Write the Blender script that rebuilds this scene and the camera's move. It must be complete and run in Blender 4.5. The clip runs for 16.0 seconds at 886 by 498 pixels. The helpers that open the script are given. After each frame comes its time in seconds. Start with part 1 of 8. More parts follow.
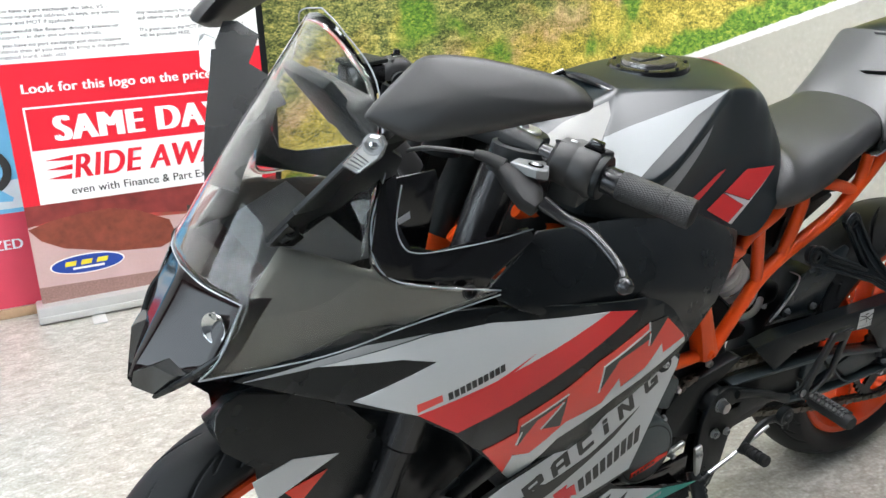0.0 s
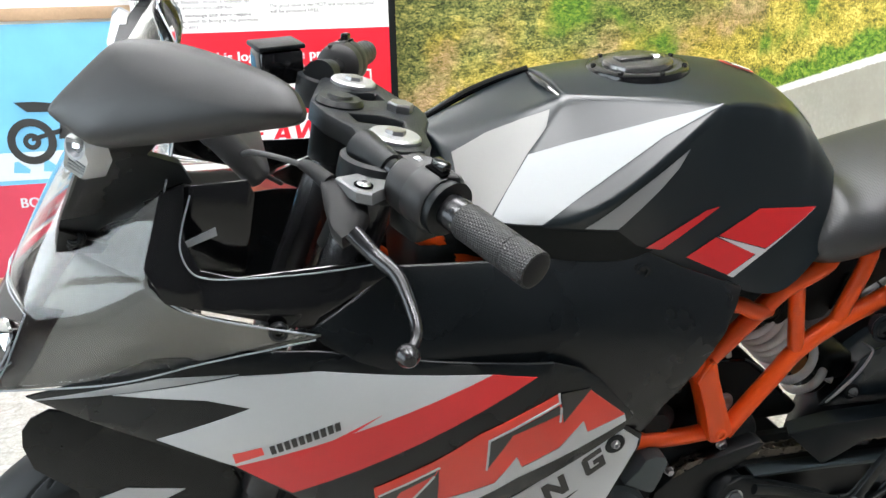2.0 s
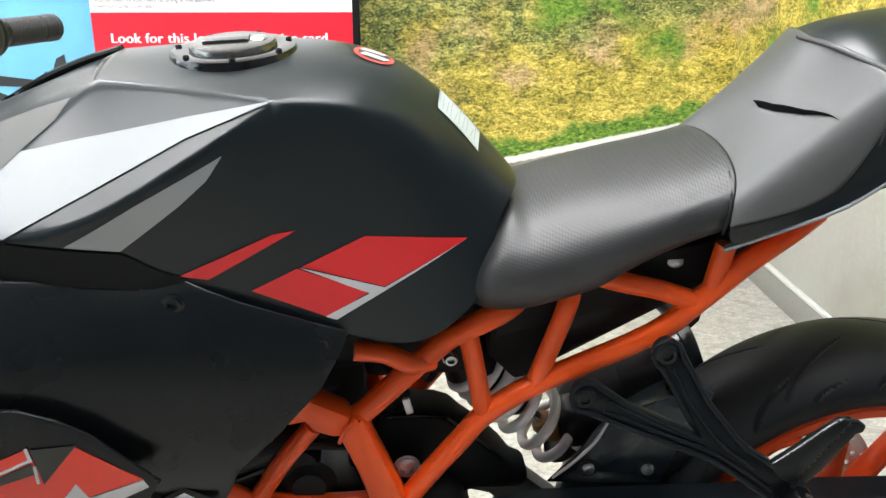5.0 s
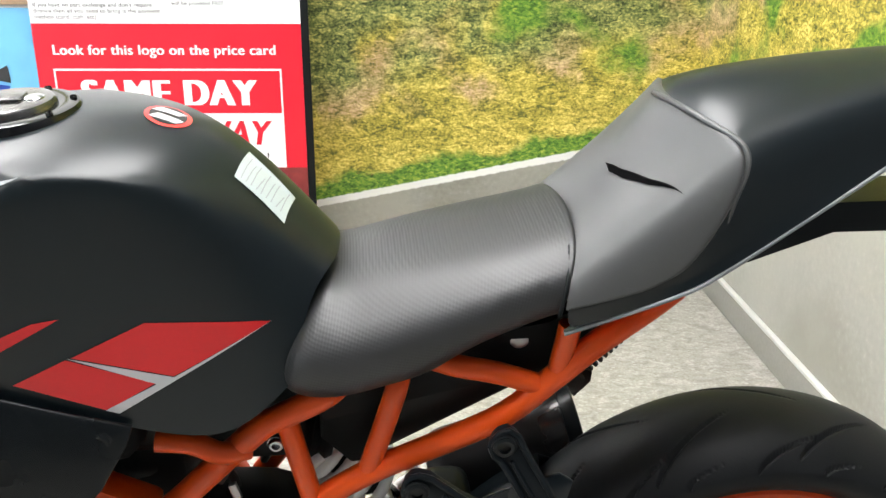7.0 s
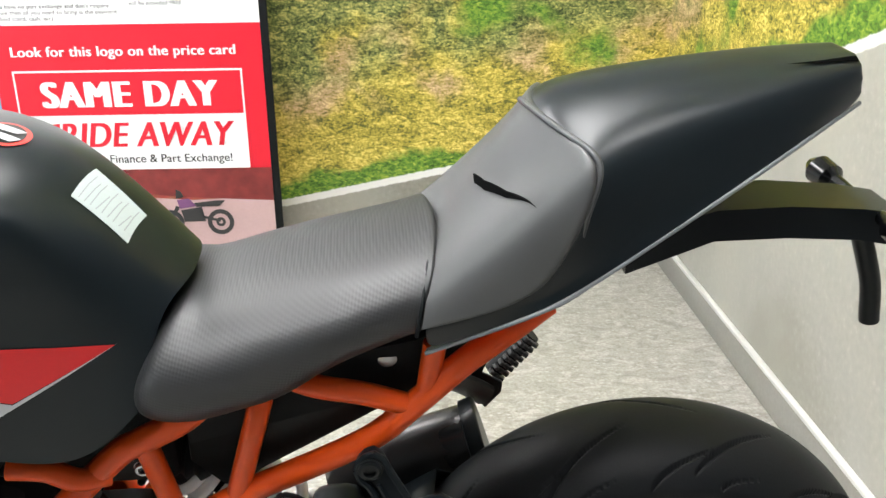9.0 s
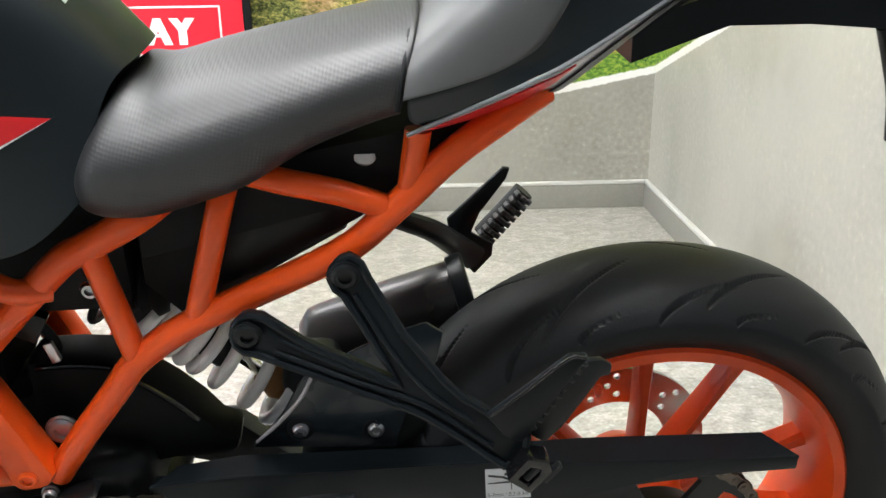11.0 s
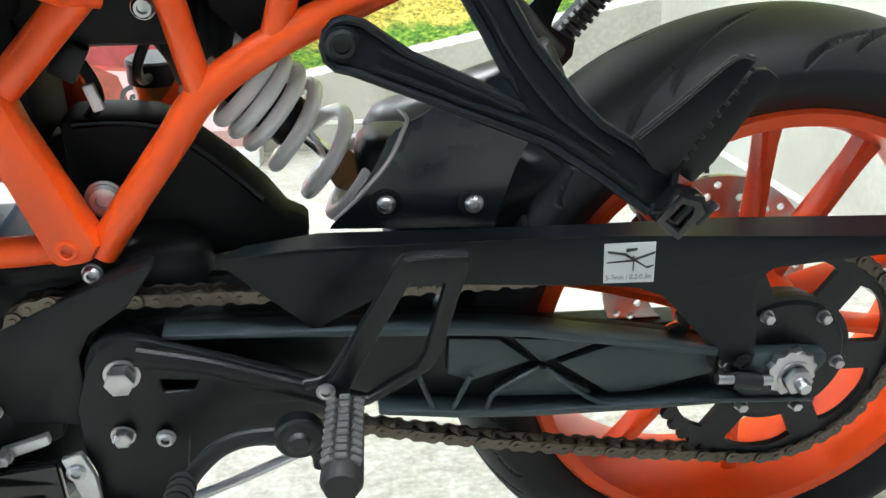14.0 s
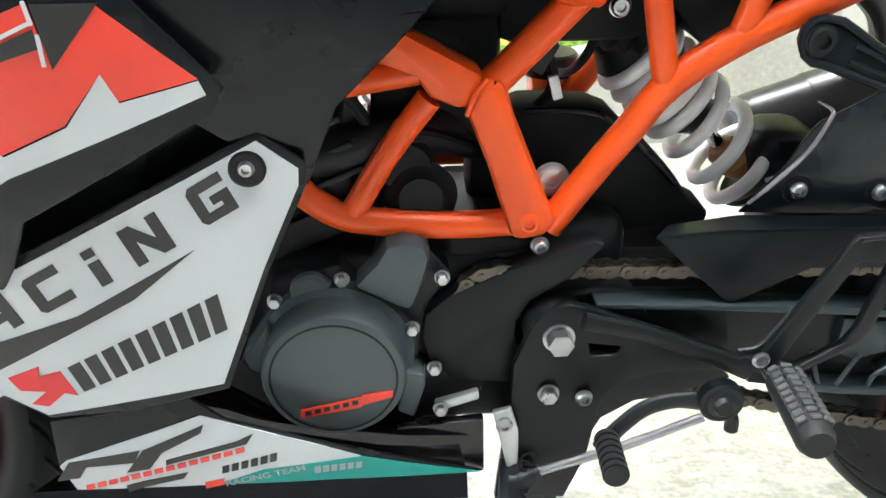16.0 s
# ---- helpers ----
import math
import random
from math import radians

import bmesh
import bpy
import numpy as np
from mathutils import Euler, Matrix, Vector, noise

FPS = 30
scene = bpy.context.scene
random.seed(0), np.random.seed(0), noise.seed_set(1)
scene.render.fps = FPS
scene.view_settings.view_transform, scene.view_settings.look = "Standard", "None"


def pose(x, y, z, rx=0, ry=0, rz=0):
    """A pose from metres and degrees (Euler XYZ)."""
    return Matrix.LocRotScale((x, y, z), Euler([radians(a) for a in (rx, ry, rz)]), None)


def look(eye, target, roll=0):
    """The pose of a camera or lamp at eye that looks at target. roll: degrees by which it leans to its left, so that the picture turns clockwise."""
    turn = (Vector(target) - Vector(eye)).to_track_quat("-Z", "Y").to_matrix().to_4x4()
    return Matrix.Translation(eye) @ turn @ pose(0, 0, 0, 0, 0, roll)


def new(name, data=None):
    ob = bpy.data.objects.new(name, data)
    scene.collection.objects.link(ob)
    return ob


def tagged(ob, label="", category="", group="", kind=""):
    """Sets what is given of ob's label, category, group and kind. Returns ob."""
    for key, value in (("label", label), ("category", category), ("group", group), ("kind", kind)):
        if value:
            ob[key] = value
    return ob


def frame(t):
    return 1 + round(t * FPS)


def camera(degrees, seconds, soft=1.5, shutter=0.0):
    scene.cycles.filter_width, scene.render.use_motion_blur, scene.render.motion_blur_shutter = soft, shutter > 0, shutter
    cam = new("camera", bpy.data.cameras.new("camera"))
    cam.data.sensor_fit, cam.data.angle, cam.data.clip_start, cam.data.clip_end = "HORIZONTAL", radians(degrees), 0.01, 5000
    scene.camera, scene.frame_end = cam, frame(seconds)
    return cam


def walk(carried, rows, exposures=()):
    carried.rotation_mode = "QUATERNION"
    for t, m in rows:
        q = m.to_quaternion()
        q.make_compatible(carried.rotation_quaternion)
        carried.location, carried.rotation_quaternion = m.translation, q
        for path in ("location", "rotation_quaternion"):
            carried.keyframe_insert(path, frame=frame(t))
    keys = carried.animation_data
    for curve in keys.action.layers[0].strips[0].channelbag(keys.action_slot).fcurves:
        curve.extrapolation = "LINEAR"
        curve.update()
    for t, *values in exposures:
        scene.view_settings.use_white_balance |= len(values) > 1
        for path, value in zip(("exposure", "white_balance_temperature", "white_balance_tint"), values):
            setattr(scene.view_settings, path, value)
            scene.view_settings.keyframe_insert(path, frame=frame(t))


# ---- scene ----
cam = camera(54.5, 16.0)
PATH = [
    (0, (-1.542, -1.15, 1.053), (-0.704, 0.561, 0.445), -2.5),
    (0.5, (-1.437, -1.068, 1.034), (-0.667, 0.672, 0.419), -2.6),
    (1, (-1.331, -1.044, 1.034), (-0.65, 0.734, 0.419), -2.2),
    (1.5, (-1.218, -1.086, 1.03), (-0.786, 0.765, 0.409), -1.5),
    (2, (-1.112, -1.096, 1.028), (-0.772, 0.774, 0.407), -1.3),
    (2.5, (-1.0, -1.049, 1.014), (-0.701, 0.825, 0.384), -0.9),
    (3, (-0.906, -0.999, 0.992), (-0.67, 0.884, 0.36), -0.7),
    (3.5, (-0.819, -0.976, 0.983), (-0.6, 0.908, 0.351), -0.4),
    (4, (-0.718, -0.987, 0.988), (-0.567, 0.899, 0.341), 0.3),
    (4.2, (-0.663, -1.003, 0.989), (-0.595, 0.894, 0.359), -0.4),
    (6.3, (-0.455, -0.897, 1.014), (-0.404, 0.999, 0.379), 0.5),
    (6.5, (-0.425, -0.892, 1.02), (-0.392, 1.007, 0.392), 0.4),
    (7, (-0.364, -0.873, 1.038), (-0.321, 1.021, 0.397), 0.2),
    (7.5, (-0.315, -0.865, 1.035), (-0.267, 1.028, 0.393), 0.0),
    (8, (-0.26, -0.853, 1.049), (-0.227, 1.039, 0.401), -0.4),
    (8.2, (-0.242, -0.848, 1.06), (-0.219, 1.04, 0.4), -0.7),
    (10.3, (-0.234, -0.836, 0.962), (-0.175, 1.052, 0.305), -0.5),
    (10.5, (-0.238, -0.833, 0.939), (-0.174, 1.054, 0.28), -0.4),
    (11, (-0.236, -0.817, 0.857), (-0.178, 1.071, 0.199), -0.8),
    (11.5, (-0.231, -0.803, 0.776), (-0.179, 1.081, 0.109), -1.2),
    (12, (-0.216, -0.783, 0.72), (-0.148, 1.098, 0.044), -1.3),
    (12.5, (-0.22, -0.766, 0.672), (-0.118, 1.109, -0.015), -1.1),
    (13, (-0.257, -0.756, 0.635), (-0.125, 1.119, -0.047), -1.0),
    (13.5, (-0.295, -0.759, 0.632), (-0.161, 1.119, -0.042), -1.1),
    (14, (-0.348, -0.767, 0.632), (-0.22, 1.114, -0.035), -1.1),
    (14.5, (-0.406, -0.779, 0.635), (-0.291, 1.106, -0.024), -0.9),
    (15, (-0.465, -0.799, 0.627), (-0.435, 1.092, -0.024), -1.2),
    (15.5, (-0.531, -0.813, 0.635), (-0.594, 1.071, -0.033), -1.6),
    (16, (-0.621, -0.825, 0.642), (-0.689, 1.059, -0.024), -1.3),
]
walk(cam, [(t, look(eye, target, roll)) for t, eye, target, roll in PATH],
     exposures=[(0, -0.05, 6350, 10), (1.5, 0.1, 6450, 10), (4.2, 0.12, 6500, 10), (6.5, 0.2, 6550, 10), (7, 0.06, 6600, 10), (7.5, -0.03, 6650, 10), (8.0, 0.0, 6600, 10),
                (8.2, 0.0, 6600, 10), (10.3, 0.0, 6500, 10), (10.5, 0.0, 6500, 10), (11, 0.16, 6500, 10), (12, 0.58, 6300, 8), (12.5, 0.66, 6200, 6), (13.5, 0.8, 6050, 4), (14.5, 0.8, 6150, 5), (15, 0.88, 6300, 6), (15.5, 1.0, 6250, 6), (16, 1.12, 6200, 6)])

# ---- light ----
world = bpy.data.worlds.new("world")
scene.world = world
world.use_nodes = True
world.node_tree.nodes["Background"].inputs["Color"].default_value = (0.75, 0.85, 1.0, 1)
world.node_tree.nodes["Background"].inputs["Strength"].default_value = 0.25
scene.view_settings.exposure = 0.0


# ---- materials ----
def mat(name, color, rough=0.5, metal=0.0, grain=0.0, scale=200.0, bump=0.0, spots=None, coat=0.0, spec=0.5, stain=0.0, sheen=0.0):
    """A surface with fine grain in colour and roughness, larger soft stains, and bump."""
    m = bpy.data.materials.new(name)
    m.use_nodes = True
    nt = m.node_tree
    b = nt.nodes["Principled BSDF"]
    b.inputs["Roughness"].default_value = rough
    b.inputs["Metallic"].default_value = metal
    b.inputs["Coat Weight"].default_value = coat
    b.inputs["Specular IOR Level"].default_value = spec
    if coat:
        b.inputs["Coat Roughness"].default_value = 0.08
    tc = nt.nodes.new("ShaderNodeTexCoord")
    n1 = nt.nodes.new("ShaderNodeTexNoise")
    n1.inputs["Scale"].default_value, n1.inputs["Detail"].default_value = scale, 4
    n2 = nt.nodes.new("ShaderNodeTexNoise")
    n2.inputs["Scale"].default_value, n2.inputs["Detail"].default_value = 9.0, 5
    for n in (n1, n2):
        nt.links.new(tc.outputs["Object"], n.inputs["Vector"])
    mixed = nt.nodes.new("ShaderNodeMath")
    mixed.operation = "MULTIPLY_ADD"
    mixed.inputs[1].default_value = grain
    nt.links.new(n1.outputs["Fac"], mixed.inputs[0])
    second = nt.nodes.new("ShaderNodeMath")
    second.operation = "MULTIPLY_ADD"
    second.inputs[1].default_value = stain
    second.inputs[2].default_value = 1.0 - 0.5 * (grain + stain)
    nt.links.new(n2.outputs["Fac"], second.inputs[0])
    nt.links.new(second.outputs[0], mixed.inputs[2])
    mul = nt.nodes.new("ShaderNodeVectorMath")
    mul.operation = "SCALE"
    mul.inputs[0].default_value = color
    nt.links.new(mixed.outputs[0], mul.inputs["Scale"])
    nt.links.new(mul.outputs["Vector"], b.inputs["Base Color"])
    r = nt.nodes.new("ShaderNodeMapRange")
    r.inputs["To Min"].default_value, r.inputs["To Max"].default_value = max(0.02, rough - 0.06 - 0.1 * stain), rough + 0.06 + 0.1 * stain
    nt.links.new(n2.outputs["Fac"], r.inputs["Value"])
    nt.links.new(r.outputs["Result"], b.inputs["Roughness"])
    if bump:
        bp = nt.nodes.new("ShaderNodeBump")
        bp.inputs["Strength"].default_value, bp.inputs["Distance"].default_value = bump, 0.0008
        nt.links.new(n1.outputs["Fac"], bp.inputs["Height"])
        nt.links.new(bp.outputs["Normal"], b.inputs["Normal"])
    return m


def clear(name, color, alpha_rough=0.02, ior=1.45, weight=1.0):
    m = bpy.data.materials.new(name)
    m.use_nodes = True
    b = m.node_tree.nodes["Principled BSDF"]
    b.inputs["Base Color"].default_value = (*color, 1)
    b.inputs["Transmission Weight"].default_value = weight
    b.inputs["Roughness"].default_value = alpha_rough
    b.inputs["IOR"].default_value = ior
    return m


M_BLACK = mat("matt_black_paint", (0.0042, 0.0056, 0.0066), 0.27, 0, 0.15, 900, 0.04, stain=0.15, spec=0.26)
M_GUN = mat("satin_gunmetal_paint", (0.0056, 0.0094, 0.0116), 0.31, 0.0, 0.2, 1500, 0.05, stain=0.08, spec=0.40)
M_FACET = mat("pale_grey_satin_paint", (0.15, 0.15, 0.145), 0.38, 0.45, 0.15, 1500, 0.04, stain=0.08)
M_SILVER = mat("silver_vinyl", (0.21, 0.22, 0.228), 0.46, 0.3, 0.06, 900, 0.0, stain=0.08, spec=0.4)
M_PRINT = mat("pale_grey_print", (0.33, 0.35, 0.37), 0.45, 0, 0.05, 400, 0.0)
M_WHITE = mat("white_vinyl", (0.50, 0.515, 0.53), 0.36, 0, 0.04, 400, 0.0, stain=0.06)
M_RED = mat("red_vinyl", (0.62, 0.016, 0.020), 0.33, 0, 0.08, 400, 0.0, stain=0.08)
M_ORANGE = mat("orange_powder_coat", (0.76, 0.080, 0.0060), 0.36, 0, 0.08, 700, 0.06, coat=0.05, stain=0.06, spec=0.36)
M_RIM = mat("orange_wheel_paint", (0.64, 0.062, 0.007), 0.34, 0, 0.08, 500, 0.03, stain=0.1, spec=0.28)
M_DECALBLACK = mat("black_vinyl", (0.010, 0.0095, 0.009), 0.38, 0, 0.1, 500, stain=0.15)
M_PLASTIC = mat("black_plastic", (0.0038, 0.0052, 0.0060), 0.38, 0, 0.25, 1200, 0.2, stain=0.2, spec=0.26)
M_GLOSS = mat("gloss_black_plastic", (0.004, 0.004, 0.0045), 0.12, 0, 0.1, 300, 0.0, stain=0.1)
M_RUBBER = mat("tyre_rubber", (0.0060, 0.0068, 0.0076), 0.5, 0, 0.3, 350, 0.2, stain=0.35, spec=0.21)
M_GRIP = mat("grip_rubber", (0.012, 0.012, 0.0125), 0.6, 0, 0.25, 700, 0.2, stain=0.2, spec=0.28)
M_STEEL = mat("zinc_steel", (0.42, 0.42, 0.43), 0.30, 1.0, 0.15, 500, 0.05, stain=0.35)
M_ALU = mat("cast_aluminium", (0.50, 0.51, 0.52), 0.36, 0.9, 0.2, 600, 0.15, stain=0.2)
M_CHROME = mat("polished_steel", (0.62, 0.62, 0.63), 0.12, 1.0, 0.05, 300, stain=0.1)
M_CAST = mat("black_cast_metal", (0.0085, 0.0100, 0.0112), 0.38, 0.05, 0.35, 1500, 0.3, stain=0.25, spec=0.28)
M_SWING = mat("grey_cast_swingarm", (0.030, 0.041, 0.046), 0.36, 0.4, 0.25, 1500, 0.2, stain=0.25)
M_COVER = mat("grey_engine_cover", (0.060, 0.075, 0.080), 0.42, 0.3, 0.2, 1500, 0.2, stain=0.15)
M_SPRING = mat("white_spring_paint", (0.80, 0.80, 0.80), 0.30, 0, 0.06, 500, 0.03, stain=0.12, coat=0.2)
M_CHAIN = mat("oiled_chain_steel", (0.10, 0.085, 0.07), 0.38, 0.8, 0.4, 400, 0.2, stain=0.4)
M_BRONZE = mat("bump_stop_foam", (0.33, 0.16, 0.06), 0.6, 0, 0.3, 400, 0.2)
M_DARK = mat("dark_moulded_plastic", (0.0085, 0.0098, 0.0104), 0.55, 0, 0.3, 800, 0.2, stain=0.2, spec=0.13)
M_DISC = mat("brake_disc_steel", (0.42, 0.40, 0.39), 0.25, 1.0, 0.15, 300, 0.05, stain=0.2)
M_TEAL = mat("green_vinyl", (0.0, 0.24, 0.20), 0.36, 0, 0.05, 300, stain=0.1)
M_HARDGREY = mat("grey_stripe_vinyl", (0.28, 0.29, 0.30), 0.36, 0.1, 0.05, 500, stain=0.1)
M_LEVER = mat("polished_black_metal", (0.03, 0.03, 0.032), 0.22, 0.6, 0.1, 400, stain=0.2)
M_CLEARGREY = mat("pale_indicator_lens", (0.60, 0.61, 0.62), 0.18, 0.1, 0.1, 500, coat=0.6)
M_DASH = mat("dark_grey_plastic", (0.035, 0.035, 0.036), 0.45, 0, 0.15, 700, 0.1, stain=0.15)
# pale colour for rim tubes that imitate light caught along edges
M_EDGE = mat("pale_edge_highlight", (0.26, 0.28, 0.30), 0.25, 0.0, 0.05, 100)
M_SCREEN = clear("smoked_screen", (0.90, 0.895, 0.87), 0.02, 1.34)
M_FLUID = mat("orange_brake_fluid", (0.75, 0.28, 0.06), 0.2, 0, 0.05, 100, coat=0.5)
M_PAD = mat("grey_seat_pad_plastic", (0.070, 0.071, 0.072), 0.42, 0.2, 0.2, 1800, 0.12, stain=0.1, spec=0.6)
# black hugger plastic; its bluish reflection is put into the base colour
M_HUG = mat("black_plastic_blue_sheen", (0.009, 0.0145, 0.019), 0.28, 0.0, 0.15, 1200, 0.06, stain=0.15, spec=0.4)
M_SATIN = mat("satin_black_metal", (0.0055, 0.0078, 0.0096), 0.34, 0.05, 0.15, 1200, 0.06, stain=0.2, spec=0.17)
M_PEG = mat("worn_peg_rubber", (0.05, 0.05, 0.05), 0.55, 0, 0.3, 500, 0.2, stain=0.4)
M_FACE = mat("black_headlight_glass", (0.006, 0.003, 0.003), 0.05, 0, 0.1, 300, 0.0, stain=0.05, spec=0.25)
M_SIL = mat("satin_silencer_metal", (0.028, 0.027, 0.027), 0.30, 0.3, 0.15, 300, 0.0, stain=0.3)
M_BAND = mat("brushed_band_metal", (0.060, 0.058, 0.057), 0.30, 0.85, 0.15, 300, 0.0, stain=0.3)
# lighter than the black lining, to stand in for the screen's ceiling reflections
M_COWL = mat("cowl_lining_reflection_grey", (0.095, 0.093, 0.083), 0.36, 0.1, 0.25, 60, 0.05, stain=0.35)
M_MATT = mat("matt_black_moulding", (0.010, 0.010, 0.0105), 0.48, 0, 0.2, 1500, 0.15, stain=0.12, spec=0.5)
M_FIRE = mat("orange_red_vinyl", (0.68, 0.036, 0.016), 0.33, 0, 0.08, 400, 0.0, stain=0.08)
M_CAPM = mat("dark_chromed_cap", (0.16, 0.155, 0.15), 0.22, 0.9, 0.1, 300, stain=0.15)
M_PERCH = mat("bead_blasted_alloy", (0.24, 0.245, 0.25), 0.45, 0.7, 0.25, 900, 0.15, stain=0.3)
M_ARCH = mat("pale_arch_glint", (0.34, 0.31, 0.32), 0.3, 0.0, 0.1, 300, coat=0.4)
M_NOTICE = mat("silvery_notice_vinyl", (0.46, 0.52, 0.52), 0.35, 0.1, 0.06, 300, stain=0.1)
M_SLOT = mat("slot_shade_black", (0.0012, 0.0012, 0.0014), 0.8, 0, 0.1, 300, spec=0.03)
M_PINK = mat("warm_red_vinyl", (0.70, 0.05, 0.04), 0.4, 0, 0.05, 300)


def seat_cloth():
    """Black seat vinyl embossed with a fine woven grid."""
    m = mat("ribbed_seat_vinyl", (0.019, 0.0195, 0.0205), 0.44, 0, 0.2, 900, 0.0, stain=0.15, spec=0.6)
    nt = m.node_tree
    tc = nt.nodes.new("ShaderNodeTexCoord")
    mp = nt.nodes.new("ShaderNodeMapping")
    mp.inputs["Rotation"].default_value = (0, radians(-14), 0)
    nt.links.new(tc.outputs["Object"], mp.inputs["Vector"])
    waves = []
    for way, size in (("X", 118.0), ("Z", 105.0)):
        w = nt.nodes.new("ShaderNodeTexWave")
        w.bands_direction = way
        w.inputs["Scale"].default_value, w.inputs["Distortion"].default_value = size, 0.25
        nt.links.new(mp.outputs["Vector"], w.inputs["Vector"])
        waves.append(w.outputs["Fac"])
    add = nt.nodes.new("ShaderNodeMath")
    nt.links.new(waves[0], add.inputs[0])
    nt.links.new(waves[1], add.inputs[1])
    bp = nt.nodes.new("ShaderNodeBump")
    bp.inputs["Strength"].default_value, bp.inputs["Distance"].default_value = 0.18, 0.0004
    nt.links.new(add.outputs[0], bp.inputs["Height"])
    nt.links.new(bp.outputs["Normal"], nt.nodes["Principled BSDF"].inputs["Normal"])
    return m


M_SEAT = seat_cloth()


def knurl():
    m = mat("knurled_grip_rubber", (0.012, 0.012, 0.0125), 0.5, 0, 0.1, 500, 0.0, stain=0.2)
    nt = m.node_tree
    tc = nt.nodes.new("ShaderNodeTexCoord")
    ch = nt.nodes.new("ShaderNodeTexVoronoi")
    ch.inputs["Scale"].default_value = 520.0
    ch.inputs["Randomness"].default_value = 0.15
    bp = nt.nodes.new("ShaderNodeBump")
    bp.inputs["Strength"].default_value, bp.inputs["Distance"].default_value = 1.0, 0.0012
    bp.invert = True
    nt.links.new(tc.outputs["Object"], ch.inputs["Vector"])
    nt.links.new(ch.outputs["Distance"], bp.inputs["Height"])
    nt.links.new(bp.outputs["Normal"], nt.nodes["Principled BSDF"].inputs["Normal"])
    return m


M_KNURL = knurl()


def ramp(nt, fac, stops):
    r = nt.nodes.new("ShaderNodeValToRGB")
    while len(r.color_ramp.elements) < len(stops):
        r.color_ramp.elements.new(0.5)
    for e, (p, c) in zip(r.color_ramp.elements, stops):
        e.position, e.color = p, (*c, 1)
    nt.links.new(fac, r.inputs["Fac"])
    return r.outputs["Color"]


def floor_mat():
    m = mat("speckled_grey_vinyl", (0.5, 0.49, 0.47), 0.30, 0, 0.0, 200, 0.0)
    nt = m.node_tree
    b = nt.nodes["Principled BSDF"]
    tc = nt.nodes.new("ShaderNodeTexCoord")
    mp = nt.nodes.new("ShaderNodeMapping")
    mp.inputs["Scale"].default_value = (1, 1.5, 1)
    nt.links.new(tc.outputs["Object"], mp.inputs["Vector"])
    n = nt.nodes.new("ShaderNodeTexNoise")
    n.inputs["Scale"].default_value, n.inputs["Detail"].default_value, n.inputs["Distortion"].default_value = 22.0, 3.0, 1.2
    nt.links.new(mp.outputs["Vector"], n.inputs["Vector"])
    n2 = nt.nodes.new("ShaderNodeTexNoise")
    n2.inputs["Scale"].default_value, n2.inputs["Detail"].default_value = 130.0, 6.0
    nt.links.new(tc.outputs["Object"], n2.inputs["Vector"])
    k = nt.nodes.new("ShaderNodeMath")
    k.operation = "MULTIPLY_ADD"
    k.inputs[1].default_value, k.inputs[2].default_value = 0.8, -0.4
    nt.links.new(n2.outputs["Fac"], k.inputs[0])
    k2 = nt.nodes.new("ShaderNodeMath")
    nt.links.new(n.outputs["Fac"], k2.inputs[0])
    nt.links.new(k.outputs[0], k2.inputs[1])
    c = ramp(nt, k2.outputs[0], [(0.28, (0.255, 0.24, 0.205)), (0.45, (0.335, 0.32, 0.28)), (0.56, (0.375, 0.36, 0.32)), (0.72, (0.49, 0.475, 0.44))])
    v = nt.nodes.new("ShaderNodeTexVoronoi")
    v.inputs["Scale"].default_value = 30.0
    nt.links.new(mp.outputs["Vector"], v.inputs["Vector"])
    fl = ramp(nt, v.outputs["Distance"], [(0.10, (1, 1, 1)), (0.20, (0, 0, 0))])
    mx = nt.nodes.new("ShaderNodeMix")
    mx.data_type = "RGBA"
    nt.links.new(fl, mx.inputs[0])
    nt.links.new(c, mx.inputs[6])
    mx.inputs[7].default_value = (0.50, 0.49, 0.465, 1)
    nt.links.new(mx.outputs[2], b.inputs["Base Color"])
    return m


M_FLOOR = floor_mat()


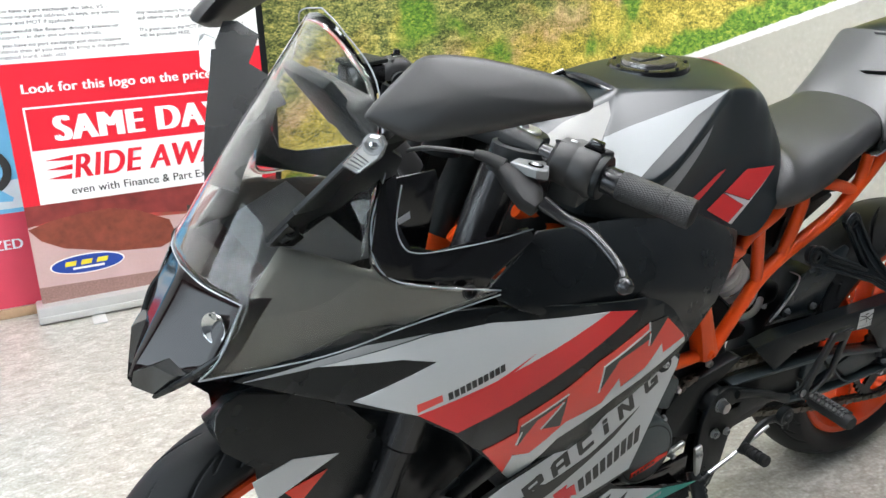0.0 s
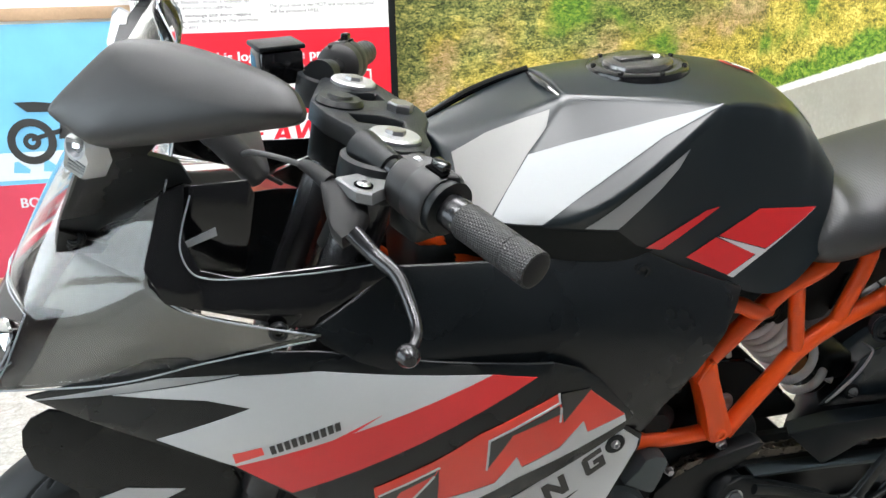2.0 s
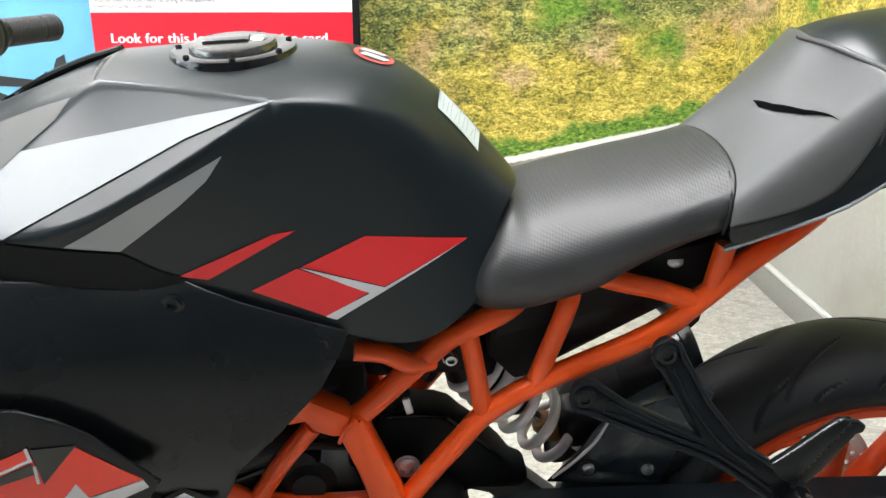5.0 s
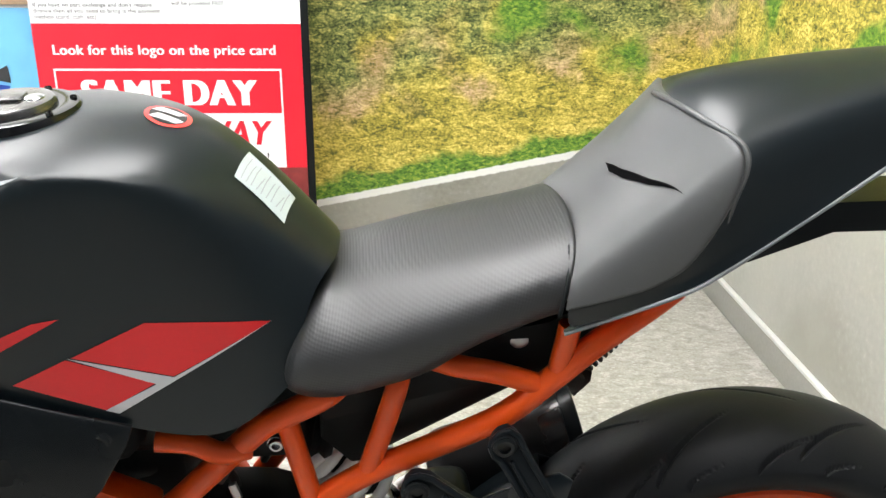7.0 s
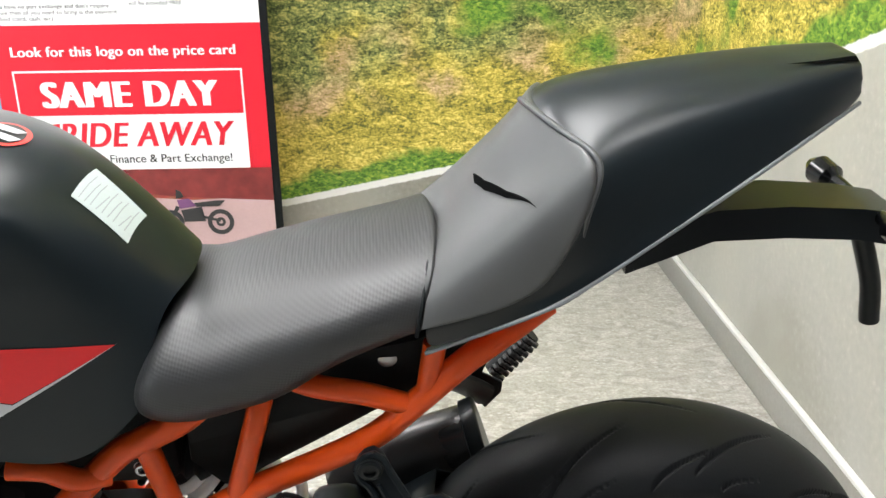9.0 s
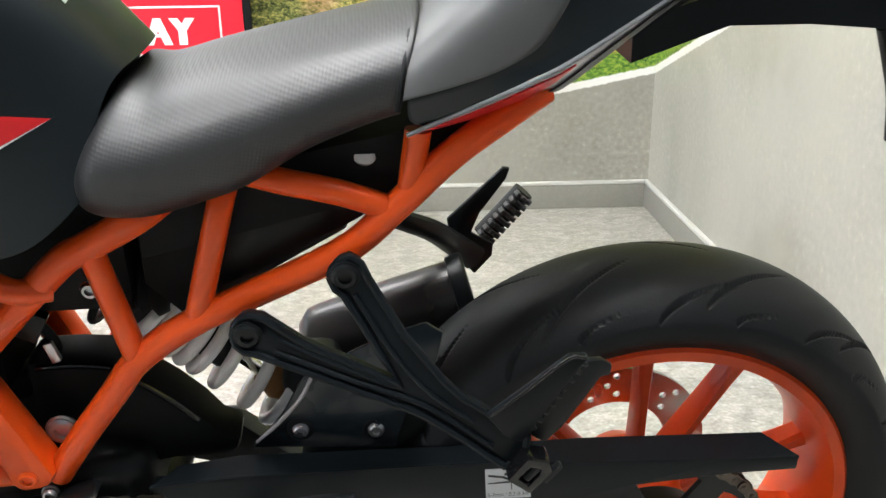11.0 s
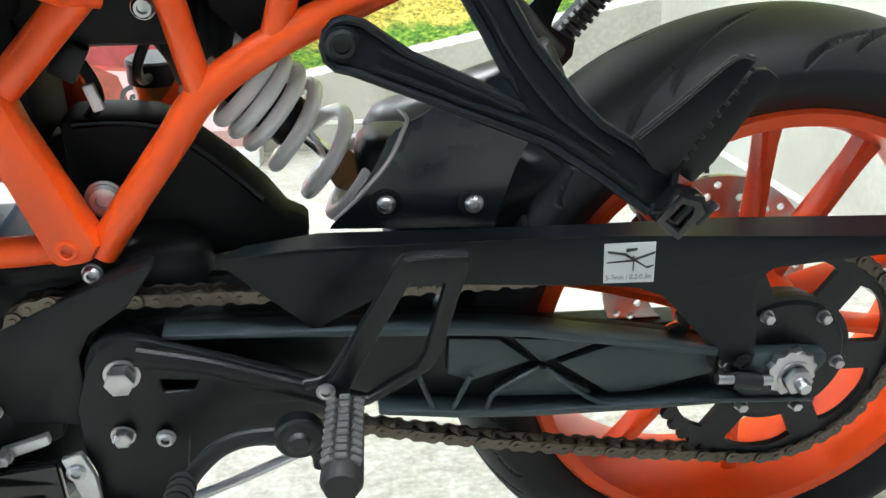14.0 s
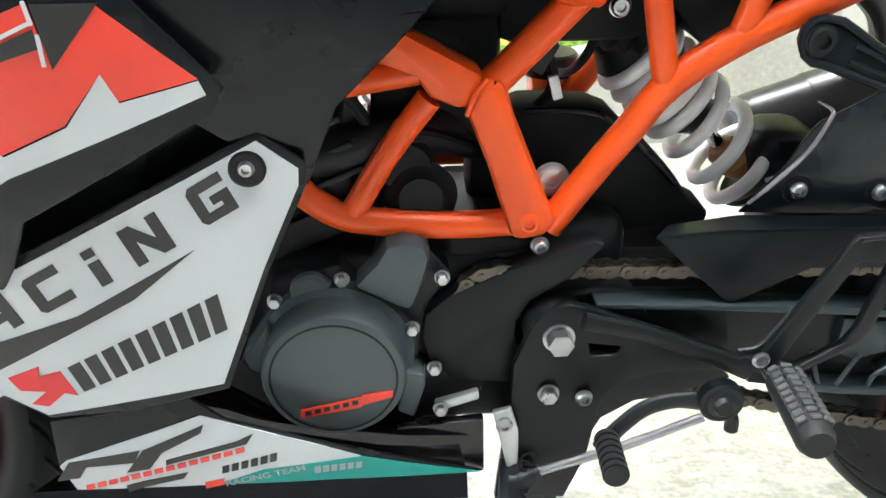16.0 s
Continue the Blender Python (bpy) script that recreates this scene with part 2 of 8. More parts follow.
def mural_mat(name, axis, z0, slope, fine, base):
    """Printed wall picture: bushes over grass over a white kerb line over road; axis is the wall's run, z0 the kerb's height at its origin."""
    m = bpy.data.materials.new(name)
    m.use_nodes = True
    nt = m.node_tree
    b = nt.nodes["Principled BSDF"]
    b.inputs["Roughness"].default_value = 0.42
    b.inputs["Specular IOR Level"].default_value = 0.35
    tc = nt.nodes.new("ShaderNodeTexCoord")
    sep = nt.nodes.new("ShaderNodeSeparateXYZ")
    nt.links.new(tc.outputs["Object"], sep.inputs[0])

    def math_node(op, a, bb):
        k = nt.nodes.new("ShaderNodeMath")
        k.operation = op
        for i, v in enumerate((a, bb)):
            if isinstance(v, (int, float)):
                k.inputs[i].default_value = v
            else:
                nt.links.new(v, k.inputs[i])
        return k.outputs[0]

    def noise_node(scale, detail, stretch=(1, 1, 1), dist=0.0):
        mp = nt.nodes.new("ShaderNodeMapping")
        mp.inputs["Scale"].default_value = stretch
        n = nt.nodes.new("ShaderNodeTexNoise")
        n.inputs["Scale"].default_value, n.inputs["Detail"].default_value, n.inputs["Distortion"].default_value = scale, detail, dist
        nt.links.new(tc.outputs["Object"], mp.inputs["Vector"])
        nt.links.new(mp.outputs["Vector"], n.inputs["Vector"])
        return n.outputs["Fac"]

    def mix(fac, a, c):
        k = nt.nodes.new("ShaderNodeMix")
        k.data_type = "RGBA"
        nt.links.new(fac, k.inputs[0])
        for i, v in ((6, a), (7, c)):
            if isinstance(v, tuple):
                k.inputs[i].default_value = (*v, 1)
            else:
                nt.links.new(v, k.inputs[i])
        return k.outputs[2]

    def step(v, lo, hi):
        k = nt.nodes.new("ShaderNodeMapRange")
        k.inputs["From Min"].default_value, k.inputs["From Max"].default_value = lo, hi
        nt.links.new(v, k.inputs["Value"])
        return k.outputs["Result"]

    run = sep.outputs[axis]
    h = math_node("SUBTRACT", sep.outputs["Z"], math_node("MULTIPLY_ADD", run, slope))
    k = h.node.inputs[1].links[0].from_node
    k.inputs[2].default_value = z0
    rough = noise_node(9, 5)
    hw = math_node("ADD", h, math_node("MULTIPLY", math_node("SUBTRACT", rough, 0.5), 0.16))
    road = ramp(nt, noise_node(60, 6), [(0.3, (base[0] - 0.075 * fine, base[1] - 0.075 * fine, base[2] - 0.065 * fine)), (0.5, (base[0] - 0.02 * fine, base[1] - 0.02 * fine, base[2] - 0.02 * fine)), (0.62, (base[0] + 0.02 * fine, base[1] + 0.015 * fine, base[2] + 0.015 * fine)), (0.75, (base[0] + 0.14 * fine, base[1] + 0.13 * fine, base[2] + 0.125 * fine))])
    road = mix(step(noise_node(3.0, 4), 0.35, 0.7), road, base)
    stain = ramp(nt, noise_node(1.6, 5, (1, 1, 1), 0.6), [(0.35, (0.80, 0.79, 0.76)), (0.5, (1, 1, 1)), (0.66, (1.10, 1.09, 1.06))])
    km = nt.nodes.new("ShaderNodeMix")
    km.data_type, km.blend_type = "RGBA", "MULTIPLY"
    km.inputs[0].default_value = 1.0
    nt.links.new(road, km.inputs[6])
    nt.links.new(stain, km.inputs[7])
    road = km.outputs[2]
    cells = nt.nodes.new("ShaderNodeTexVoronoi")
    cells.inputs["Scale"].default_value = 120.0
    cells.inputs["Randomness"].default_value = 1.0
    nt.links.new(tc.outputs["Object"], cells.inputs["Vector"])
    sprigs = math_node("ADD", math_node("MULTIPLY", noise_node(44, 9, (0.7, 0.7, 1.5), 1.8), 0.62), math_node("MULTIPLY", noise_node(10, 7, (0.7, 0.7, 1.6), 1.2), 0.40))
    leaf = math_node("ADD", sprigs, math_node("MULTIPLY", math_node("SUBTRACT", 0.45, cells.outputs["Distance"]), 0.16))
    grass = ramp(nt, noise_node(70, 6, (0.8, 0.8, 1.4), 0.8), [(0.30, (0.03, 0.07, 0.012)), (0.48, (0.10, 0.22, 0.03)), (0.62, (0.25, 0.36, 0.05)), (0.75, (0.5, 0.5, 0.1))])
    yellow = ramp(nt, leaf, [(0.36, (0.11, 0.115, 0.025)), (0.46, (0.33, 0.28, 0.05)), (0.54, (0.56, 0.44, 0.085)), (0.66, (0.86, 0.70, 0.22))])
    pink = ramp(nt, leaf, [(0.37, (0.13, 0.12, 0.04)), (0.46, (0.36, 0.27, 0.09)), (0.55, (0.54, 0.36, 0.21)), (0.67, (0.76, 0.58, 0.33))])
    green = ramp(nt, leaf, [(0.37, (0.035, 0.05, 0.015)), (0.46, (0.13, 0.16, 0.05)), (0.54, (0.28, 0.29, 0.09)), (0.66, (0.66, 0.57, 0.19))])
    c = mix(step(hw, 0.075, 0.10), grass, yellow)
    c = mix(math_node("MULTIPLY", step(hw, 0.24, 0.30), step(noise_node(5.5, 4), 0.46, 0.56)), c, pink)
    c = mix(math_node("MULTIPLY", step(hw, 0.33, 0.42), step(noise_node(4.2, 5), 0.34, 0.47)), c, green)
    c = mix(math_node("MULTIPLY", step(hw, 0.13, 0.2), step(noise_node(3.1, 3), 0.57, 0.64)), c, grass)
    thin = math_node("ADD", h, math_node("MULTIPLY", math_node("SUBTRACT", noise_node(55, 3), 0.5), 0.010))
    c = mix(step(thin, 0.0225, 0.027), (0.78, 0.77, 0.74), c)
    c = mix(step(thin, -0.002, 0.002), road, c)
    nt.links.new(c, b.inputs["Base Color"])
    return m


# ---- helpers for building ----
def finish(bm, m, name, sharp=32):
    bmesh.ops.recalc_face_normals(bm, faces=bm.faces)
    for f in bm.faces:
        f.smooth = True
    lim = radians(sharp)
    for e in bm.edges:
        if len(e.link_faces) == 2 and e.calc_face_angle(0) > lim:
            e.smooth = False
    me = bpy.data.meshes.new(name)
    bm.to_mesh(me)
    bm.free()
    me.materials.append(m)
    return me


def part(name, bm, m, parent, label="", sharp=32):
    ob = new(name, finish(bm, m, name, sharp))
    ob.parent = parent
    if label:
        ob["label"] = label
    return ob


def thing(name, label, category, group="", kind=""):
    return tagged(new(name), label, category, group, kind)


def solid(name, bm, m, label, category, group="", kind="", sharp=32):
    return tagged(new(name, finish(bm, m, name, sharp)), label, category, group, kind)


def box(bm, lo, hi, bevel=0.0, seg=2):
    lo, hi = Vector(lo), Vector(hi)
    r = bmesh.ops.create_cube(bm, size=1, matrix=Matrix.LocRotScale((lo + hi) / 2, None, hi - lo))
    if bevel:
        es = {e for v in r["verts"] for e in v.link_edges}
        bmesh.ops.bevel(bm, geom=list(es), offset=bevel, segments=seg, affect="EDGES", profile=0.5)
    return bm


def blank():
    return bmesh.new()


def boxed(lo, hi, bevel=0.004, m=None, seg=2):
    bm = box(blank(), lo, hi, bevel, seg)
    if m is not None:
        bm.transform(m)
    return bm


def smooth_path(pts, n=6):
    """A Catmull-Rom line through the points."""
    p = [Vector(v) for v in pts]
    if len(p) < 3:
        return p
    q = [2 * p[0] - p[1]] + p + [2 * p[-1] - p[-2]]
    out = []
    for i in range(1, len(q) - 2):
        for k in range(n):
            t = k / n
            a, b, c, d = q[i - 1 : i + 3]
            out.append(0.5 * (2 * b + (c - a) * t + (2 * a - 5 * b + 4 * c - d) * t * t + (3 * b - a - 3 * c + d) * t**3))
    return out + [p[-1]]


def sweep(bm, pts, radius, seg=14, flat=1.0, caps=True):
    """A tube along a line; radius may be a list; flat squeezes it sideways (along y)."""
    pts = [Vector(p) for p in pts]
    rad = radius if isinstance(radius, (list, tuple)) else [radius] * len(pts)
    if len(rad) != len(pts):
        rad = [float(v) for v in np.interp(np.linspace(0, 1, len(pts)), np.linspace(0, 1, len(rad)), rad)]
    rings, up = [], None
    for i, p in enumerate(pts):
        d = (pts[min(i + 1, len(pts) - 1)] - pts[max(i - 1, 0)]).normalized()
        if up is None:
            up = Vector((0, 1, 0)) if abs(d.y) < 0.9 else Vector((0, 0, 1))
        side = d.cross(up).normalized()
        up = side.cross(d).normalized()
        rings.append([bm.verts.new(p + rad[i] * (math.cos(a) * side + flat * math.sin(a) * up)) for a in (2 * math.pi * k / seg for k in range(seg))])
    for a, b in zip(rings, rings[1:]):
        for k in range(seg):
            bm.faces.new((a[k], a[(k + 1) % seg], b[(k + 1) % seg], b[k]))
    if caps:
        bm.faces.new(rings[0][::-1])
        bm.faces.new(rings[-1])
    return bm


def tube(pts, radius, seg=14, n=6, flat=1.0):
    return sweep(blank(), smooth_path(pts, n), radius, seg, flat)


def lathe(bm, profile, centre, axis=(0, 1, 0), seg=48, closed=False):
    """Turns (radius, along) about an axis through centre."""
    q = Vector((0, 0, 1)).rotation_difference(Vector(axis))
    c = Vector(centre)
    rings = []
    for r, h in profile:
        rings.append([bm.verts.new(c + q @ Vector((r * math.cos(a), r * math.sin(a), h))) for a in (2 * math.pi * k / seg for k in range(seg))] if r > 1e-6 else [bm.verts.new(c + q @ Vector((0, 0, h)))])
    pairs = list(zip(rings, rings[1:])) + ([(rings[-1], rings[0])] if closed else [])
    for a, b in pairs:
        for k in range(seg):
            va, vb = (a[k], a[(k + 1) % seg]) if len(a) > 1 else (a[0], a[0]), (b[k], b[(k + 1) % seg]) if len(b) > 1 else (b[0], b[0])
            vs = []
            for v in (va[0], va[1], vb[1], vb[0]):
                if v not in vs:
                    vs.append(v)
            if len(vs) > 2:
                bm.faces.new(vs)
    return bm


def flat_shape(outline, holes=()):
    """A flat face in the plane y = 0 from (x, z) loops, with holes."""
    bm = blank()
    edges = []
    for loop in (outline, *holes):
        vs = [bm.verts.new((x, 0, z)) for x, z in loop]
        edges += [bm.edges.new((a, b)) for a, b in zip(vs, vs[1:] + vs[:1])]
    if holes:
        bmesh.ops.triangle_fill(bm, use_beauty=True, use_dissolve=False, edges=edges, normal=(0, -1, 0))
    else:
        bm.faces.new(list(bm.verts))
    return bm


def sheet(outline, f, thick=0.003, holes=(), step=0.03, bevel=0.0, out=None):
    """A panel with an (x, z) outline, laid on the surface y = f(x, z), thick towards +y."""
    bm = flat_shape(outline, holes)
    if step:
        for ax in (0, 2):
            vals = [v.co[ax] for v in bm.verts]
            k = min(vals) + step
            while k < max(vals) - 0.3 * step:
                no = (1, 0, 0) if ax == 0 else (0, 0, 1)
                bmesh.ops.bisect_plane(bm, geom=list(bm.verts) + list(bm.edges) + list(bm.faces), plane_co=(k, 0, k), plane_no=no)
                k += step
    bm.verts.ensure_lookup_table()
    bm.verts.index_update()
    co = [v.co.copy() for v in bm.verts]
    faces = [[v.index for v in fc.verts] for fc in bm.faces]
    rim = [(e.verts[0].index, e.verts[1].index) for e in bm.edges if len(e.link_faces) == 1]
    bm.free()
    bm = out or blank()
    front = [bm.verts.new((c.x, f(c.x, c.z), c.z)) for c in co]
    back = [bm.verts.new((c.x, f(c.x, c.z) + thick, c.z)) for c in co]
    for fc in faces:
        bm.faces.new([front[i] for i in fc])
        bm.faces.new([back[i] for i in reversed(fc)])
    for a, b in rim:
        bm.faces.new((front[a], front[b], back[b], back[a]))
    bmesh.ops.recalc_face_normals(bm, faces=bm.faces)
    if bevel:
        es = [e for e in bm.edges if len(e.link_faces) == 2 and e.calc_face_angle(0) > 0.9]
        bmesh.ops.bevel(bm, geom=es, offset=bevel, segments=2, affect="EDGES", profile=0.5)
    return bm


def lofted(rings, closed=True, caps=True):
    bm = blank()
    rows = [[bm.verts.new(p) for p in r] for r in rings]
    n = len(rows[0])
    for a, b in zip(rows, rows[1:]):
        for k in range(n if closed else n - 1):
            bm.faces.new((a[k], a[(k + 1) % n], b[(k + 1) % n], b[k]))
    if caps and closed:
        bm.faces.new(rows[0][::-1])
        bm.faces.new(rows[-1])
    return bm


def cage(name, verts, faces, m, parent, label="", level=3, creases=(), mirror=True, sharp=40):
    """A subdivided body from a small cage (left half, mirrored at y = 0); creases: (a, b, weight)."""
    bm = blank()
    vs = [bm.verts.new(v) for v in verts]
    fs = [list(f) for f in faces]
    lay = bm.edges.layers.float.new("crease_edge")
    if mirror:
        twin = [v if abs(v.co.y) < 1e-4 else bm.verts.new((v.co.x, -v.co.y, v.co.z)) for v in vs]
    for f in fs:
        bm.faces.new([vs[i] for i in f])
        if mirror:
            t = [twin[i] for i in reversed(f)]
            if set(t) != {vs[i] for i in f}:
                bm.faces.new(t)
    for a, b, w in creases:
        for s in ((vs, twin) if mirror else (vs,)):
            e = bm.edges.get((s[a], s[b]))
            if e:
                e[lay] = w
    bmesh.ops.recalc_face_normals(bm, faces=bm.faces)
    for f in bm.faces:
        f.smooth = True
    me = bpy.data.meshes.new(name)
    bm.to_mesh(me)
    bm.free()
    me.materials.append(m)
    ob = new(name, me)
    ob.parent = parent
    if label:
        ob["label"] = label
    mod = ob.modifiers.new("round", "SUBSURF")
    mod.levels = mod.render_levels = level
    return ob


def bolt_mesh(bm, at, r=0.009, axis=(0, -1, 0), depth=0.006, hexed=False):
    """A bolt head: washer, rounded head and a socket."""
    if hexed:
        lathe(bm, [(0, 0), (r * 1.25, 0), (r * 1.25, 0.002), (r, 0.002)], at, axis, 24)
        lathe(bm, [(r, 0.002), (r, depth), (r * 0.8, depth + 0.001), (0, depth + 0.001)], at, axis, 6)
    else:
        lathe(bm, [(0, 0), (r * 1.15, 0), (r * 1.15, 0.0015), (r, 0.002), (r, depth * 0.7), (r * 0.8, depth), (r * 0.52, depth), (r * 0.48, depth * 0.35), (0, depth * 0.3)], at, axis, 24)
    return bm


def bolt(parent, at, r=0.009, m=None, depth=0.006, hexed=False, axis=(0, -1, 0), label=""):
    return part("bolt", bolt_mesh(blank(), at, r, axis, depth, hexed), m or M_STEEL, parent, label)


def fit_y(pts):
    """The surface y = a + bx + cz + d x^2 + e xz through points, by least squares (as many terms as the points allow)."""
    p = np.array(pts, float)
    n = min(len(p), 6)
    cols = lambda x, z: np.stack([np.ones_like(x), x, z, x * x, x * z, z * z][:n], -1)
    k = np.linalg.lstsq(cols(p[:, 0], p[:, 2]), p[:, 1], rcond=None)[0]
    return lambda x, z: float(cols(np.array([x]), np.array([z]))[0] @ k)


def text_mesh(body, size, m4, m, name, parent=None, bold=0.0, shear=0.0, xs=1.0, label="", depth=0.0004, space=1.0):
    cu = bpy.data.curves.new(name, "FONT")
    cu.body, cu.size, cu.offset, cu.shear, cu.extrude = body, size, bold, shear, depth
    cu.space_character = space
    tmp = bpy.data.objects.new(name, cu)
    scene.collection.objects.link(tmp)
    dg = bpy.context.evaluated_depsgraph_get()
    me = bpy.data.meshes.new_from_object(tmp.evaluated_get(dg))
    bpy.data.objects.remove(tmp)
    me.transform(m4 @ Matrix.Diagonal((xs, 1, 1, 1)))
    me.materials.clear()
    me.materials.append(m)
    ob = new(name, me)
    ob.parent = parent
    if label:
        ob["label"] = label
    return ob


# ---- the room ----
WALL_Y, EAST_X, FLOOR_L, FRONT_Y, CEIL = 2.05, 0.565, -4.5, -3.5, 2.9
solid("floor", box(blank(), (FLOOR_L - 0.1, FRONT_Y - 0.1, -0.1), (EAST_X + 0.1, WALL_Y + 0.1, 0)), M_FLOOR, "pale grey speckled vinyl showroom floor", "floor", kind="structure")
M_MURAL_N = mural_mat("printed_mural", "X", 0.350, 0.193, 1.0, (0.31, 0.30, 0.262))
M_MURAL_E = mural_mat("printed_mural_side", "Y", 1.094, -0.31, 0.5, (0.38, 0.37, 0.325))
M_PLAIN = mat("white_wall_paint", (0.72, 0.71, 0.69), 0.6, 0, 0.05, 80, 0.1, stain=0.08)
# unseen walls close the room; dark grey chosen to dim reflections on the bike
M_FAR = mat("dark_unseen_wall", (0.10, 0.105, 0.115), 0.6, 0, 0.05, 80, 0.1, stain=0.15)
M_CEIL = mat("white_ceiling", (0.78, 0.78, 0.77), 0.7, 0, 0.05, 60, 0.1, stain=0.05)
M_SKIRT = mat("grey_cove_skirting", (0.27, 0.26, 0.23), 0.45, 0, 0.25, 90, 0.1, stain=0.2)
M_CAP = mat("white_capping_strip", (0.62, 0.61, 0.58), 0.4, 0, 0.08, 90, stain=0.1)
# upper wall is out of view; white so the tank gets neutral reflections
solid("wall_north_3", box(blank(), (-1.72, WALL_Y, 1.95), (EAST_X, WALL_Y + 0.1, CEIL)), M_PLAIN, "unseen white wall added above the mural for neutral reflections", "wall", kind="structure")
solid("wall_north", box(blank(), (-1.72, WALL_Y, 0), (EAST_X, WALL_Y + 0.1, 1.95)), M_MURAL_N, "wall covered by a printed roadside mural", "wall", kind="structure")
solid("wall_north_2", box(blank(), (FLOOR_L - 0.1, WALL_Y, 0), (-1.72, WALL_Y + 0.1, CEIL)), M_PLAIN, "plain white painted wall", "wall", kind="structure")
solid("wall_east", box(blank(), (EAST_X, -0.2, 0), (EAST_X + 0.1, WALL_Y + 0.1, CEIL)), M_MURAL_E, "side wall with the mural's printed road", "wall", kind="structure")
solid("wall_east_2", box(blank(), (EAST_X, FRONT_Y - 0.1, 0), (EAST_X + 0.1, -0.2, CEIL)), M_FAR, "plain unseen wall, grey to keep reflections dark", "wall", kind="structure")
west = blank()
for lo, hi in (((0, FRONT_Y, 0), (0.1, WALL_Y, 0.45)), ((0, FRONT_Y, 2.5), (0.1, WALL_Y, CEIL)), ((0, FRONT_Y, 0.45), (0.1, -2.6, 2.5)), ((0, 1.5, 0.45), (0.1, WALL_Y, 2.5))):
    box(west, (FLOOR_L - 0.1 + lo[0], lo[1], lo[2]), (FLOOR_L - 0.1 + hi[0], hi[1], hi[2]))
solid("wall_west", west, M_FAR, "unseen dark wall with an added window opening", "wall", kind="structure")
solid("wall_south", box(blank(), (FLOOR_L - 0.1, FRONT_Y - 0.1, 0), (EAST_X, FRONT_Y, CEIL)), M_FAR, "plain unseen wall, grey to keep reflections dark", "wall", kind="structure")
solid("ceiling", box(blank(), (FLOOR_L - 0.1, FRONT_Y - 0.1, CEIL), (EAST_X + 0.1, WALL_Y + 0.1, CEIL + 0.1)), M_CEIL, "white showroom ceiling", "ceiling", kind="structure")
solid("baseboard", box(blank(), (-1.72, WALL_Y - 0.012, 0), (EAST_X - 0.012, WALL_Y, 0.085), 0.003), M_SKIRT, "grey skirting along the mural wall", "skirting", kind="structure")
solid("baseboard_2", box(blank(), (EAST_X - 0.012, -0.2, 0), (EAST_X, WALL_Y, 0.085), 0.003), M_SKIRT, "grey skirting along the side wall", "skirting", kind="structure")
solid("trim", box(blank(), (-1.72, WALL_Y - 0.016, 0.085), (EAST_X - 0.016, WALL_Y, 0.097), 0.003), M_CAP, "pale capping strip over the skirting", "trim", kind="structure")
solid("trim_2", box(blank(), (EAST_X - 0.016, -0.2, 0.085), (EAST_X, WALL_Y, 0.097), 0.003), M_CAP, "pale capping strip over the side skirting", "trim", kind="structure")


def glow(name, color, power):
    m = bpy.data.materials.new(name)
    m.use_nodes = True
    b = m.node_tree.nodes["Principled BSDF"]
    b.inputs["Base Color"].default_value = (0.8, 0.8, 0.8, 1)
    b.inputs["Emission Color"].default_value = (*color, 1)
    b.inputs["Emission Strength"].default_value = power
    return m


# assumed window, out of view, added to light the bike and its reflections
shop = thing("window_1", "unseen shop window added for daylight, with white mullions", "window", kind="structure")
M_MULLION = mat("white_window_frame", (0.7, 0.7, 0.7), 0.4, 0, 0.03, 100)
for y in (-2.58, -1.55, -0.52, 0.50, 1.48):
    part("mullion", boxed((FLOOR_L - 0.08, y - 0.03, 0.45), (FLOOR_L - 0.02, y + 0.03, 2.5), 0.004), M_MULLION, shop)
part("window_sill", boxed((FLOOR_L - 0.12, -2.6, 0.45), (FLOOR_L + 0.05, 1.5, 0.48), 0.004), M_MULLION, shop)
# glowing panel behind the assumed window stands in for daylight
M_DAY = glow("overcast_daylight", (0.80, 0.92, 1.0), 5.0)
solid("backdrop", box(blank(), (FLOOR_L - 0.9, -3.6, -0.05), (FLOOR_L - 0.88, 2.5, 3.2)), M_DAY, "unseen glowing panel for daylight outside the added window", "backdrop", kind="structure")
M_PANEL = glow("lit_diffuser", (0.99, 0.99, 1.0), 27.0)
M_FRAMEW = mat("white_lamp_frame", (0.75, 0.75, 0.74), 0.4, 0, 0.03, 100)


def ceiling_light(x, y):
    e = thing("ceiling_light", "white recessed ceiling light panel, switched on", "ceiling light", "ceiling lights")
    e.location = (x, y, CEIL)
    part("diffuser", boxed((-0.58, -0.28, -0.012), (0.58, 0.28, -0.006), 0.001), M_PANEL, e, "glowing white diffuser")
    for lo, hi in (((-0.61, -0.31, -0.02), (0.61, -0.28, 0)), ((-0.61, 0.28, -0.02), (0.61, 0.31, 0)), ((-0.61, -0.28, -0.02), (-0.58, 0.28, 0)), ((0.58, -0.28, -0.02), (0.61, 0.28, 0))):
        part("frame", boxed(lo, hi, 0.002), M_FRAMEW, e)
    return e


for lx, ly in ((-0.1, -0.9), (-0.6, 0.3), (-2.2, 1.3), (-1.9, -0.9)):
    ceiling_light(lx, ly)


# ---- the motorcycle, built upright at its own origin under the rear axle, then leaned on its side stand ----
bike = thing("motorcycle", "black, white and orange sports motorcycle leaning on its side stand", "motorcycle")
bike.matrix_world = Matrix.Translation((-0.013, 0.0353, -0.0022)) @ pose(0, 0, 0, 0, 0, 4.5) @ pose(0, 0, 0, 8.2, 0, 0)
WC = Vector((0, 0, 0.295))


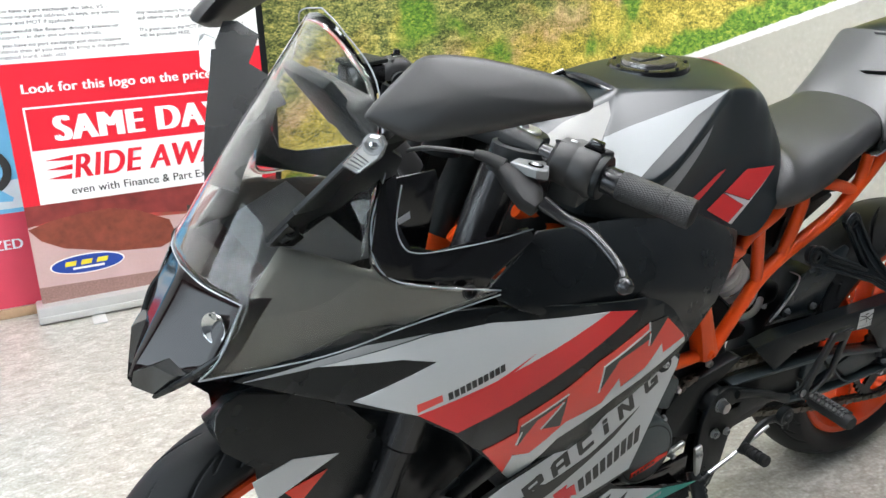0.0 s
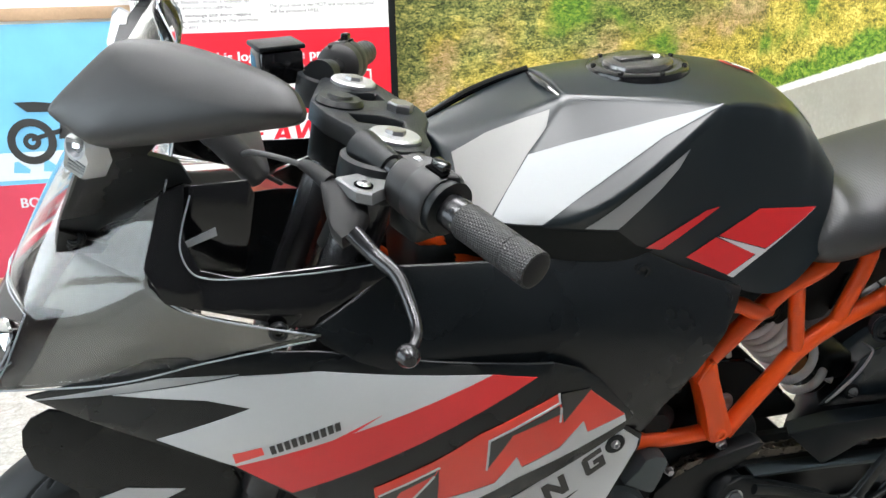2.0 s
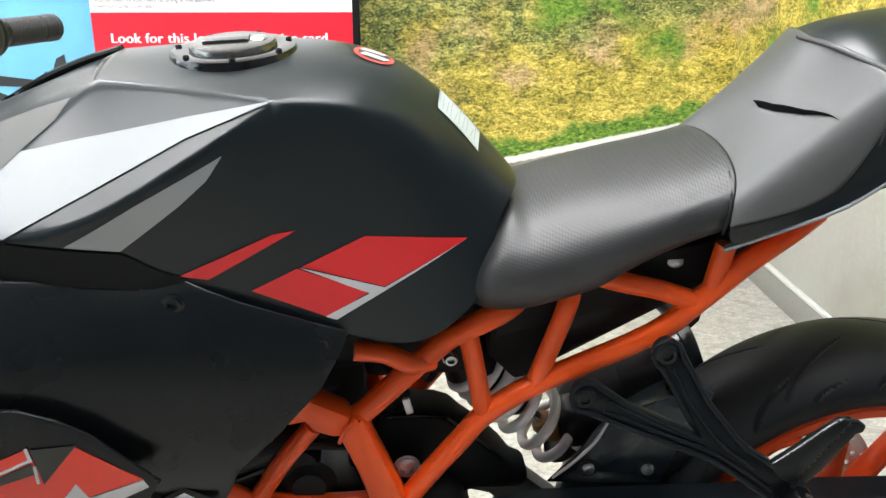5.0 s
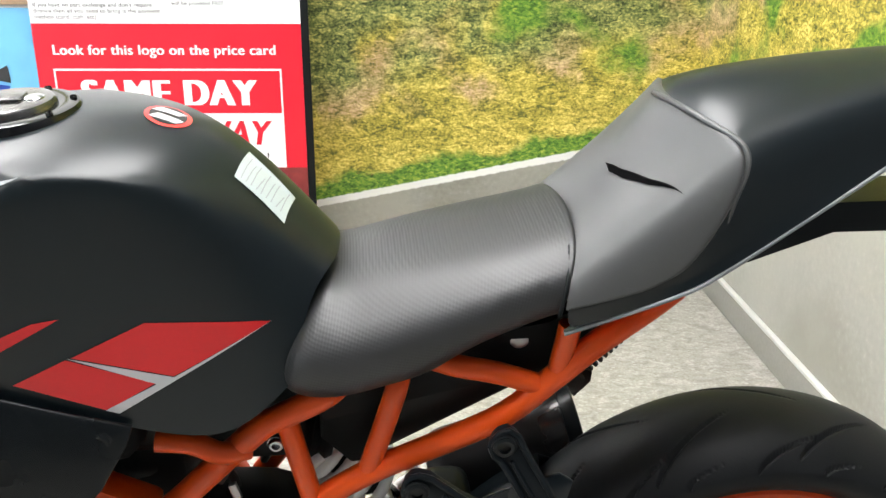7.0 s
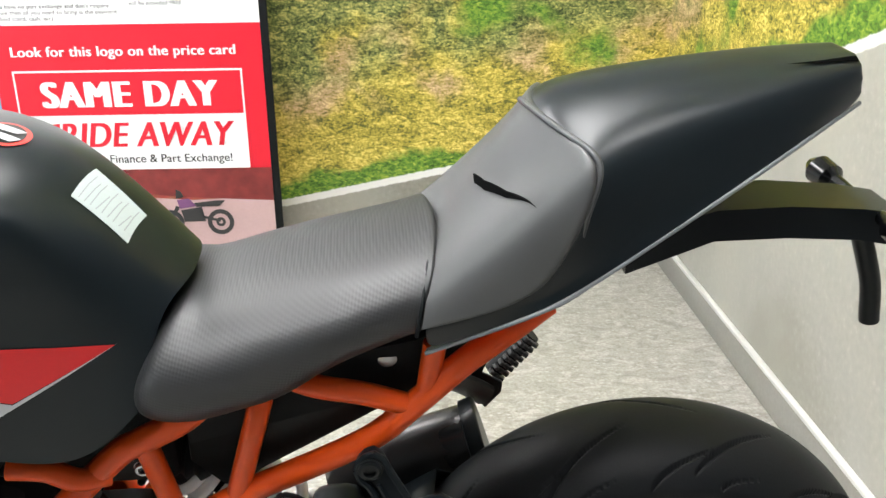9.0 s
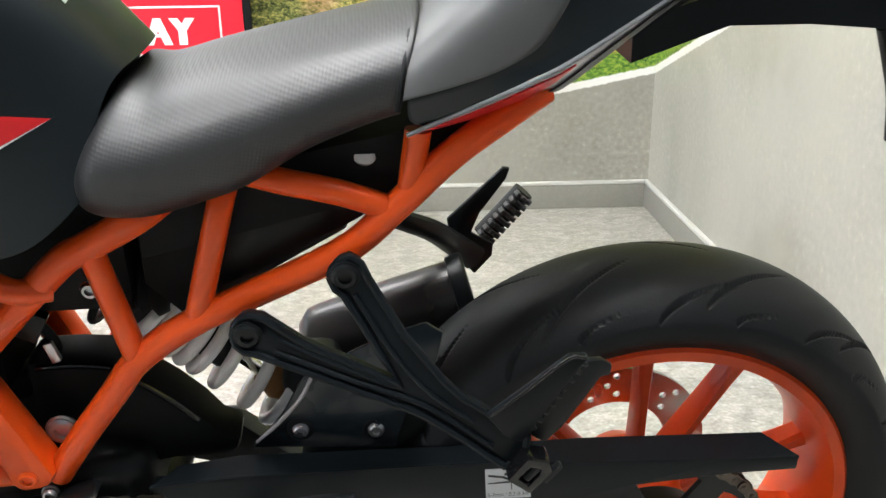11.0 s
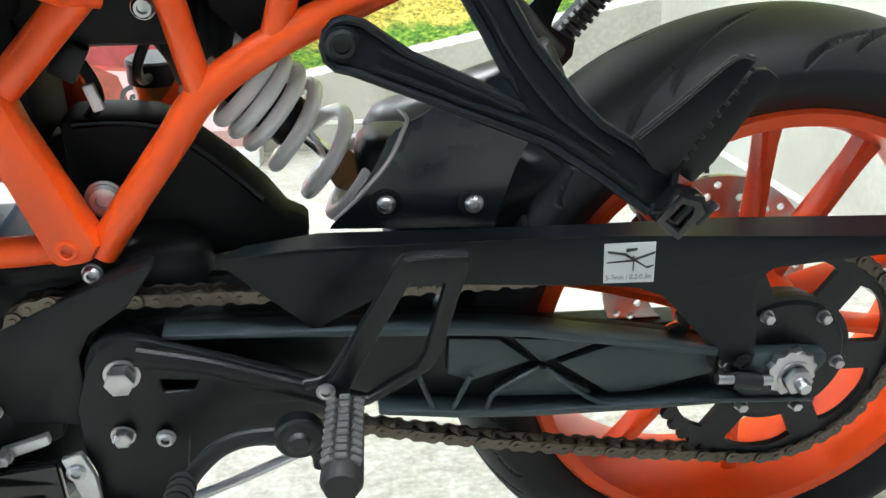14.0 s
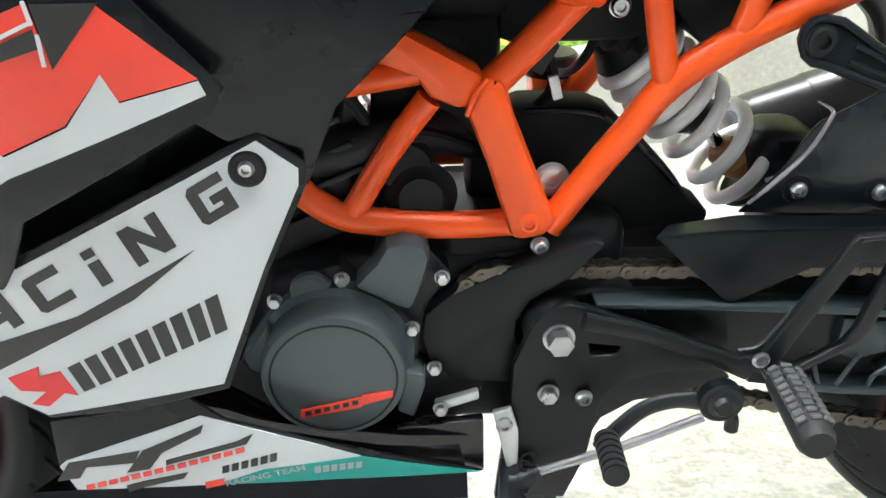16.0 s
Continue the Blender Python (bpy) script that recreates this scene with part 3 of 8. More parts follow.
def tyre_mesh(centre, R, W, rim_r, seed=0, grooves=True, n=720, k=120):
    """A road tyre: rounded crown, side walls, and curved tread grooves sunk into it."""
    prof = []
    for i in range(k + 1):
        a = -1 + 2 * i / k
        s = abs(a)
        if s < 0.72:
            th = s / 0.72 * 1.08
            y, r = 0.5 * W * math.sin(th) / math.sin(1.12), R - 0.5 * W * 0.92 * (1 - math.cos(th))
        else:
            u = (s - 0.72) / 0.28
            y0, r0 = 0.5 * W * math.sin(1.08) / math.sin(1.12), R - 0.5 * W * 0.92 * (1 - math.cos(1.08))
            y = y0 + 0.004 * math.sin(u * math.pi) - 0.021 * u * u
            r = r0 + (rim_r - r0) * u
        prof.append((math.copysign(y, a), r, a))
    A = np.linspace(0, 2 * np.pi, n, endpoint=False)
    verts, faces = [], []
    rep = 11
    for y, r, a in prof:
        s = abs(a)
        ph = (A * rep / (2 * np.pi) + (0.5 if a > 0 else 0)) % 1.0
        d = np.zeros(n)
        if grooves and s < 0.74:
            for lo, hi, off, bend in ((0.06, 0.60, 0.25, 0.70), (0.34, 0.71, 0.62, 0.55), (0.56, 0.72, 0.22, 0.3)):
                if lo < s < hi:
                    u = (s - lo) / (hi - lo)
                    c = (off + bend * (u - 0.5) * 0.9 + 0.10 * math.sin(u * 3.0)) % 1.0
                    w = 0.030 * math.sin(math.pi * min(max(u, 0.03), 0.97)) ** 0.7
                    dd = np.abs((ph - c + 0.5) % 1.0 - 0.5)
                    d = np.maximum(d, np.clip((w - dd) / 0.010, 0, 1))
        rr = r - 0.0065 * d
        verts += list(zip(centre[0] + rr * np.cos(A), np.full(n, centre[1] + y), centre[2] + rr * np.sin(A)))
    m = len(prof)
    for i in range(m - 1):
        for j in range(n):
            jj = (j + 1) % n
            faces.append((i * n + j, i * n + jj, (i + 1) * n + jj, (i + 1) * n + j))
    me = bpy.data.meshes.new("tyre")
    me.from_pydata([tuple(map(float, v)) for v in verts], [], faces)
    me.polygons.foreach_set("use_smooth", [True] * len(faces))
    me.materials.append(M_RUBBER)
    return me


def rim_mesh(c, r_out, w, depth=0.03):
    """A cast rim barrel with its two flanges."""
    h = w / 2
    return lathe(blank(), [(r_out, -h), (r_out - 0.004, -h - 0.003), (r_out - 0.015, -h - 0.002), (r_out - 0.019, -h + 0.008), (r_out - 0.024, -h + 0.026), (r_out - 0.028, 0), (r_out - 0.024, h - 0.026), (r_out - 0.019, h - 0.008), (r_out - 0.015, h + 0.002), (r_out - 0.004, h + 0.003), (r_out, h), (r_out - 0.010, h - 0.02), (r_out - 0.016, 0), (r_out - 0.010, -h + 0.02)], c, (0, 1, 0), 96, closed=True)


def spoke_mesh(c, ang, r0, r1, wide=0.017):
    """One tapered cast spoke."""
    ca, sa = math.cos(ang), math.sin(ang)
    rings = []
    for u in np.linspace(0, 1, 7):
        r = r0 + (r1 - r0) * u
        half = wide * (0.62 + 0.5 * abs(u - 0.35) ** 1.6 + 0.35 * max(0, u - 0.8) * 4)
        dep = 0.013 + 0.006 * (1 - u)
        ring = []
        for dx, dy in ((-1, -0.7), (-0.6, -1), (0.6, -1), (1, -0.7), (1, 0.7), (0.6, 1), (-0.6, 1), (-1, 0.7)):
            t = dx * half
            ring.append((c[0] + r * ca - t * sa, c[1] + dy * dep - 0.006, c[2] + r * sa + t * ca))
        rings.append(ring)
    return lofted(rings)


def wheel(parent, c, R, W, rim_r, rim_w, name, label, start, hub_w):
    e = new(name)
    e.parent = parent
    e["label"] = label
    ob = new("tyre", tyre_mesh(c, R, W, rim_r - 0.004, n=1320 if W > 0.13 else 720))
    ob.parent, ob["label"] = e, "black road tyre with curved tread grooves"
    rim = part("rim", rim_mesh(c, rim_r, rim_w), M_RIM, e, "orange cast rim")
    for i in range(5):
        for da in (-15.3, 15.3):
            part("spoke", spoke_mesh(c, start + i * 2 * math.pi / 5 + radians(da), 0.045, rim_r - 0.023, 0.0092), M_RIM, e)
    part("hub", lathe(blank(), [(0, -hub_w), (0.030, -hub_w), (0.034, -hub_w + 0.004), (0.050, -0.03), (0.056, -0.02), (0.056, 0.02), (0.050, 0.03), (0.034, hub_w - 0.004), (0.030, hub_w), (0, hub_w)], c, (0, 1, 0), 48), M_RIM, e)
    return e


rear = wheel(bike, WC, 0.294, 0.148, 0.222, 0.112, "rear_wheel", "orange ten-spoke rear wheel with road tyre", radians(75.6), 0.06)
FC = Vector((-1.282, -0.010, 0.268))
front = wheel(bike, FC, 0.283, 0.112, 0.220, 0.085, "front_wheel", "orange front wheel with road tyre", radians(80), 0.05)


def ring_points(c, r, n, a0=0.0):
    return [(c[0] + r * math.cos(a0 + 2 * math.pi * i / n), c[1] + r * math.sin(a0 + 2 * math.pi * i / n)) for i in range(n)]


def disc(parent, c, y, r0, r1, label):
    holes = [ring_points((c[0], c[2]), r0, 48)]
    for i in range(16):
        a = 2 * math.pi * i / 16
        for rr, da in ((0.25, 0.0), (0.52, 0.13), (0.78, 0.02)):
            q = r0 + (r1 - r0) * rr
            holes.append(ring_points((c[0] + q * math.cos(a + da), c[2] + q * math.sin(a + da)), 0.0042, 8))
    bm = sheet(ring_points((c[0], c[2]), r1, 72), lambda x, z: y, 0.005, holes, 0)
    return part("brake_disc", bm, M_DISC, parent, label)


disc(rear, WC, 0.066, 0.066, 0.112, "drilled steel rear brake disc")
disc(front, FC, -0.066, 0.10, 0.15, "drilled steel front brake disc")

# body surfaces: lateral place of the side panels
F_FAIR = fit_y([(-0.794, -0.213, 0.612), (-0.873, -0.226, 0.658), (-0.903, -0.228, 0.684), (-1.197, -0.190, 0.608), (-1.176, -0.195, 0.672), (-1.265, -0.175, 0.630), (-1.387, -0.118, 0.661), (-1.10, -0.222, 0.66), (-0.9, -0.222, 0.55), (-1.10, -0.202, 0.55)])

# fuel tank
TV = [
    (-0.955, -0.105, 0.790), (-0.955, -0.110, 0.825), (-0.956, -0.050, 0.862), (-0.962, 0, 0.870),  # 0-3 front
    (-0.934, -0.153, 0.785), (-0.934, -0.156, 0.820), (-0.893, -0.055, 0.891), (-0.893, 0, 0.893),  # 4-7
    (-0.837, -0.168, 0.775), (-0.837, -0.178, 0.816), (-0.822, -0.058, 0.917), (-0.822, 0, 0.925),  # 8-11
    (-0.750, -0.143, 0.755), (-0.752, -0.151, 0.866), (-0.745, -0.088, 0.917), (-0.740, 0, 0.932),  # 12-15
    (-0.660, -0.132, 0.715), (-0.664, -0.116, 0.913), (-0.655, -0.080, 0.925), (-0.650, 0, 0.936),  # 16-19
    (-0.565, -0.116, 0.666), (-0.575, -0.100, 0.905), (-0.575, -0.060, 0.920), (-0.575, 0, 0.930),  # 20-23
    (-0.520, -0.108, 0.676), (-0.505, -0.082, 0.845), (-0.512, -0.050, 0.880), (-0.512, 0, 0.893),  # 24-27
    (-0.484, -0.098, 0.712), (-0.465, -0.072, 0.790), (-0.442, -0.040, 0.800), (-0.438, 0, 0.803),  # 28-31
    (-0.827, 0, 0.910),  # 32 foot of the step in front of the deck
]
TF = []
for a in range(0, 28, 4):
    for k in range(3):
        if (a, k) == (12, 1):
            TF += [(13, 14, 17), (14, 18, 17)]
        elif (a, k) == (4, 2):
            TF += [(6, 7, 32, 10), (10, 32, 11)]
        elif (a, k) == (4, 1):
            TF += [(5, 6, 10), (5, 10, 9)]
        else:
            TF.append((a + k, a + k + 1, a + k + 5, a + k + 4))
TF += [(0, 1, 2, 3)]
tank = cage("fuel_tank", TV, TF, M_GUN, bike, "satin black fuel tank with sharp creases and red stickers", 4,
            [(a, a + 4, 1.0) for a in range(0, 28, 4)] + [(5, 9, 0.8), (9, 13, 1.0), (13, 17, 1.0), (10, 14, 1.0), (14, 17, 0.9), (14, 18, 0.0), (1, 5, 0.6), (10, 11, 1.0), (10, 32, 1.0), (6, 10, 0.5), (17, 21, 0.55), (21, 25, 0.4), (5, 10, 1.0), (28, 29, 0.7), (29, 30, 0.5), (2, 3, 0.9), (1, 2, 0.9), (2, 6, 0.3)])
part("tank_underside", boxed((-0.93, -0.10, 0.62), (-0.62, 0.10, 0.80), 0.03, None, 3), M_DARK, bike)

part("tank_lip", tube([(-0.8235, -0.050, 0.9125), (-0.8265, -0.025, 0.9155), (-0.8275, 0, 0.9165), (-0.8265, 0.025, 0.9155), (-0.8235, 0.050, 0.9125)], 0.0035, 10), M_GLOSS, tank, "black trim lip")
part("tank_rail", tube([(-0.822, 0.054, 0.917), (-0.86, 0.058, 0.905), (-0.90, 0.062, 0.888), (-0.945, 0.066, 0.862)], 0.0050, 10), M_GLOSS, tank, "black trim rail")

# seat
SV = []
for x, yb, zb, ym, zm, yt, zt, zc in ((-0.508, -0.085, 0.690, -0.118, 0.738, -0.085, 0.792, 0.800), (-0.462, -0.098, 0.672, -0.130, 0.730, -0.085, 0.775, 0.783), (-0.400, -0.105, 0.688, -0.127, 0.745, -0.085, 0.789, 0.798), (-0.330, -0.100, 0.728, -0.120, 0.772, -0.085, 0.804, 0.812), (-0.262, -0.090, 0.750, -0.108, 0.792, -0.078, 0.819, 0.827), (-0.240, -0.088, 0.752, -0.104, 0.790, -0.074, 0.813, 0.821)):
    e = 1.0 if x < -0.5 else 0.45 if x < -0.45 else 0.0
    SV += [(x, 0, zb + 0.01), (x - 0.012 * e, yb, zb), (x + 0.012 * e, ym, zm), (x + 0.052 * e, yt, zt), (x + 0.052 * e, 0, zc)]
SV[25:] = [(-0.246, 0, 0.762), (-0.250, -0.088, 0.752), (-0.247, -0.107, 0.793), (-0.2355, -0.083, 0.827), (-0.224, 0, 0.836)]
SF = [(a + k, a + k + 1, a + k + 6, a + k + 5) for a in range(0, 25, 5) for k in range(4)] + [(0, 1, 2, 3, 4), (25, 26, 27, 28, 29)]
cage("seat", SV, SF, M_SEAT, bike, "black ribbed vinyl rider seat", 3, [(25, 26, 0.95), (26, 27, 0.92), (27, 28, 0.92), (28, 29, 0.92), (11, 16, 0.3)])

# tail unit: a flat pad behind the seat, a crisp ridge, and a tapering rear
AV = []
for col in (
    [(-0.223, 0, 0.822), (-0.229, -0.035, 0.824), (-0.234, -0.07, 0.82), (-0.241, -0.095, 0.802), (-0.246, -0.105, 0.778), (-0.246, -0.1, 0.7525)],
    [(-0.19, 0, 0.875), (-0.173, -0.052, 0.879), (-0.168, -0.088, 0.874), (-0.176, -0.105, 0.845), (-0.200, -0.110, 0.791), (-0.1973, -0.109, 0.7761)],
    [(-0.155, 0, 0.938), (-0.123, -0.078, 0.928), (-0.112, -0.108, 0.919), (-0.118, -0.116, 0.882), (-0.151, -0.112, 0.808), (-0.1550, -0.116, 0.7965)],
    [(-0.135, 0, 0.955), (-0.114, -0.058, 0.942), (-0.092, -0.099, 0.926), (-0.097, -0.108, 0.872), (-0.119, -0.110, 0.824), (-0.1250, -0.114, 0.8110)],
    [(-0.041, 0, 0.968), (-0.034, -0.05, 0.959), (-0.024, -0.08, 0.941), (-0.022, -0.085, 0.902), (-0.042, -0.093, 0.868), (-0.0500, -0.098, 0.8520)],
    [(0.07, 0, 0.974), (0.068, -0.035, 0.972), (0.07, -0.055, 0.963), (0.07, -0.06, 0.941), (0.052, -0.070, 0.915), (0.0420, -0.074, 0.9020)],
    [(0.127, 0, 0.975), (0.124, -0.02, 0.977), (0.125, -0.032, 0.97), (0.126, -0.036, 0.959), (0.128, -0.035, 0.945), (0.13, -0.032, 0.937)],
):
    AV += col + [(col[5][0], 0, col[5][2])]
AF = [(a + k, a + k + 1, a + k + 8, a + k + 7) for a in range(0, 42, 7) for k in range(6)] + [tuple(range(7)), tuple(range(42, 49))]
tail = cage("tail_unit", AV, AF, M_GUN, bike, "satin black tail cowl rising behind the seat", 4, [(14, 15, 0.75), (15, 16, 1.0), (16, 17, 1.0), (17, 18, 1.0), (4, 11, 0.9), (11, 18, 0.9), (18, 25, 0.45)] + [(a, a + 7, 0.9) for a in range(5, 42, 7)] + [(k, k + 1, 1.0) for k in range(5)] + [(k, k + 1, 0.85) for k in range(42, 47)])

# the pad on the front of the tail: a shallow moulding with a rolled rim
PV, PF = [], []
for c in range(3):
    for k in range(5):
        v = Vector(AV[c * 7 + k])
        PV.append(v + Vector((-0.0035, -0.003 if k else 0, 0.002)))
for k in range(5):
    PV.append(Vector(AV[14 + k]) + Vector((0.012, 0.012 if k else 0, -0.004)))
for c in range(3):
    PV.append(Vector(AV[c * 7 + 4]) + Vector((0.006, 0.014, 0.004)))
PF = [(c * 5 + k, c * 5 + k + 1, c * 5 + k + 6, c * 5 + k + 5) for c in range(3) for k in range(4)]
PF += [(4, 20, 21, 9), (9, 21, 22, 14), (14, 22, 19)]
pad = cage("passenger_pad", PV, PF, M_PAD, tail, "grey moulded pad on the front of the tail", 4, [(10 + k, 11 + k, 0.85) for k in range(4)] + [(4, 9, 0.85), (9, 14, 0.85)])

# trellis frame and subframe
frame_ob = new("trellis_frame")
frame_ob.parent, frame_ob["label"] = bike, "orange powder-coated steel trellis frame"


def rail(name, pts, r=0.0125, n=5):
    part(name, tube([(x, -y, z) for x, y, z in pts], r, 16, n), M_ORANGE, frame_ob)
    return part(name, tube(pts, r, 16, n), M_ORANGE, frame_ob)


rail("lower_rail", [(-0.559, -0.08, 0.44), (-0.53, -0.08, 0.481), (-0.497, -0.08, 0.524), (-0.47, -0.08, 0.558), (-0.415, -0.08, 0.594), (-0.302, -0.08, 0.646), (-0.253, -0.08, 0.687), (-0.21, -0.08, 0.728), (-0.165, -0.072, 0.757), (-0.135, -0.060, 0.772)], 0.0122)
rail("upper_rail", [(-0.615, -0.08, 0.554), (-0.592, -0.08, 0.576)] + [(-0.521, -0.08, 0.647), (-0.497, -0.08, 0.662), (-0.455, -0.08, 0.685), (-0.428, -0.055, 0.698)], 0.0125)
rail("strut", [(-0.493, -0.08, 0.659), (-0.473, -0.08, 0.558)], 0.0105)
rail("strut", [(-0.387, -0.06, 0.706), (-0.392, -0.08, 0.688), (-0.42, -0.08, 0.593)], 0.0105)
rail("strut", [(-0.377, -0.06, 0.714), (-0.341, -0.08, 0.711), (-0.299, -0.08, 0.7), (-0.26, -0.08, 0.685)], 0.0105)
rail("strut", [(-0.236, -0.08, 0.749), (-0.244, -0.08, 0.693)], 0.0105)


def box_section(name, outline):
    for side in (1, -1):
        bm = sheet(outline, lambda x, z: -0.099, 0.036, (), 0, 0.009)
        bm.transform(Matrix.Diagonal((1, side, 1, 1)))
        part(name, bm, M_ORANGE, frame_ob)


box_section("node_plate", [(-0.728, 0.606), (-0.706, 0.628), (-0.678, 0.611), (-0.611, 0.573), (-0.618, 0.560), (-0.624, 0.545), (-0.637, 0.549), (-0.653, 0.556), (-0.664, 0.572), (-0.690, 0.582)])
box_section("node_leg", [(-0.626, 0.543), (-0.620, 0.562), (-0.611, 0.574), (-0.598, 0.569), (-0.590, 0.541), (-0.564, 0.475), (-0.555, 0.452), (-0.562, 0.438), (-0.590, 0.435), (-0.610, 0.501)])
rail("stub_tube", [(-0.735, -0.085, 0.564), (-0.662, -0.085, 0.575)], 0.0105)
part("weld_bead", tube([(-0.6265, -0.1, 0.544), (-0.621, -0.1005, 0.559), (-0.6115, -0.1, 0.5715)], 0.0022, 8), M_ORANGE, frame_ob)
rail("lower_tube", [(-0.577, -0.08, 0.446), (-0.638, -0.08, 0.445), (-0.702, -0.08, 0.451), (-0.729, -0.08, 0.458), (-0.754, -0.08, 0.476), (-0.794, -0.08, 0.514)], 0.0115)
rail("diagonal", [(-0.717, -0.08, 0.46), (-0.686, -0.08, 0.51), (-0.654, -0.08, 0.552)], 0.0105)
# added dark box that hides the orange head rails in the gap
part("head_rail_cover", boxed((-0.99, -0.092, 0.66), (-0.86, 0.092, 0.775), 0.02, None, 3), M_DARK, bike, "black box added to cover the rails behind the steering head")
rail("link_tube", [(-0.608, -0.09, 0.65), (-0.577, -0.09, 0.645), (-0.553, -0.09, 0.632), (-0.529, -0.079, 0.627)], 0.0105)
part("head_stock", sweep(blank(), [(-1.000, 0, 0.868), (-1.065, 0, 0.735)], 0.022, 24), M_DARK, frame_ob)
for s in (-1, 1):
    part("head_rail", tube([(-1.055, s * 0.03, 0.745), (-0.97, s * 0.08, 0.66), (-0.86, s * 0.085, 0.585)], 0.012, 14), M_ORANGE, frame_ob)

# ---- body panels ----
F_MID = fit_y([(-0.756, -0.158, 0.748), (-0.639, -0.138, 0.689), (-1.10, -0.205, 0.72), (-0.80, -0.195, 0.62), (-0.95, -0.192, 0.76), (-1.12, -0.222, 0.75), (-0.72, -0.165, 0.60), (-0.90, -0.205, 0.69)])
F_LOW = fit_y([(-0.779, -0.177, 0.54), (-0.80, -0.172, 0.36), (-1.0, -0.185, 0.45), (-0.95, -0.18, 0.36), (-1.05, -0.186, 0.5), (-0.72, -0.165, 0.42)])
F_BELLY = fit_y([(-0.62, -0.150, 0.275), (-0.98, -0.165, 0.30), (-0.85, -0.165, 0.22), (-0.65, -0.152, 0.21)])


def shell(name, outline, f, m, parent, label="", thick=0.004, holes=(), step=0.03, bevel=0.0015, both=True):
    ob = part(name, sheet(outline, f, thick, holes, step, bevel), m, parent, label)
    if both:
        bm = sheet(outline, f, thick, holes, step, bevel)
        bm.transform(Matrix.Diagonal((1, -1, 1, 1)))
        part(name, bm, m, parent)
    return ob


def decal(name, outline, f, m, parent, lift=0.0012, step=0.03):
    return part(name, sheet(outline, lambda x, z: f(x, z) - lift, 0.001, (), step), m, parent)


def lettering(quad, f, m, parent, n, lift=0.0018, gap=0.28):
    """Unread or brand lettering as a row of plain upright bars inside a quadrilateral (top left, top right, bottom right, bottom left)."""
    tl, tr, brq, blq = (np.array(q) for q in quad)
    for i in range(n):
        u0, u1 = i / n, (i + 1 - gap) / n
        p = [tl + (tr - tl) * u0, tl + (tr - tl) * u1, blq + (brq - blq) * u1, blq + (brq - blq) * u0]
        part("lettering_bar", sheet([tuple(v) for v in p], lambda x, z: f(x, z) - lift, 0.001, (), 0.02), m, parent)


def surface_text(body, p0, p1, cap, f, m, parent, lift=0.002, bold=0.0):
    """Lettering along the (x, z) line p0 to p1 on the surface y = f(x, z)."""
    ob = text_mesh(body, 1.0, Matrix.Identity(4), m, "lettering", parent, bold, depth=0.0)
    co = np.array([v.co for v in ob.data.vertices])
    lo, hi = co.min(0)[0], co.max(0)[0]
    d = np.array(p1) - np.array(p0)
    nrm = np.array((-d[1], d[0])) / np.hypot(*d)
    for v in ob.data.vertices:
        q = np.array(p0) + d * ((v.co.x - lo) / (hi - lo)) + nrm * (v.co.y / 0.7 * cap)
        v.co = (q[0], f(q[0], q[1]) - lift, q[1])
    return ob


fair = shell("side_fairing", [(-1.388, 0.667), (-1.263, 0.723), (-1.173, 0.734), (-1.112, 0.733), (-0.878, 0.693), (-0.85, 0.681), (-0.826, 0.663), (-0.778, 0.604), (-0.789, 0.588), (-0.914, 0.521), (-0.937, 0.478), (-0.988, 0.408), (-1.04, 0.43), (-1.081, 0.487), (-1.145, 0.56), (-1.2, 0.602), (-1.272, 0.629)], F_FAIR, M_BLACK, bike, "black upper side fairing with white and red stickers")
decal("white_sticker", [(-1.302, 0.683), (-1.185, 0.71), (-1.113, 0.714), (-0.948, 0.694), (-1.197, 0.604), (-1.268, 0.634), (-1.177, 0.676), (-1.217, 0.684)], F_FAIR, M_WHITE, fair)
decal("grey_wedge", [(-1.378, 0.666), (-1.302, 0.691), (-1.255, 0.705), (-1.185, 0.712), (-1.302, 0.684)], F_FAIR, M_HARDGREY, fair)
decal("red_band", [(-0.948, 0.694), (-0.901, 0.683), (-1.145, 0.565), (-1.197, 0.604)], F_FAIR, M_RED, fair)
decal("red_letter_shape", [(-1.103, 0.519), (-1.062, 0.542), (-1.065, 0.567), (-1.006, 0.598), (-0.959, 0.627), (-0.875, 0.659), (-0.869, 0.628), (-0.84, 0.656), (-0.792, 0.611), (-0.837, 0.601), (-0.844, 0.618), (-0.87, 0.588), (-0.91, 0.571), (-0.917, 0.588), (-0.938, 0.553), (-0.99, 0.538), (-1.014, 0.508), (-1.029, 0.489), (-1.055, 0.494), (-1.054, 0.452)], F_FAIR, M_FIRE, fair)
decal("white_edge", [(-0.792, 0.61), (-0.789, 0.601), (-0.911, 0.555), (-0.992, 0.505), (-1.029, 0.419), (-1.054, 0.451), (-1.054, 0.492), (-1.028, 0.488), (-1.014, 0.507), (-0.99, 0.537), (-0.938, 0.552), (-0.917, 0.587), (-0.909, 0.57), (-0.869, 0.587), (-0.844, 0.618), (-0.837, 0.6)], F_FAIR, M_WHITE, fair, 0.0012)
for pts in ([(-1.061, 0.553), (-1.001, 0.589), (-1.004, 0.58), (-1.038, 0.558), (-1.049, 0.532), (-1.054, 0.514)], [(-1, 0.587), (-0.998, 0.534), (-1.028, 0.538), (-1.003, 0.578)], [(-0.948, 0.615), (-0.874, 0.645), (-0.873, 0.634), (-0.924, 0.619), (-0.948, 0.578)], [(-0.873, 0.658), (-0.838, 0.657), (-0.868, 0.622)]):
    decal("black_notch", pts, F_FAIR, M_DECALBLACK, fair, 0.0017)
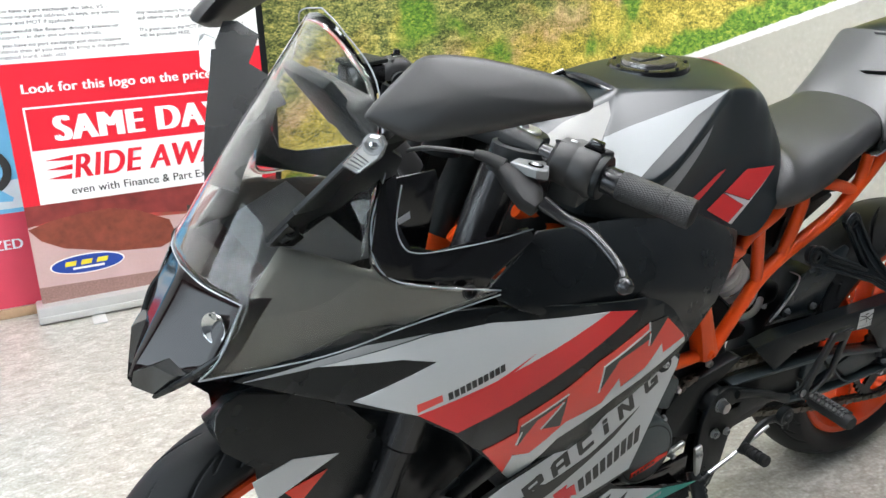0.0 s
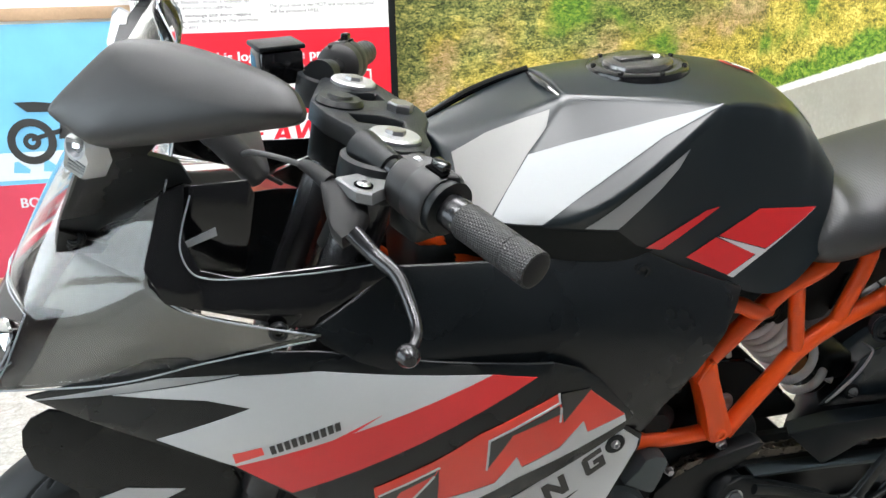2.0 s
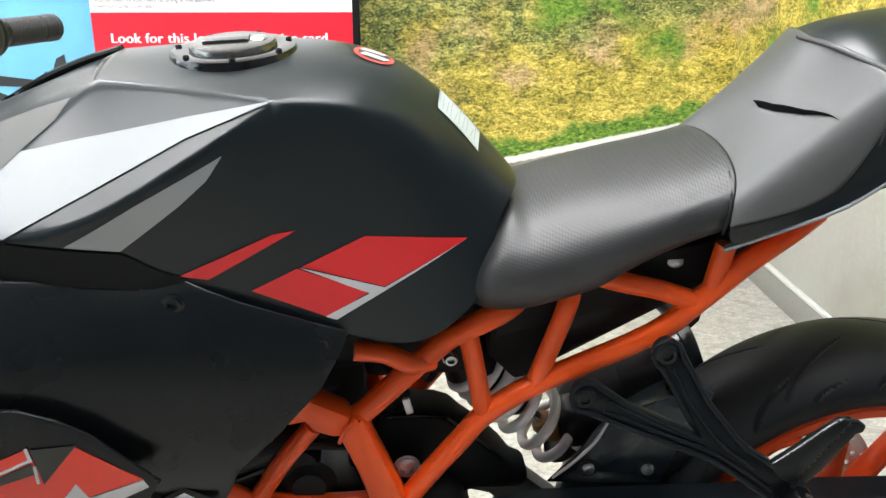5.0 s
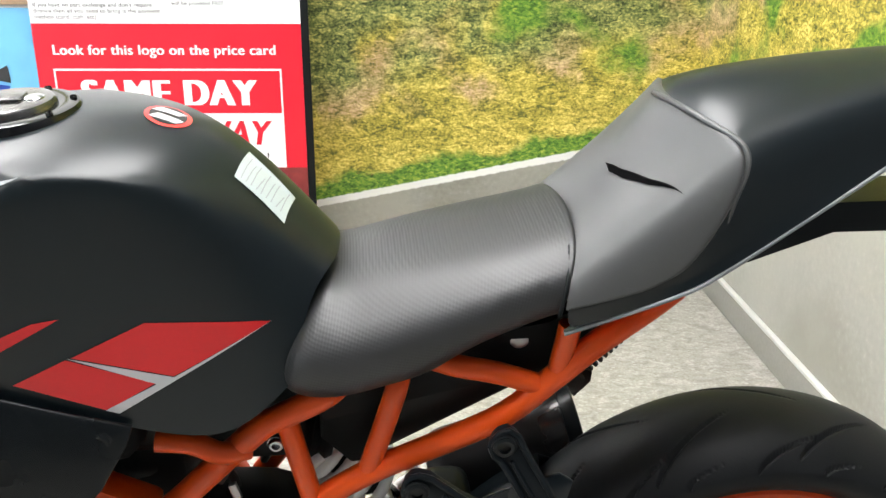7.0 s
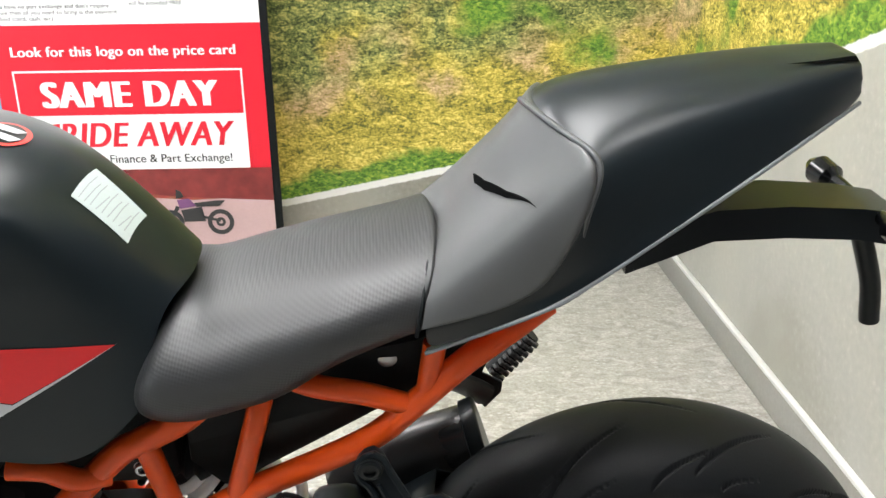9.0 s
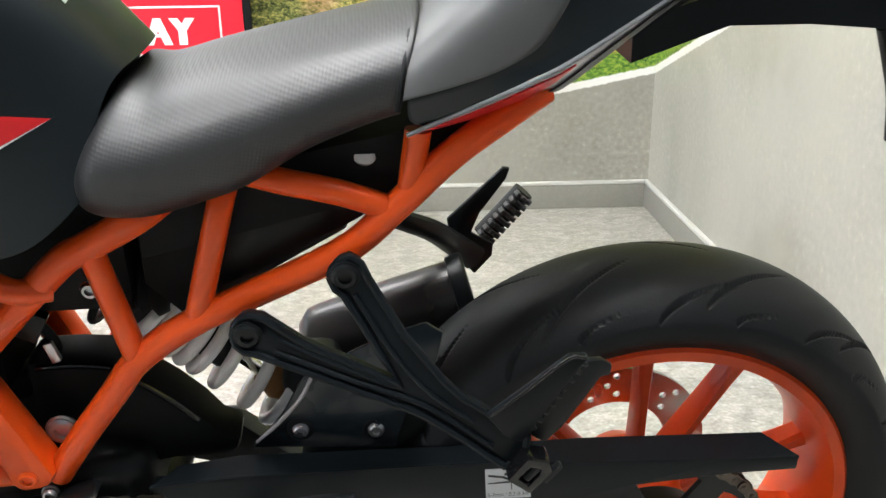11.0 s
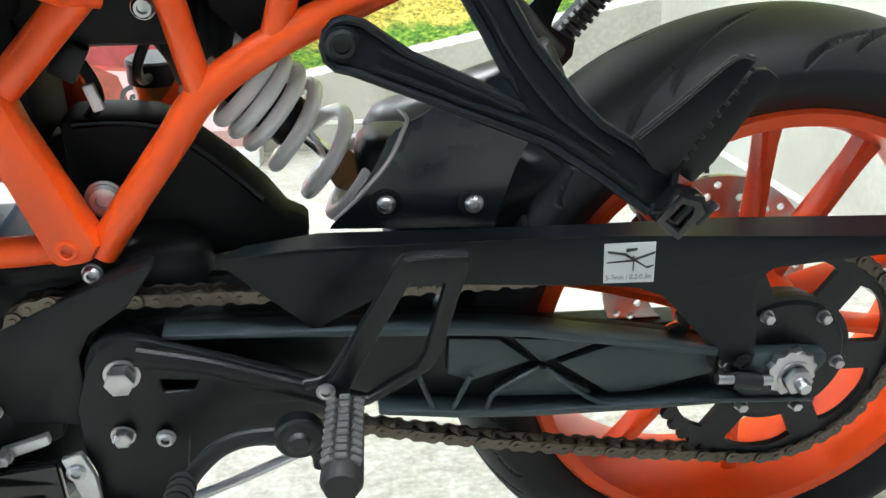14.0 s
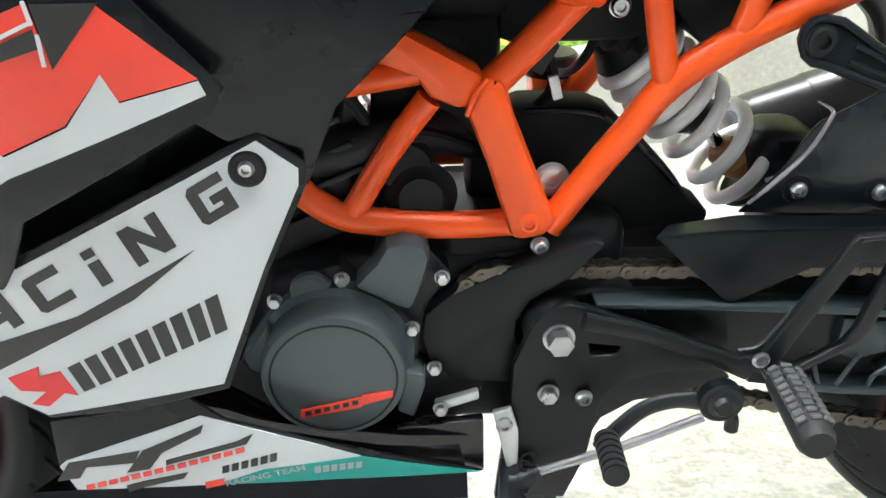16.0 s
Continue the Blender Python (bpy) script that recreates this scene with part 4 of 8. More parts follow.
for a, b in ([(-1.06, 0.554), (-0.999, 0.59)], [(-1.028, 0.538), (-1.004, 0.578)], [(-1.057, 0.517), (-1.056, 0.542)], [(-0.949, 0.617), (-0.873, 0.649)], [(-0.949, 0.618), (-0.949, 0.576)], [(-0.876, 0.66), (-0.874, 0.647)], [(-0.872, 0.642), (-0.872, 0.624)]):
    d = Vector((b[0] - a[0], b[1] - a[1])).normalized() * 0.0011
    decal("white_line", [(a[0] - d.y, a[1] + d.x), (b[0] - d.y, b[1] + d.x), (b[0] + d.y, b[1] - d.x), (a[0] + d.y, a[1] - d.x)], F_FAIR, M_WHITE, fair, 0.0022)
decal("red_flash", [(-1.141, 0.617), (-1.057, 0.664), (-1.095, 0.638)], F_FAIR, M_RED, fair, 0.0016)
decal("orange_logo_shape", [(-1.199, 0.62), (-1.171, 0.63), (-1.169, 0.621), (-1.197, 0.608)], F_FAIR, M_PINK, fair, 0.0016)
lettering([(-1.164, 0.631), (-1.095, 0.66), (-1.094, 0.651), (-1.162, 0.621)], F_FAIR, M_DECALBLACK, fair, 10)

MC = [(-0.999, 0.722), (-0.833, 0.732)]


def f_mid(x, z):
    zc = MC[0][1] + (x - MC[0][0]) * (MC[1][1] - MC[0][1]) / (MC[1][0] - MC[0][0])
    return F_MID(x, z) + 0.30 * max(0.0, z - zc) * min(1.0, max(0.0, (-0.70 - x) / 0.08)) - 0.006


mid = shell("tank_side_panel", [(-1.118, 0.755), (-1.032, 0.798), (-0.942, 0.789), (-0.871, 0.78), (-0.792, 0.771), (-0.752, 0.767), (-0.706, 0.743), (-0.613, 0.698), (-0.618, 0.684), (-0.639, 0.651), (-0.717, 0.577), (-0.743, 0.514), (-0.84, 0.605), (-0.99, 0.685), (-1.075, 0.722), (-1.108, 0.742)], f_mid, M_BLACK, bike, "matt black side panel under the tank", 0.004, (), 0.02)
for q in ((-0.76, -0.158, 0.75), (-0.638, -0.138, 0.69)):
    bolt(mid, q, 0.009, M_BLACK, 0.004, label="black panel screw")

low = shell("lower_fairing", [(-1.141, 0.401), (-1.056, 0.441), (-0.95, 0.477), (-0.769, 0.565), (-0.74, 0.541), (-0.741, 0.523), (-0.772, 0.46), (-0.813, 0.359), (-0.881, 0.346), (-0.948, 0.343), (-0.979, 0.367), (-1.142, 0.274), (-1.183, 0.31)], F_LOW, M_BLACK, bike, "black lower side fairing with white sponsor stickers")
decal("white_sticker", [(-1.135, 0.396), (-1.054, 0.436), (-0.948, 0.471), (-0.77, 0.558), (-0.745, 0.536), (-0.746, 0.524), (-0.776, 0.461), (-0.816, 0.365), (-0.948, 0.347), (-0.975, 0.368), (-1.128, 0.287)], F_LOW, M_WHITE, low)
decal("black_swoosh", [(-1.114, 0.375), (-1.03, 0.401), (-0.966, 0.416), (-0.907, 0.435), (-0.82, 0.482), (-0.866, 0.446), (-0.91, 0.423), (-0.973, 0.391), (-1.065, 0.359)], F_LOW, M_DECALBLACK, low, 0.0018)
decal("red_logo_shape", [(-0.968, 0.384), (-0.944, 0.393), (-0.946, 0.384), (-0.93, 0.388), (-0.922, 0.365), (-0.931, 0.368), (-0.945, 0.356), (-0.957, 0.359), (-0.944, 0.37), (-0.962, 0.372)], F_LOW, M_RED, low, 0.002)
WORD = [(-1.015, 0.392), (-0.984, 0.41), (-0.972, 0.417), (-0.944, 0.432), (-0.929, 0.438), (-0.904, 0.451), (-0.885, 0.458), (-0.877, 0.462), (-0.858, 0.472), (-0.831, 0.486), (-0.81, 0.499), (-0.786, 0.512)]
GLYPHS = {
    "R": ([(0, 0), (0.28, 0), (0.28, 0.34), (0.46, 0.34), (0.70, 0), (1.02, 0), (0.76, 0.36), (0.92, 0.38), (1, 0.46), (1, 0.9), (0.9, 1), (0, 1)], [[(0.28, 0.57), (0.72, 0.57), (0.72, 0.77), (0.28, 0.77)]]),
    "A": ([(0, 0), (0.28, 0), (0.28, 0.26), (0.72, 0.26), (0.72, 0), (1, 0), (1, 1), (0.22, 1), (0, 0.8)], [[(0.28, 0.49), (0.72, 0.49), (0.72, 0.77), (0.36, 0.77), (0.28, 0.70)]]),
    "C": ([(0, 0.1), (0.12, 0), (1, 0), (1, 0.25), (0.3, 0.25), (0.3, 0.75), (1, 0.75), (1, 1), (0.12, 1), (0, 0.9)], []),
    "i": ([(0, 0), (1, 0), (1, 0.66), (0, 0.66)], []),
    "N": ([(0, 0), (0.27, 0), (0.27, 0.60), (0.70, 0), (1, 0), (1, 1), (0.73, 1), (0.73, 0.40), (0.30, 1), (0, 1)], []),
    "G": ([(0, 0.12), (0.12, 0), (1, 0), (1, 0.58), (0.48, 0.58), (0.48, 0.36), (0.72, 0.36), (0.72, 0.24), (0.28, 0.24), (0.28, 0.76), (1, 0.76), (1, 1), (0.12, 1), (0, 0.88)], []),
}


def block_letter(ch, p0, p1, cap, f, m, parent, lift=0.002):
    """One squared letter standing on the (x, z) line p0 to p1, a little slanted."""
    a, d = Vector(p0), Vector(p1) - Vector(p0)
    nrm = Vector((-d.y, d.x)).normalized() * cap + d.normalized() * 0.12 * cap
    lay = lambda loop: [tuple(a + d * u + nrm * v) for u, v in loop]
    outline, holes = GLYPHS[ch]
    part("letter", sheet(lay(outline), lambda x, z: f(x, z) - lift, 0.001, [lay(h) for h in holes], 0), m, parent)
    if ch == "i":
        part("letter_dot", sheet(lay([(0, 0.78), (1, 0.78), (1, 1), (0, 1)]), lambda x, z: f(x, z) - lift, 0.001, (), 0), m, parent)


for i, ch in enumerate("RACiNG"):
    block_letter(ch, WORD[2 * i], WORD[2 * i + 1], 0.029, F_LOW, M_DECALBLACK, low)
lettering([(-0.924, 0.391), (-0.806, 0.447), (-0.803, 0.416), (-0.917, 0.368)], F_LOW, M_DECALBLACK, low, 9)
part("inner_duct", sheet([(-1.128, 0.418), (-1.003, 0.497), (-0.9, 0.569), (-0.813, 0.62), (-0.75, 0.633), (-0.732, 0.587), (-0.77, 0.548), (-0.885, 0.492), (-0.976, 0.445), (-1.094, 0.396)], lambda x, z: -0.14, 0.004, (), 0, 0.001), M_BLACK, bike, "black inner duct panel between the fairings")
bolt(low, (-0.778, -0.178, 0.54), 0.0052, M_STEEL, 0.006, label="steel screw in a black washer")
part("washer", lathe(blank(), [(0.003, 0), (0.0128, 0), (0.0128, 0.003), (0.011, 0.0042), (0.003, 0.0036)], (-0.778, -0.176, 0.539), (0, -1, 0), 32), M_PLASTIC, low)

belly = shell("belly_pan", [(-0.956, 0.33), (-0.846, 0.347), (-0.822, 0.325), (-0.754, 0.296), (-0.616, 0.243), (-0.739, 0.253), (-0.84, 0.258), (-0.951, 0.257), (-0.959, 0.285)], F_BELLY, M_BLACK, bike, "black belly pan with small sponsor stickers")
decal("white_sticker", [(-0.951, 0.291), (-0.84, 0.331), (-0.754, 0.294), (-0.719, 0.277), (-0.84, 0.259), (-0.949, 0.26), (-0.958, 0.285)], F_BELLY, M_WHITE, belly)
decal("green_sticker", [(-0.719, 0.277), (-0.62, 0.245), (-0.739, 0.255), (-0.837, 0.259), (-0.797, 0.272)], F_BELLY, M_TEAL, belly, 0.0016)
for pts in ([(-0.963, 0.27), (-0.95, 0.289), (-0.892, 0.299), (-0.898, 0.287), (-0.937, 0.284), (-0.944, 0.273)], [(-0.906, 0.277), (-0.89, 0.299), (-0.839, 0.322), (-0.842, 0.314), (-0.875, 0.296), (-0.887, 0.28)], [(-0.873, 0.288), (-0.816, 0.303), (-0.802, 0.31), (-0.808, 0.3), (-0.859, 0.287), (-0.874, 0.283)], [(-0.909, 0.263), (-0.894, 0.267), (-0.858, 0.274), (-0.862, 0.268), (-0.894, 0.261), (-0.908, 0.256)]):
    decal("black_letter_shape", pts, F_BELLY, M_DECALBLACK, belly, 0.002)
lettering([(-0.941, 0.2645), (-0.808, 0.2975), (-0.808, 0.2930), (-0.941, 0.2600)], F_BELLY, M_PINK, belly, 14, 0.0022)
lettering([(-0.83, 0.278), (-0.783, 0.289), (-0.784, 0.281), (-0.831, 0.271)], F_BELLY, M_DECALBLACK, belly, 6, 0.0022)
decal("orange_logo_shape", [(-0.846, 0.262), (-0.83, 0.265), (-0.831, 0.259), (-0.846, 0.256)], F_BELLY, M_FIRE, belly, 0.0022)
surface_text("RACING TEAM", (-0.829, 0.2575), (-0.764, 0.2685), 0.0058, F_BELLY, M_HARDGREY, belly, 0.0022, 0.02)
lettering([(-0.757, 0.2705), (-0.716, 0.2715), (-0.717, 0.2655), (-0.757, 0.2640)], F_BELLY, M_HARDGREY, belly, 6, 0.0022)
part("pan_floor", lofted([[(x, -0.15, 0.215 - 0.0), (x, -0.06, 0.17), (x, 0.06, 0.17), (x, 0.15, 0.215), (x, 0.14, 0.235), (x, 0.05, 0.19), (x, -0.05, 0.19), (x, -0.14, 0.235)] for x in (-1.0, -0.85, -0.63)]), M_GLOSS, belly)

part("pan_inner", sheet([(-0.864, 0.315), (-0.83, 0.319), (-0.787, 0.287), (-0.691, 0.269), (-0.614, 0.276), (-0.613, 0.218), (-0.761, 0.255), (-0.835, 0.287)], lambda x, z: -0.12, 0.01, (), 0, 0.002), M_GLOSS, belly)

# ---- screen, nose and mudguard ----
WV = [
    (-1.219, 0, 1.034), (-1.222, -0.055, 1.022), (-1.205, -0.105, 0.975), (-1.228, -0.165, 0.895),  # top row, centre to edge
    (-1.290, 0, 0.940), (-1.285, -0.060, 0.930), (-1.270, -0.105, 0.905), (-1.244, -0.164, 0.846),
    (-1.355, 0, 0.845), (-1.350, -0.065, 0.835), (-1.325, -0.112, 0.818), (-1.250, -0.178, 0.803),
    (-1.402, 0, 0.762), (-1.398, -0.060, 0.760), (-1.372, -0.117, 0.758), (-1.300, -0.170, 0.740),
    (-1.400, -0.117, 0.700), (-1.421, -0.108, 0.674), (-1.300, -0.160, 0.700), (-1.186, -0.210, 0.776), (-1.116, -0.226, 0.763), (-1.236, -0.193, 0.785), (-1.215, -0.19, 0.728),
]
WF = [(0, 1, 5, 4), (1, 2, 6, 5), (2, 3, 7, 6), (4, 5, 9, 8), (5, 6, 10, 9), (6, 7, 11, 10), (8, 9, 13, 12), (9, 10, 14, 13), (10, 11, 15, 14), (14, 15, 18, 16), (16, 18, 17), (11, 21, 22, 15), (15, 22, 18), (21, 19, 20, 22)]
screen = cage("windscreen", WV, WF, M_SCREEN, bike, "smoked transparent windscreen sweeping over the nose", 3,
              [(a, b, 1.0) for a, b in ((12, 13), (13, 14), (14, 16), (16, 17), (17, 18), (0, 1), (3, 7), (7, 11), (11, 21), (21, 19), (19, 20), (18, 22), (22, 20))] + [(6, 10, 0.5), (10, 14, 0.6), (2, 6, 0.3)])
mod = screen.modifiers.new("thick", "SOLIDIFY")
mod.thickness = 0.0025
screen.visible_shadow = False
BK = {k: n for n, k in enumerate((10, 11, 15, 14, 16, 17, 18, 22, 21, 19, 20))}
for side in (1, -1):
    pts = [Vector(WV[k]) + Vector((0.006, 0.012, -0.010)) for k in BK]
    backing = cage("screen_backing", [(p.x, side * p.y, p.z) for p in pts], [tuple(BK[k] for k in f) for f in WF if all(k in BK for k in f)], M_COWL, bike, "nose fairing under the smoked screen, greyed for its reflections", 3, [(BK[a], BK[b], 1.0) for a, b in ((11, 21), (21, 19), (19, 20), (18, 22), (22, 20), (17, 18), (16, 17), (14, 16), (10, 11), (10, 14))], mirror=False)
    backing.modifiers.new("thick", "SOLIDIFY").thickness = 0.003
for q, ax in (((-1.147, -0.211, 0.762), (0, -1, 0.3)), ((-1.314, -0.120, 0.832), (-0.3, -1, 0.3))):
    bolt(screen, q, 0.008, M_PLASTIC, 0.006, axis=Vector(ax).normalized())

NV = [
    (-1.402, 0, 0.756), (-1.366, -0.114, 0.756), (-1.412, -0.112, 0.686), (-1.440, -0.060, 0.662), (-1.466, 0, 0.652),  # 0-4 glass face
    (-1.474, 0, 0.634), (-1.440, -0.052, 0.640), (-1.402, -0.100, 0.664),  # 5-7 chin lip
    (-1.440, 0, 0.618), (-1.300, 0, 0.630), (-1.300, -0.125, 0.690), (-1.260, 0, 0.760), (-1.260, -0.125, 0.760),  # 8-12 back
]
NF = [(0, 4, 3, 2, 1), (4, 5, 6, 3), (3, 6, 7, 2), (5, 8, 6), (8, 9, 10, 7, 6), (1, 2, 7, 10, 12), (0, 1, 12, 11)]
nose = cage("headlight", NV, NF, M_FACE, bike, "glossy black headlight nose", 3, [(a, b, 1.0) for a, b in ((0, 1), (1, 2), (2, 3), (3, 4), (0, 4), (4, 5), (5, 6), (6, 7), (2, 7), (3, 6), (5, 8), (6, 8), (7, 10), (1, 12), (10, 12), (0, 11), (11, 12))])
part("lamp_reflector", lathe(blank(), [(0.003, 0.006), (0.008, 0.008), (0.015, 0.016), (0.017, 0.017), (0.0175, 0.014), (0.010, 0.0)], (-1.383, -0.090, 0.724), (-0.85, -0.45, 0.15), 32), M_CHROME, nose, "bright lamp reflector")
for side in (1, -1):
    ring = [Vector((x, side * y, z)) for x, y, z in [(-1.474, -0.004, 0.621), (-1.456, -0.05, 0.629), (-1.434, -0.085, 0.67), (-1.452, -0.05, 0.672), (-1.469, -0.008, 0.644)]]
    mid = sum(ring, Vector()) / 5
    part("chin_lamp", lofted([[v + Vector((0.030, 0, 0.006)) for v in ring], [v + Vector((0.003, 0, 0)) for v in ring], [v.lerp(mid, 0.14) + Vector((-0.002, 0, 0.001)) for v in ring], [v.lerp(mid, 0.6) + Vector((-0.003, 0, 0.002)) for v in ring]]), M_GLOSS, nose, "dark chin lamp")
    part("chin_trim", tube([(x, side * y, z) for x, y, z in [(-1.457, -0.048, 0.628), (-1.436, -0.078, 0.656), (-1.414, -0.105, 0.684), (-1.388, -0.118, 0.707)]], [0.003, 0.0055, 0.006, 0.004], 8, 5, 0.7), M_BLACK, nose)
part("inner_cowl", lofted([[(-1.36, -0.10, 0.745), (-1.36, 0.10, 0.745), (-1.36, 0.10, 0.70), (-1.36, -0.10, 0.70)], [(-1.22, -0.13, 0.79), (-1.22, 0.13, 0.79), (-1.22, 0.13, 0.66), (-1.22, -0.13, 0.66)]]), M_DARK, bike, "black inner cowl behind the headlight")
part("dashboard", boxed((-0.060, -0.085, -0.014), (0.060, 0.085, 0.014), 0.010, pose(-1.180, -0.01, 0.905, 0, 52, 0), 3), M_DASH, bike, "black instrument panel behind the screen")
part("screen_bracket", boxed((-0.05, -0.06, -0.008), (0.05, 0.06, 0.008), 0.006, pose(-1.215, -0.01, 0.93, 0, 52, 0)), M_PLASTIC, bike)

# thin pale tubes draw the light caught by the screen's rims
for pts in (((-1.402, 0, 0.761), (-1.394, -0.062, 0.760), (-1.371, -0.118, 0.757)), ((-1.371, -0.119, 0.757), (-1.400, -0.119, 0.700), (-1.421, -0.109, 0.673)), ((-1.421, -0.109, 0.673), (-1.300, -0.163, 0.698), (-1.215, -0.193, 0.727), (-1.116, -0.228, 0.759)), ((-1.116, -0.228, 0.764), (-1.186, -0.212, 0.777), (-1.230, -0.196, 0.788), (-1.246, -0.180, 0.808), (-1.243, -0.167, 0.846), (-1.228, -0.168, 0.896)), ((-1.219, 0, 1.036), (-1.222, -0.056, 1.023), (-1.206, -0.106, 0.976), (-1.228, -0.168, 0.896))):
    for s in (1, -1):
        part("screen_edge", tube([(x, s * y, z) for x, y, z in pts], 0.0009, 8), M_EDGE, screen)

F_IN = fit_y([(-1.22, -0.170, 0.88), (-1.14, -0.20, 0.77), (-1.05, -0.185, 0.80)])
inner = shell("inner_fairing", [(-1.234, 0.888), (-1.213, 0.893), (-1.22, 0.849), (-1.208, 0.819), (-1.179, 0.809), (-1.049, 0.808), (-1.039, 0.794), (-1.109, 0.764), (-1.116, 0.754), (-1.241, 0.795), (-1.255, 0.826)], F_IN, M_GLOSS, bike, "glossy black inner fairing beside the screen", 0.003)


# the highlight on the fairing's opening, drawn as a pale tube
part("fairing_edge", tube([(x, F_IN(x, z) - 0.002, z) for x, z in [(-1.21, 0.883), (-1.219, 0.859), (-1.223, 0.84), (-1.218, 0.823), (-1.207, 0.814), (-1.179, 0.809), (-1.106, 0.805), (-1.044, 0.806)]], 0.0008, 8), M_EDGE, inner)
wall = part("inner_panel", sheet([(-1.221, 0.885), (-1.160, 0.887), (-1.155, 0.872), (-1.169, 0.797), (-1.174, 0.786), (-1.22, 0.807)], lambda x, z: -0.155, 0.004, (), 0, 0.001), M_GLOSS, bike, "glossy black panel inside the fairing")
part("small_label", sheet([(-1.221, 0.833), (-1.192, 0.845), (-1.191, 0.837), (-1.22, 0.827)], lambda x, z: -0.157, 0.001, (), 0), M_HARDGREY, wall, "small pale label with fine print")

MO = [(-1.29, -0.247, 0.984), (-1.285, -0.246, 0.991), (-1.263, -0.248, 1.011), (-1.241, -0.25, 1.03), (-1.232, -0.254, 1.035), (-1.216, -0.266, 1.037), (-1.194, -0.285, 1.036), (-1.161, -0.317, 1.03), (-1.142, -0.337, 1.025), (-1.134, -0.349, 1.018), (-1.131, -0.359, 1.009), (-1.133, -0.362, 1.004), (-1.139, -0.36, 1.0), (-1.173, -0.34, 0.991), (-1.207, -0.319, 0.981), (-1.257, -0.287, 0.969), (-1.266, -0.279, 0.97), (-1.288, -0.252, 0.981)]
SAIL = [(-1.336, -0.105, 0.818), (-1.328, -0.128, 0.843), (-1.316, -0.154, 0.872), (-1.29, -0.202, 0.928), (-1.28, -0.222, 0.951), (-1.262, -0.219, 0.951), (-1.215, -0.179, 0.917), (-1.2075, -0.151, 0.889), (-1.225, -0.15, 0.885), (-1.252, -0.133, 0.862), (-1.291, -0.096, 0.8165), (-1.3, -0.085, 0.803)]
LN = [(-1.293, -0.206, 0.929), (-1.2834, -0.2355, 0.96), (-1.2806, -0.243, 0.967), (-1.2744, -0.2475, 0.966), (-1.2694, -0.246, 0.9565), (-1.2688, -0.2366, 0.942), (-1.278, -0.2146, 0.922), (-1.281, -0.211, 0.92)]


def mirror_thing(side):
    e = new("mirror")
    e.parent, e["label"] = bike, "matt black wing mirror on a stalk"
    s = 1 if side == "l" else -1
    fl = lambda p: Vector((p[0], s * p[1], p[2]))
    o = [fl(p) for p in MO]
    n = len(o)
    mid = sum(o, Vector()) / n
    o = [p for a, b in zip(o, o[1:] + o[:1]) for p in (a.lerp(b, 0.2), a.lerp(b, 0.8))]
    n = len(o)
    bulge, rear = Vector((-0.020, -s * 0.012, 0.008)), Vector((0.012, s * 0.004, -0.004))
    rings = [[v.lerp(mid, 0.35) + rear for v in o], [v.lerp(mid, 0.06) + rear * 0.8 for v in o], [v + rear * 0.15 for v in o], [v - bulge * 0.1 for v in o]]
    rings += [[v.lerp(mid, u) + bulge * k for v in o] for u, k in ((0.02, 0.25), (0.07, 0.50), (0.16, 0.68), (0.35, 0.82), (0.6, 0.95), (0.85, 1.0))]
    part("housing", lofted(rings), M_MATT, e, "", 50)
    q = [fl(p) for p in SAIL]
    nrm = (q[3] - q[0]).cross(q[7] - q[0]).normalized()
    nrm *= 0.003 if nrm.y * s < 0 else -0.003
    q2 = sum(q, Vector()) / len(q)
    part("stalk", lofted([[v - nrm for v in q], [v + nrm * 0.6 for v in q], [v.lerp(q2, 0.05) + nrm for v in q]]), M_BLACK, e, "black triangular mirror stalk")
    part("neck", lofted([[v + o2 for v in (q[3], q[4], q[5], q[6].lerp(q[5], 0.5))] for o2 in (nrm * 0.9, Vector((0.012, -s * 0.012, 0.012)), Vector((0.03, -s * 0.035, 0.03)))]), M_BLACK, e)
    part("rubber_foot", lofted([[v + nrm * k for v in (q[0], q[1], q[1].lerp(q[2], 0.3), q[10], q[11])] for k in (0.9, 2.0)]), M_GRIP, e)
    bolt(e, q[0].lerp(q[10], 0.55).lerp(q[1], 0.35) + nrm * 1.9, 0.0075, M_PLASTIC, 0.005, axis=nrm.normalized())
    ln = [fl(p) for p in LN]
    off = Vector((-0.008, -s * 0.010, 0.003))
    c2 = sum(ln, Vector()) / len(ln)
    lens = part("indicator", lofted([[v - off for v in ln], [v + off * 0.4 for v in ln], [v.lerp(c2, 0.10) + off * 0.75 for v in ln], [v.lerp(c2, 0.2) + off * 0.55 for v in ln]]), M_CLEARGREY, e, "pale indicator lens in a clear frame")
    bulb = ln[3].lerp(c2, 0.45) + off * 0.5
    part("bulb_ring", lathe(blank(), [(0.0065, 0.0), (0.009, 0.002), (0.010, 0.0035), (0.008, 0.0035), (0.005, 0.0005)], bulb, off.normalized(), 24), M_HARDGREY, lens)
    part("bulb", lathe(blank(), [(0, 0.003), (0.0035, 0.0022), (0.005, 0.0), (0, 0.0)], bulb, off.normalized(), 20), M_CHROME, lens)
    for k in range(4):
        a, b = ln[0].lerp(ln[1], 0.15 + 0.14 * k), ln[6].lerp(ln[5], 0.15 + 0.14 * k)
        part("lens_rib", tube([a.lerp(b, 0.15) + off * 0.62, a.lerp(b, 0.85) + off * 0.62], 0.0006, 6), M_HARDGREY, lens)
    return e


mirror_thing("l")
mirror_thing("r")

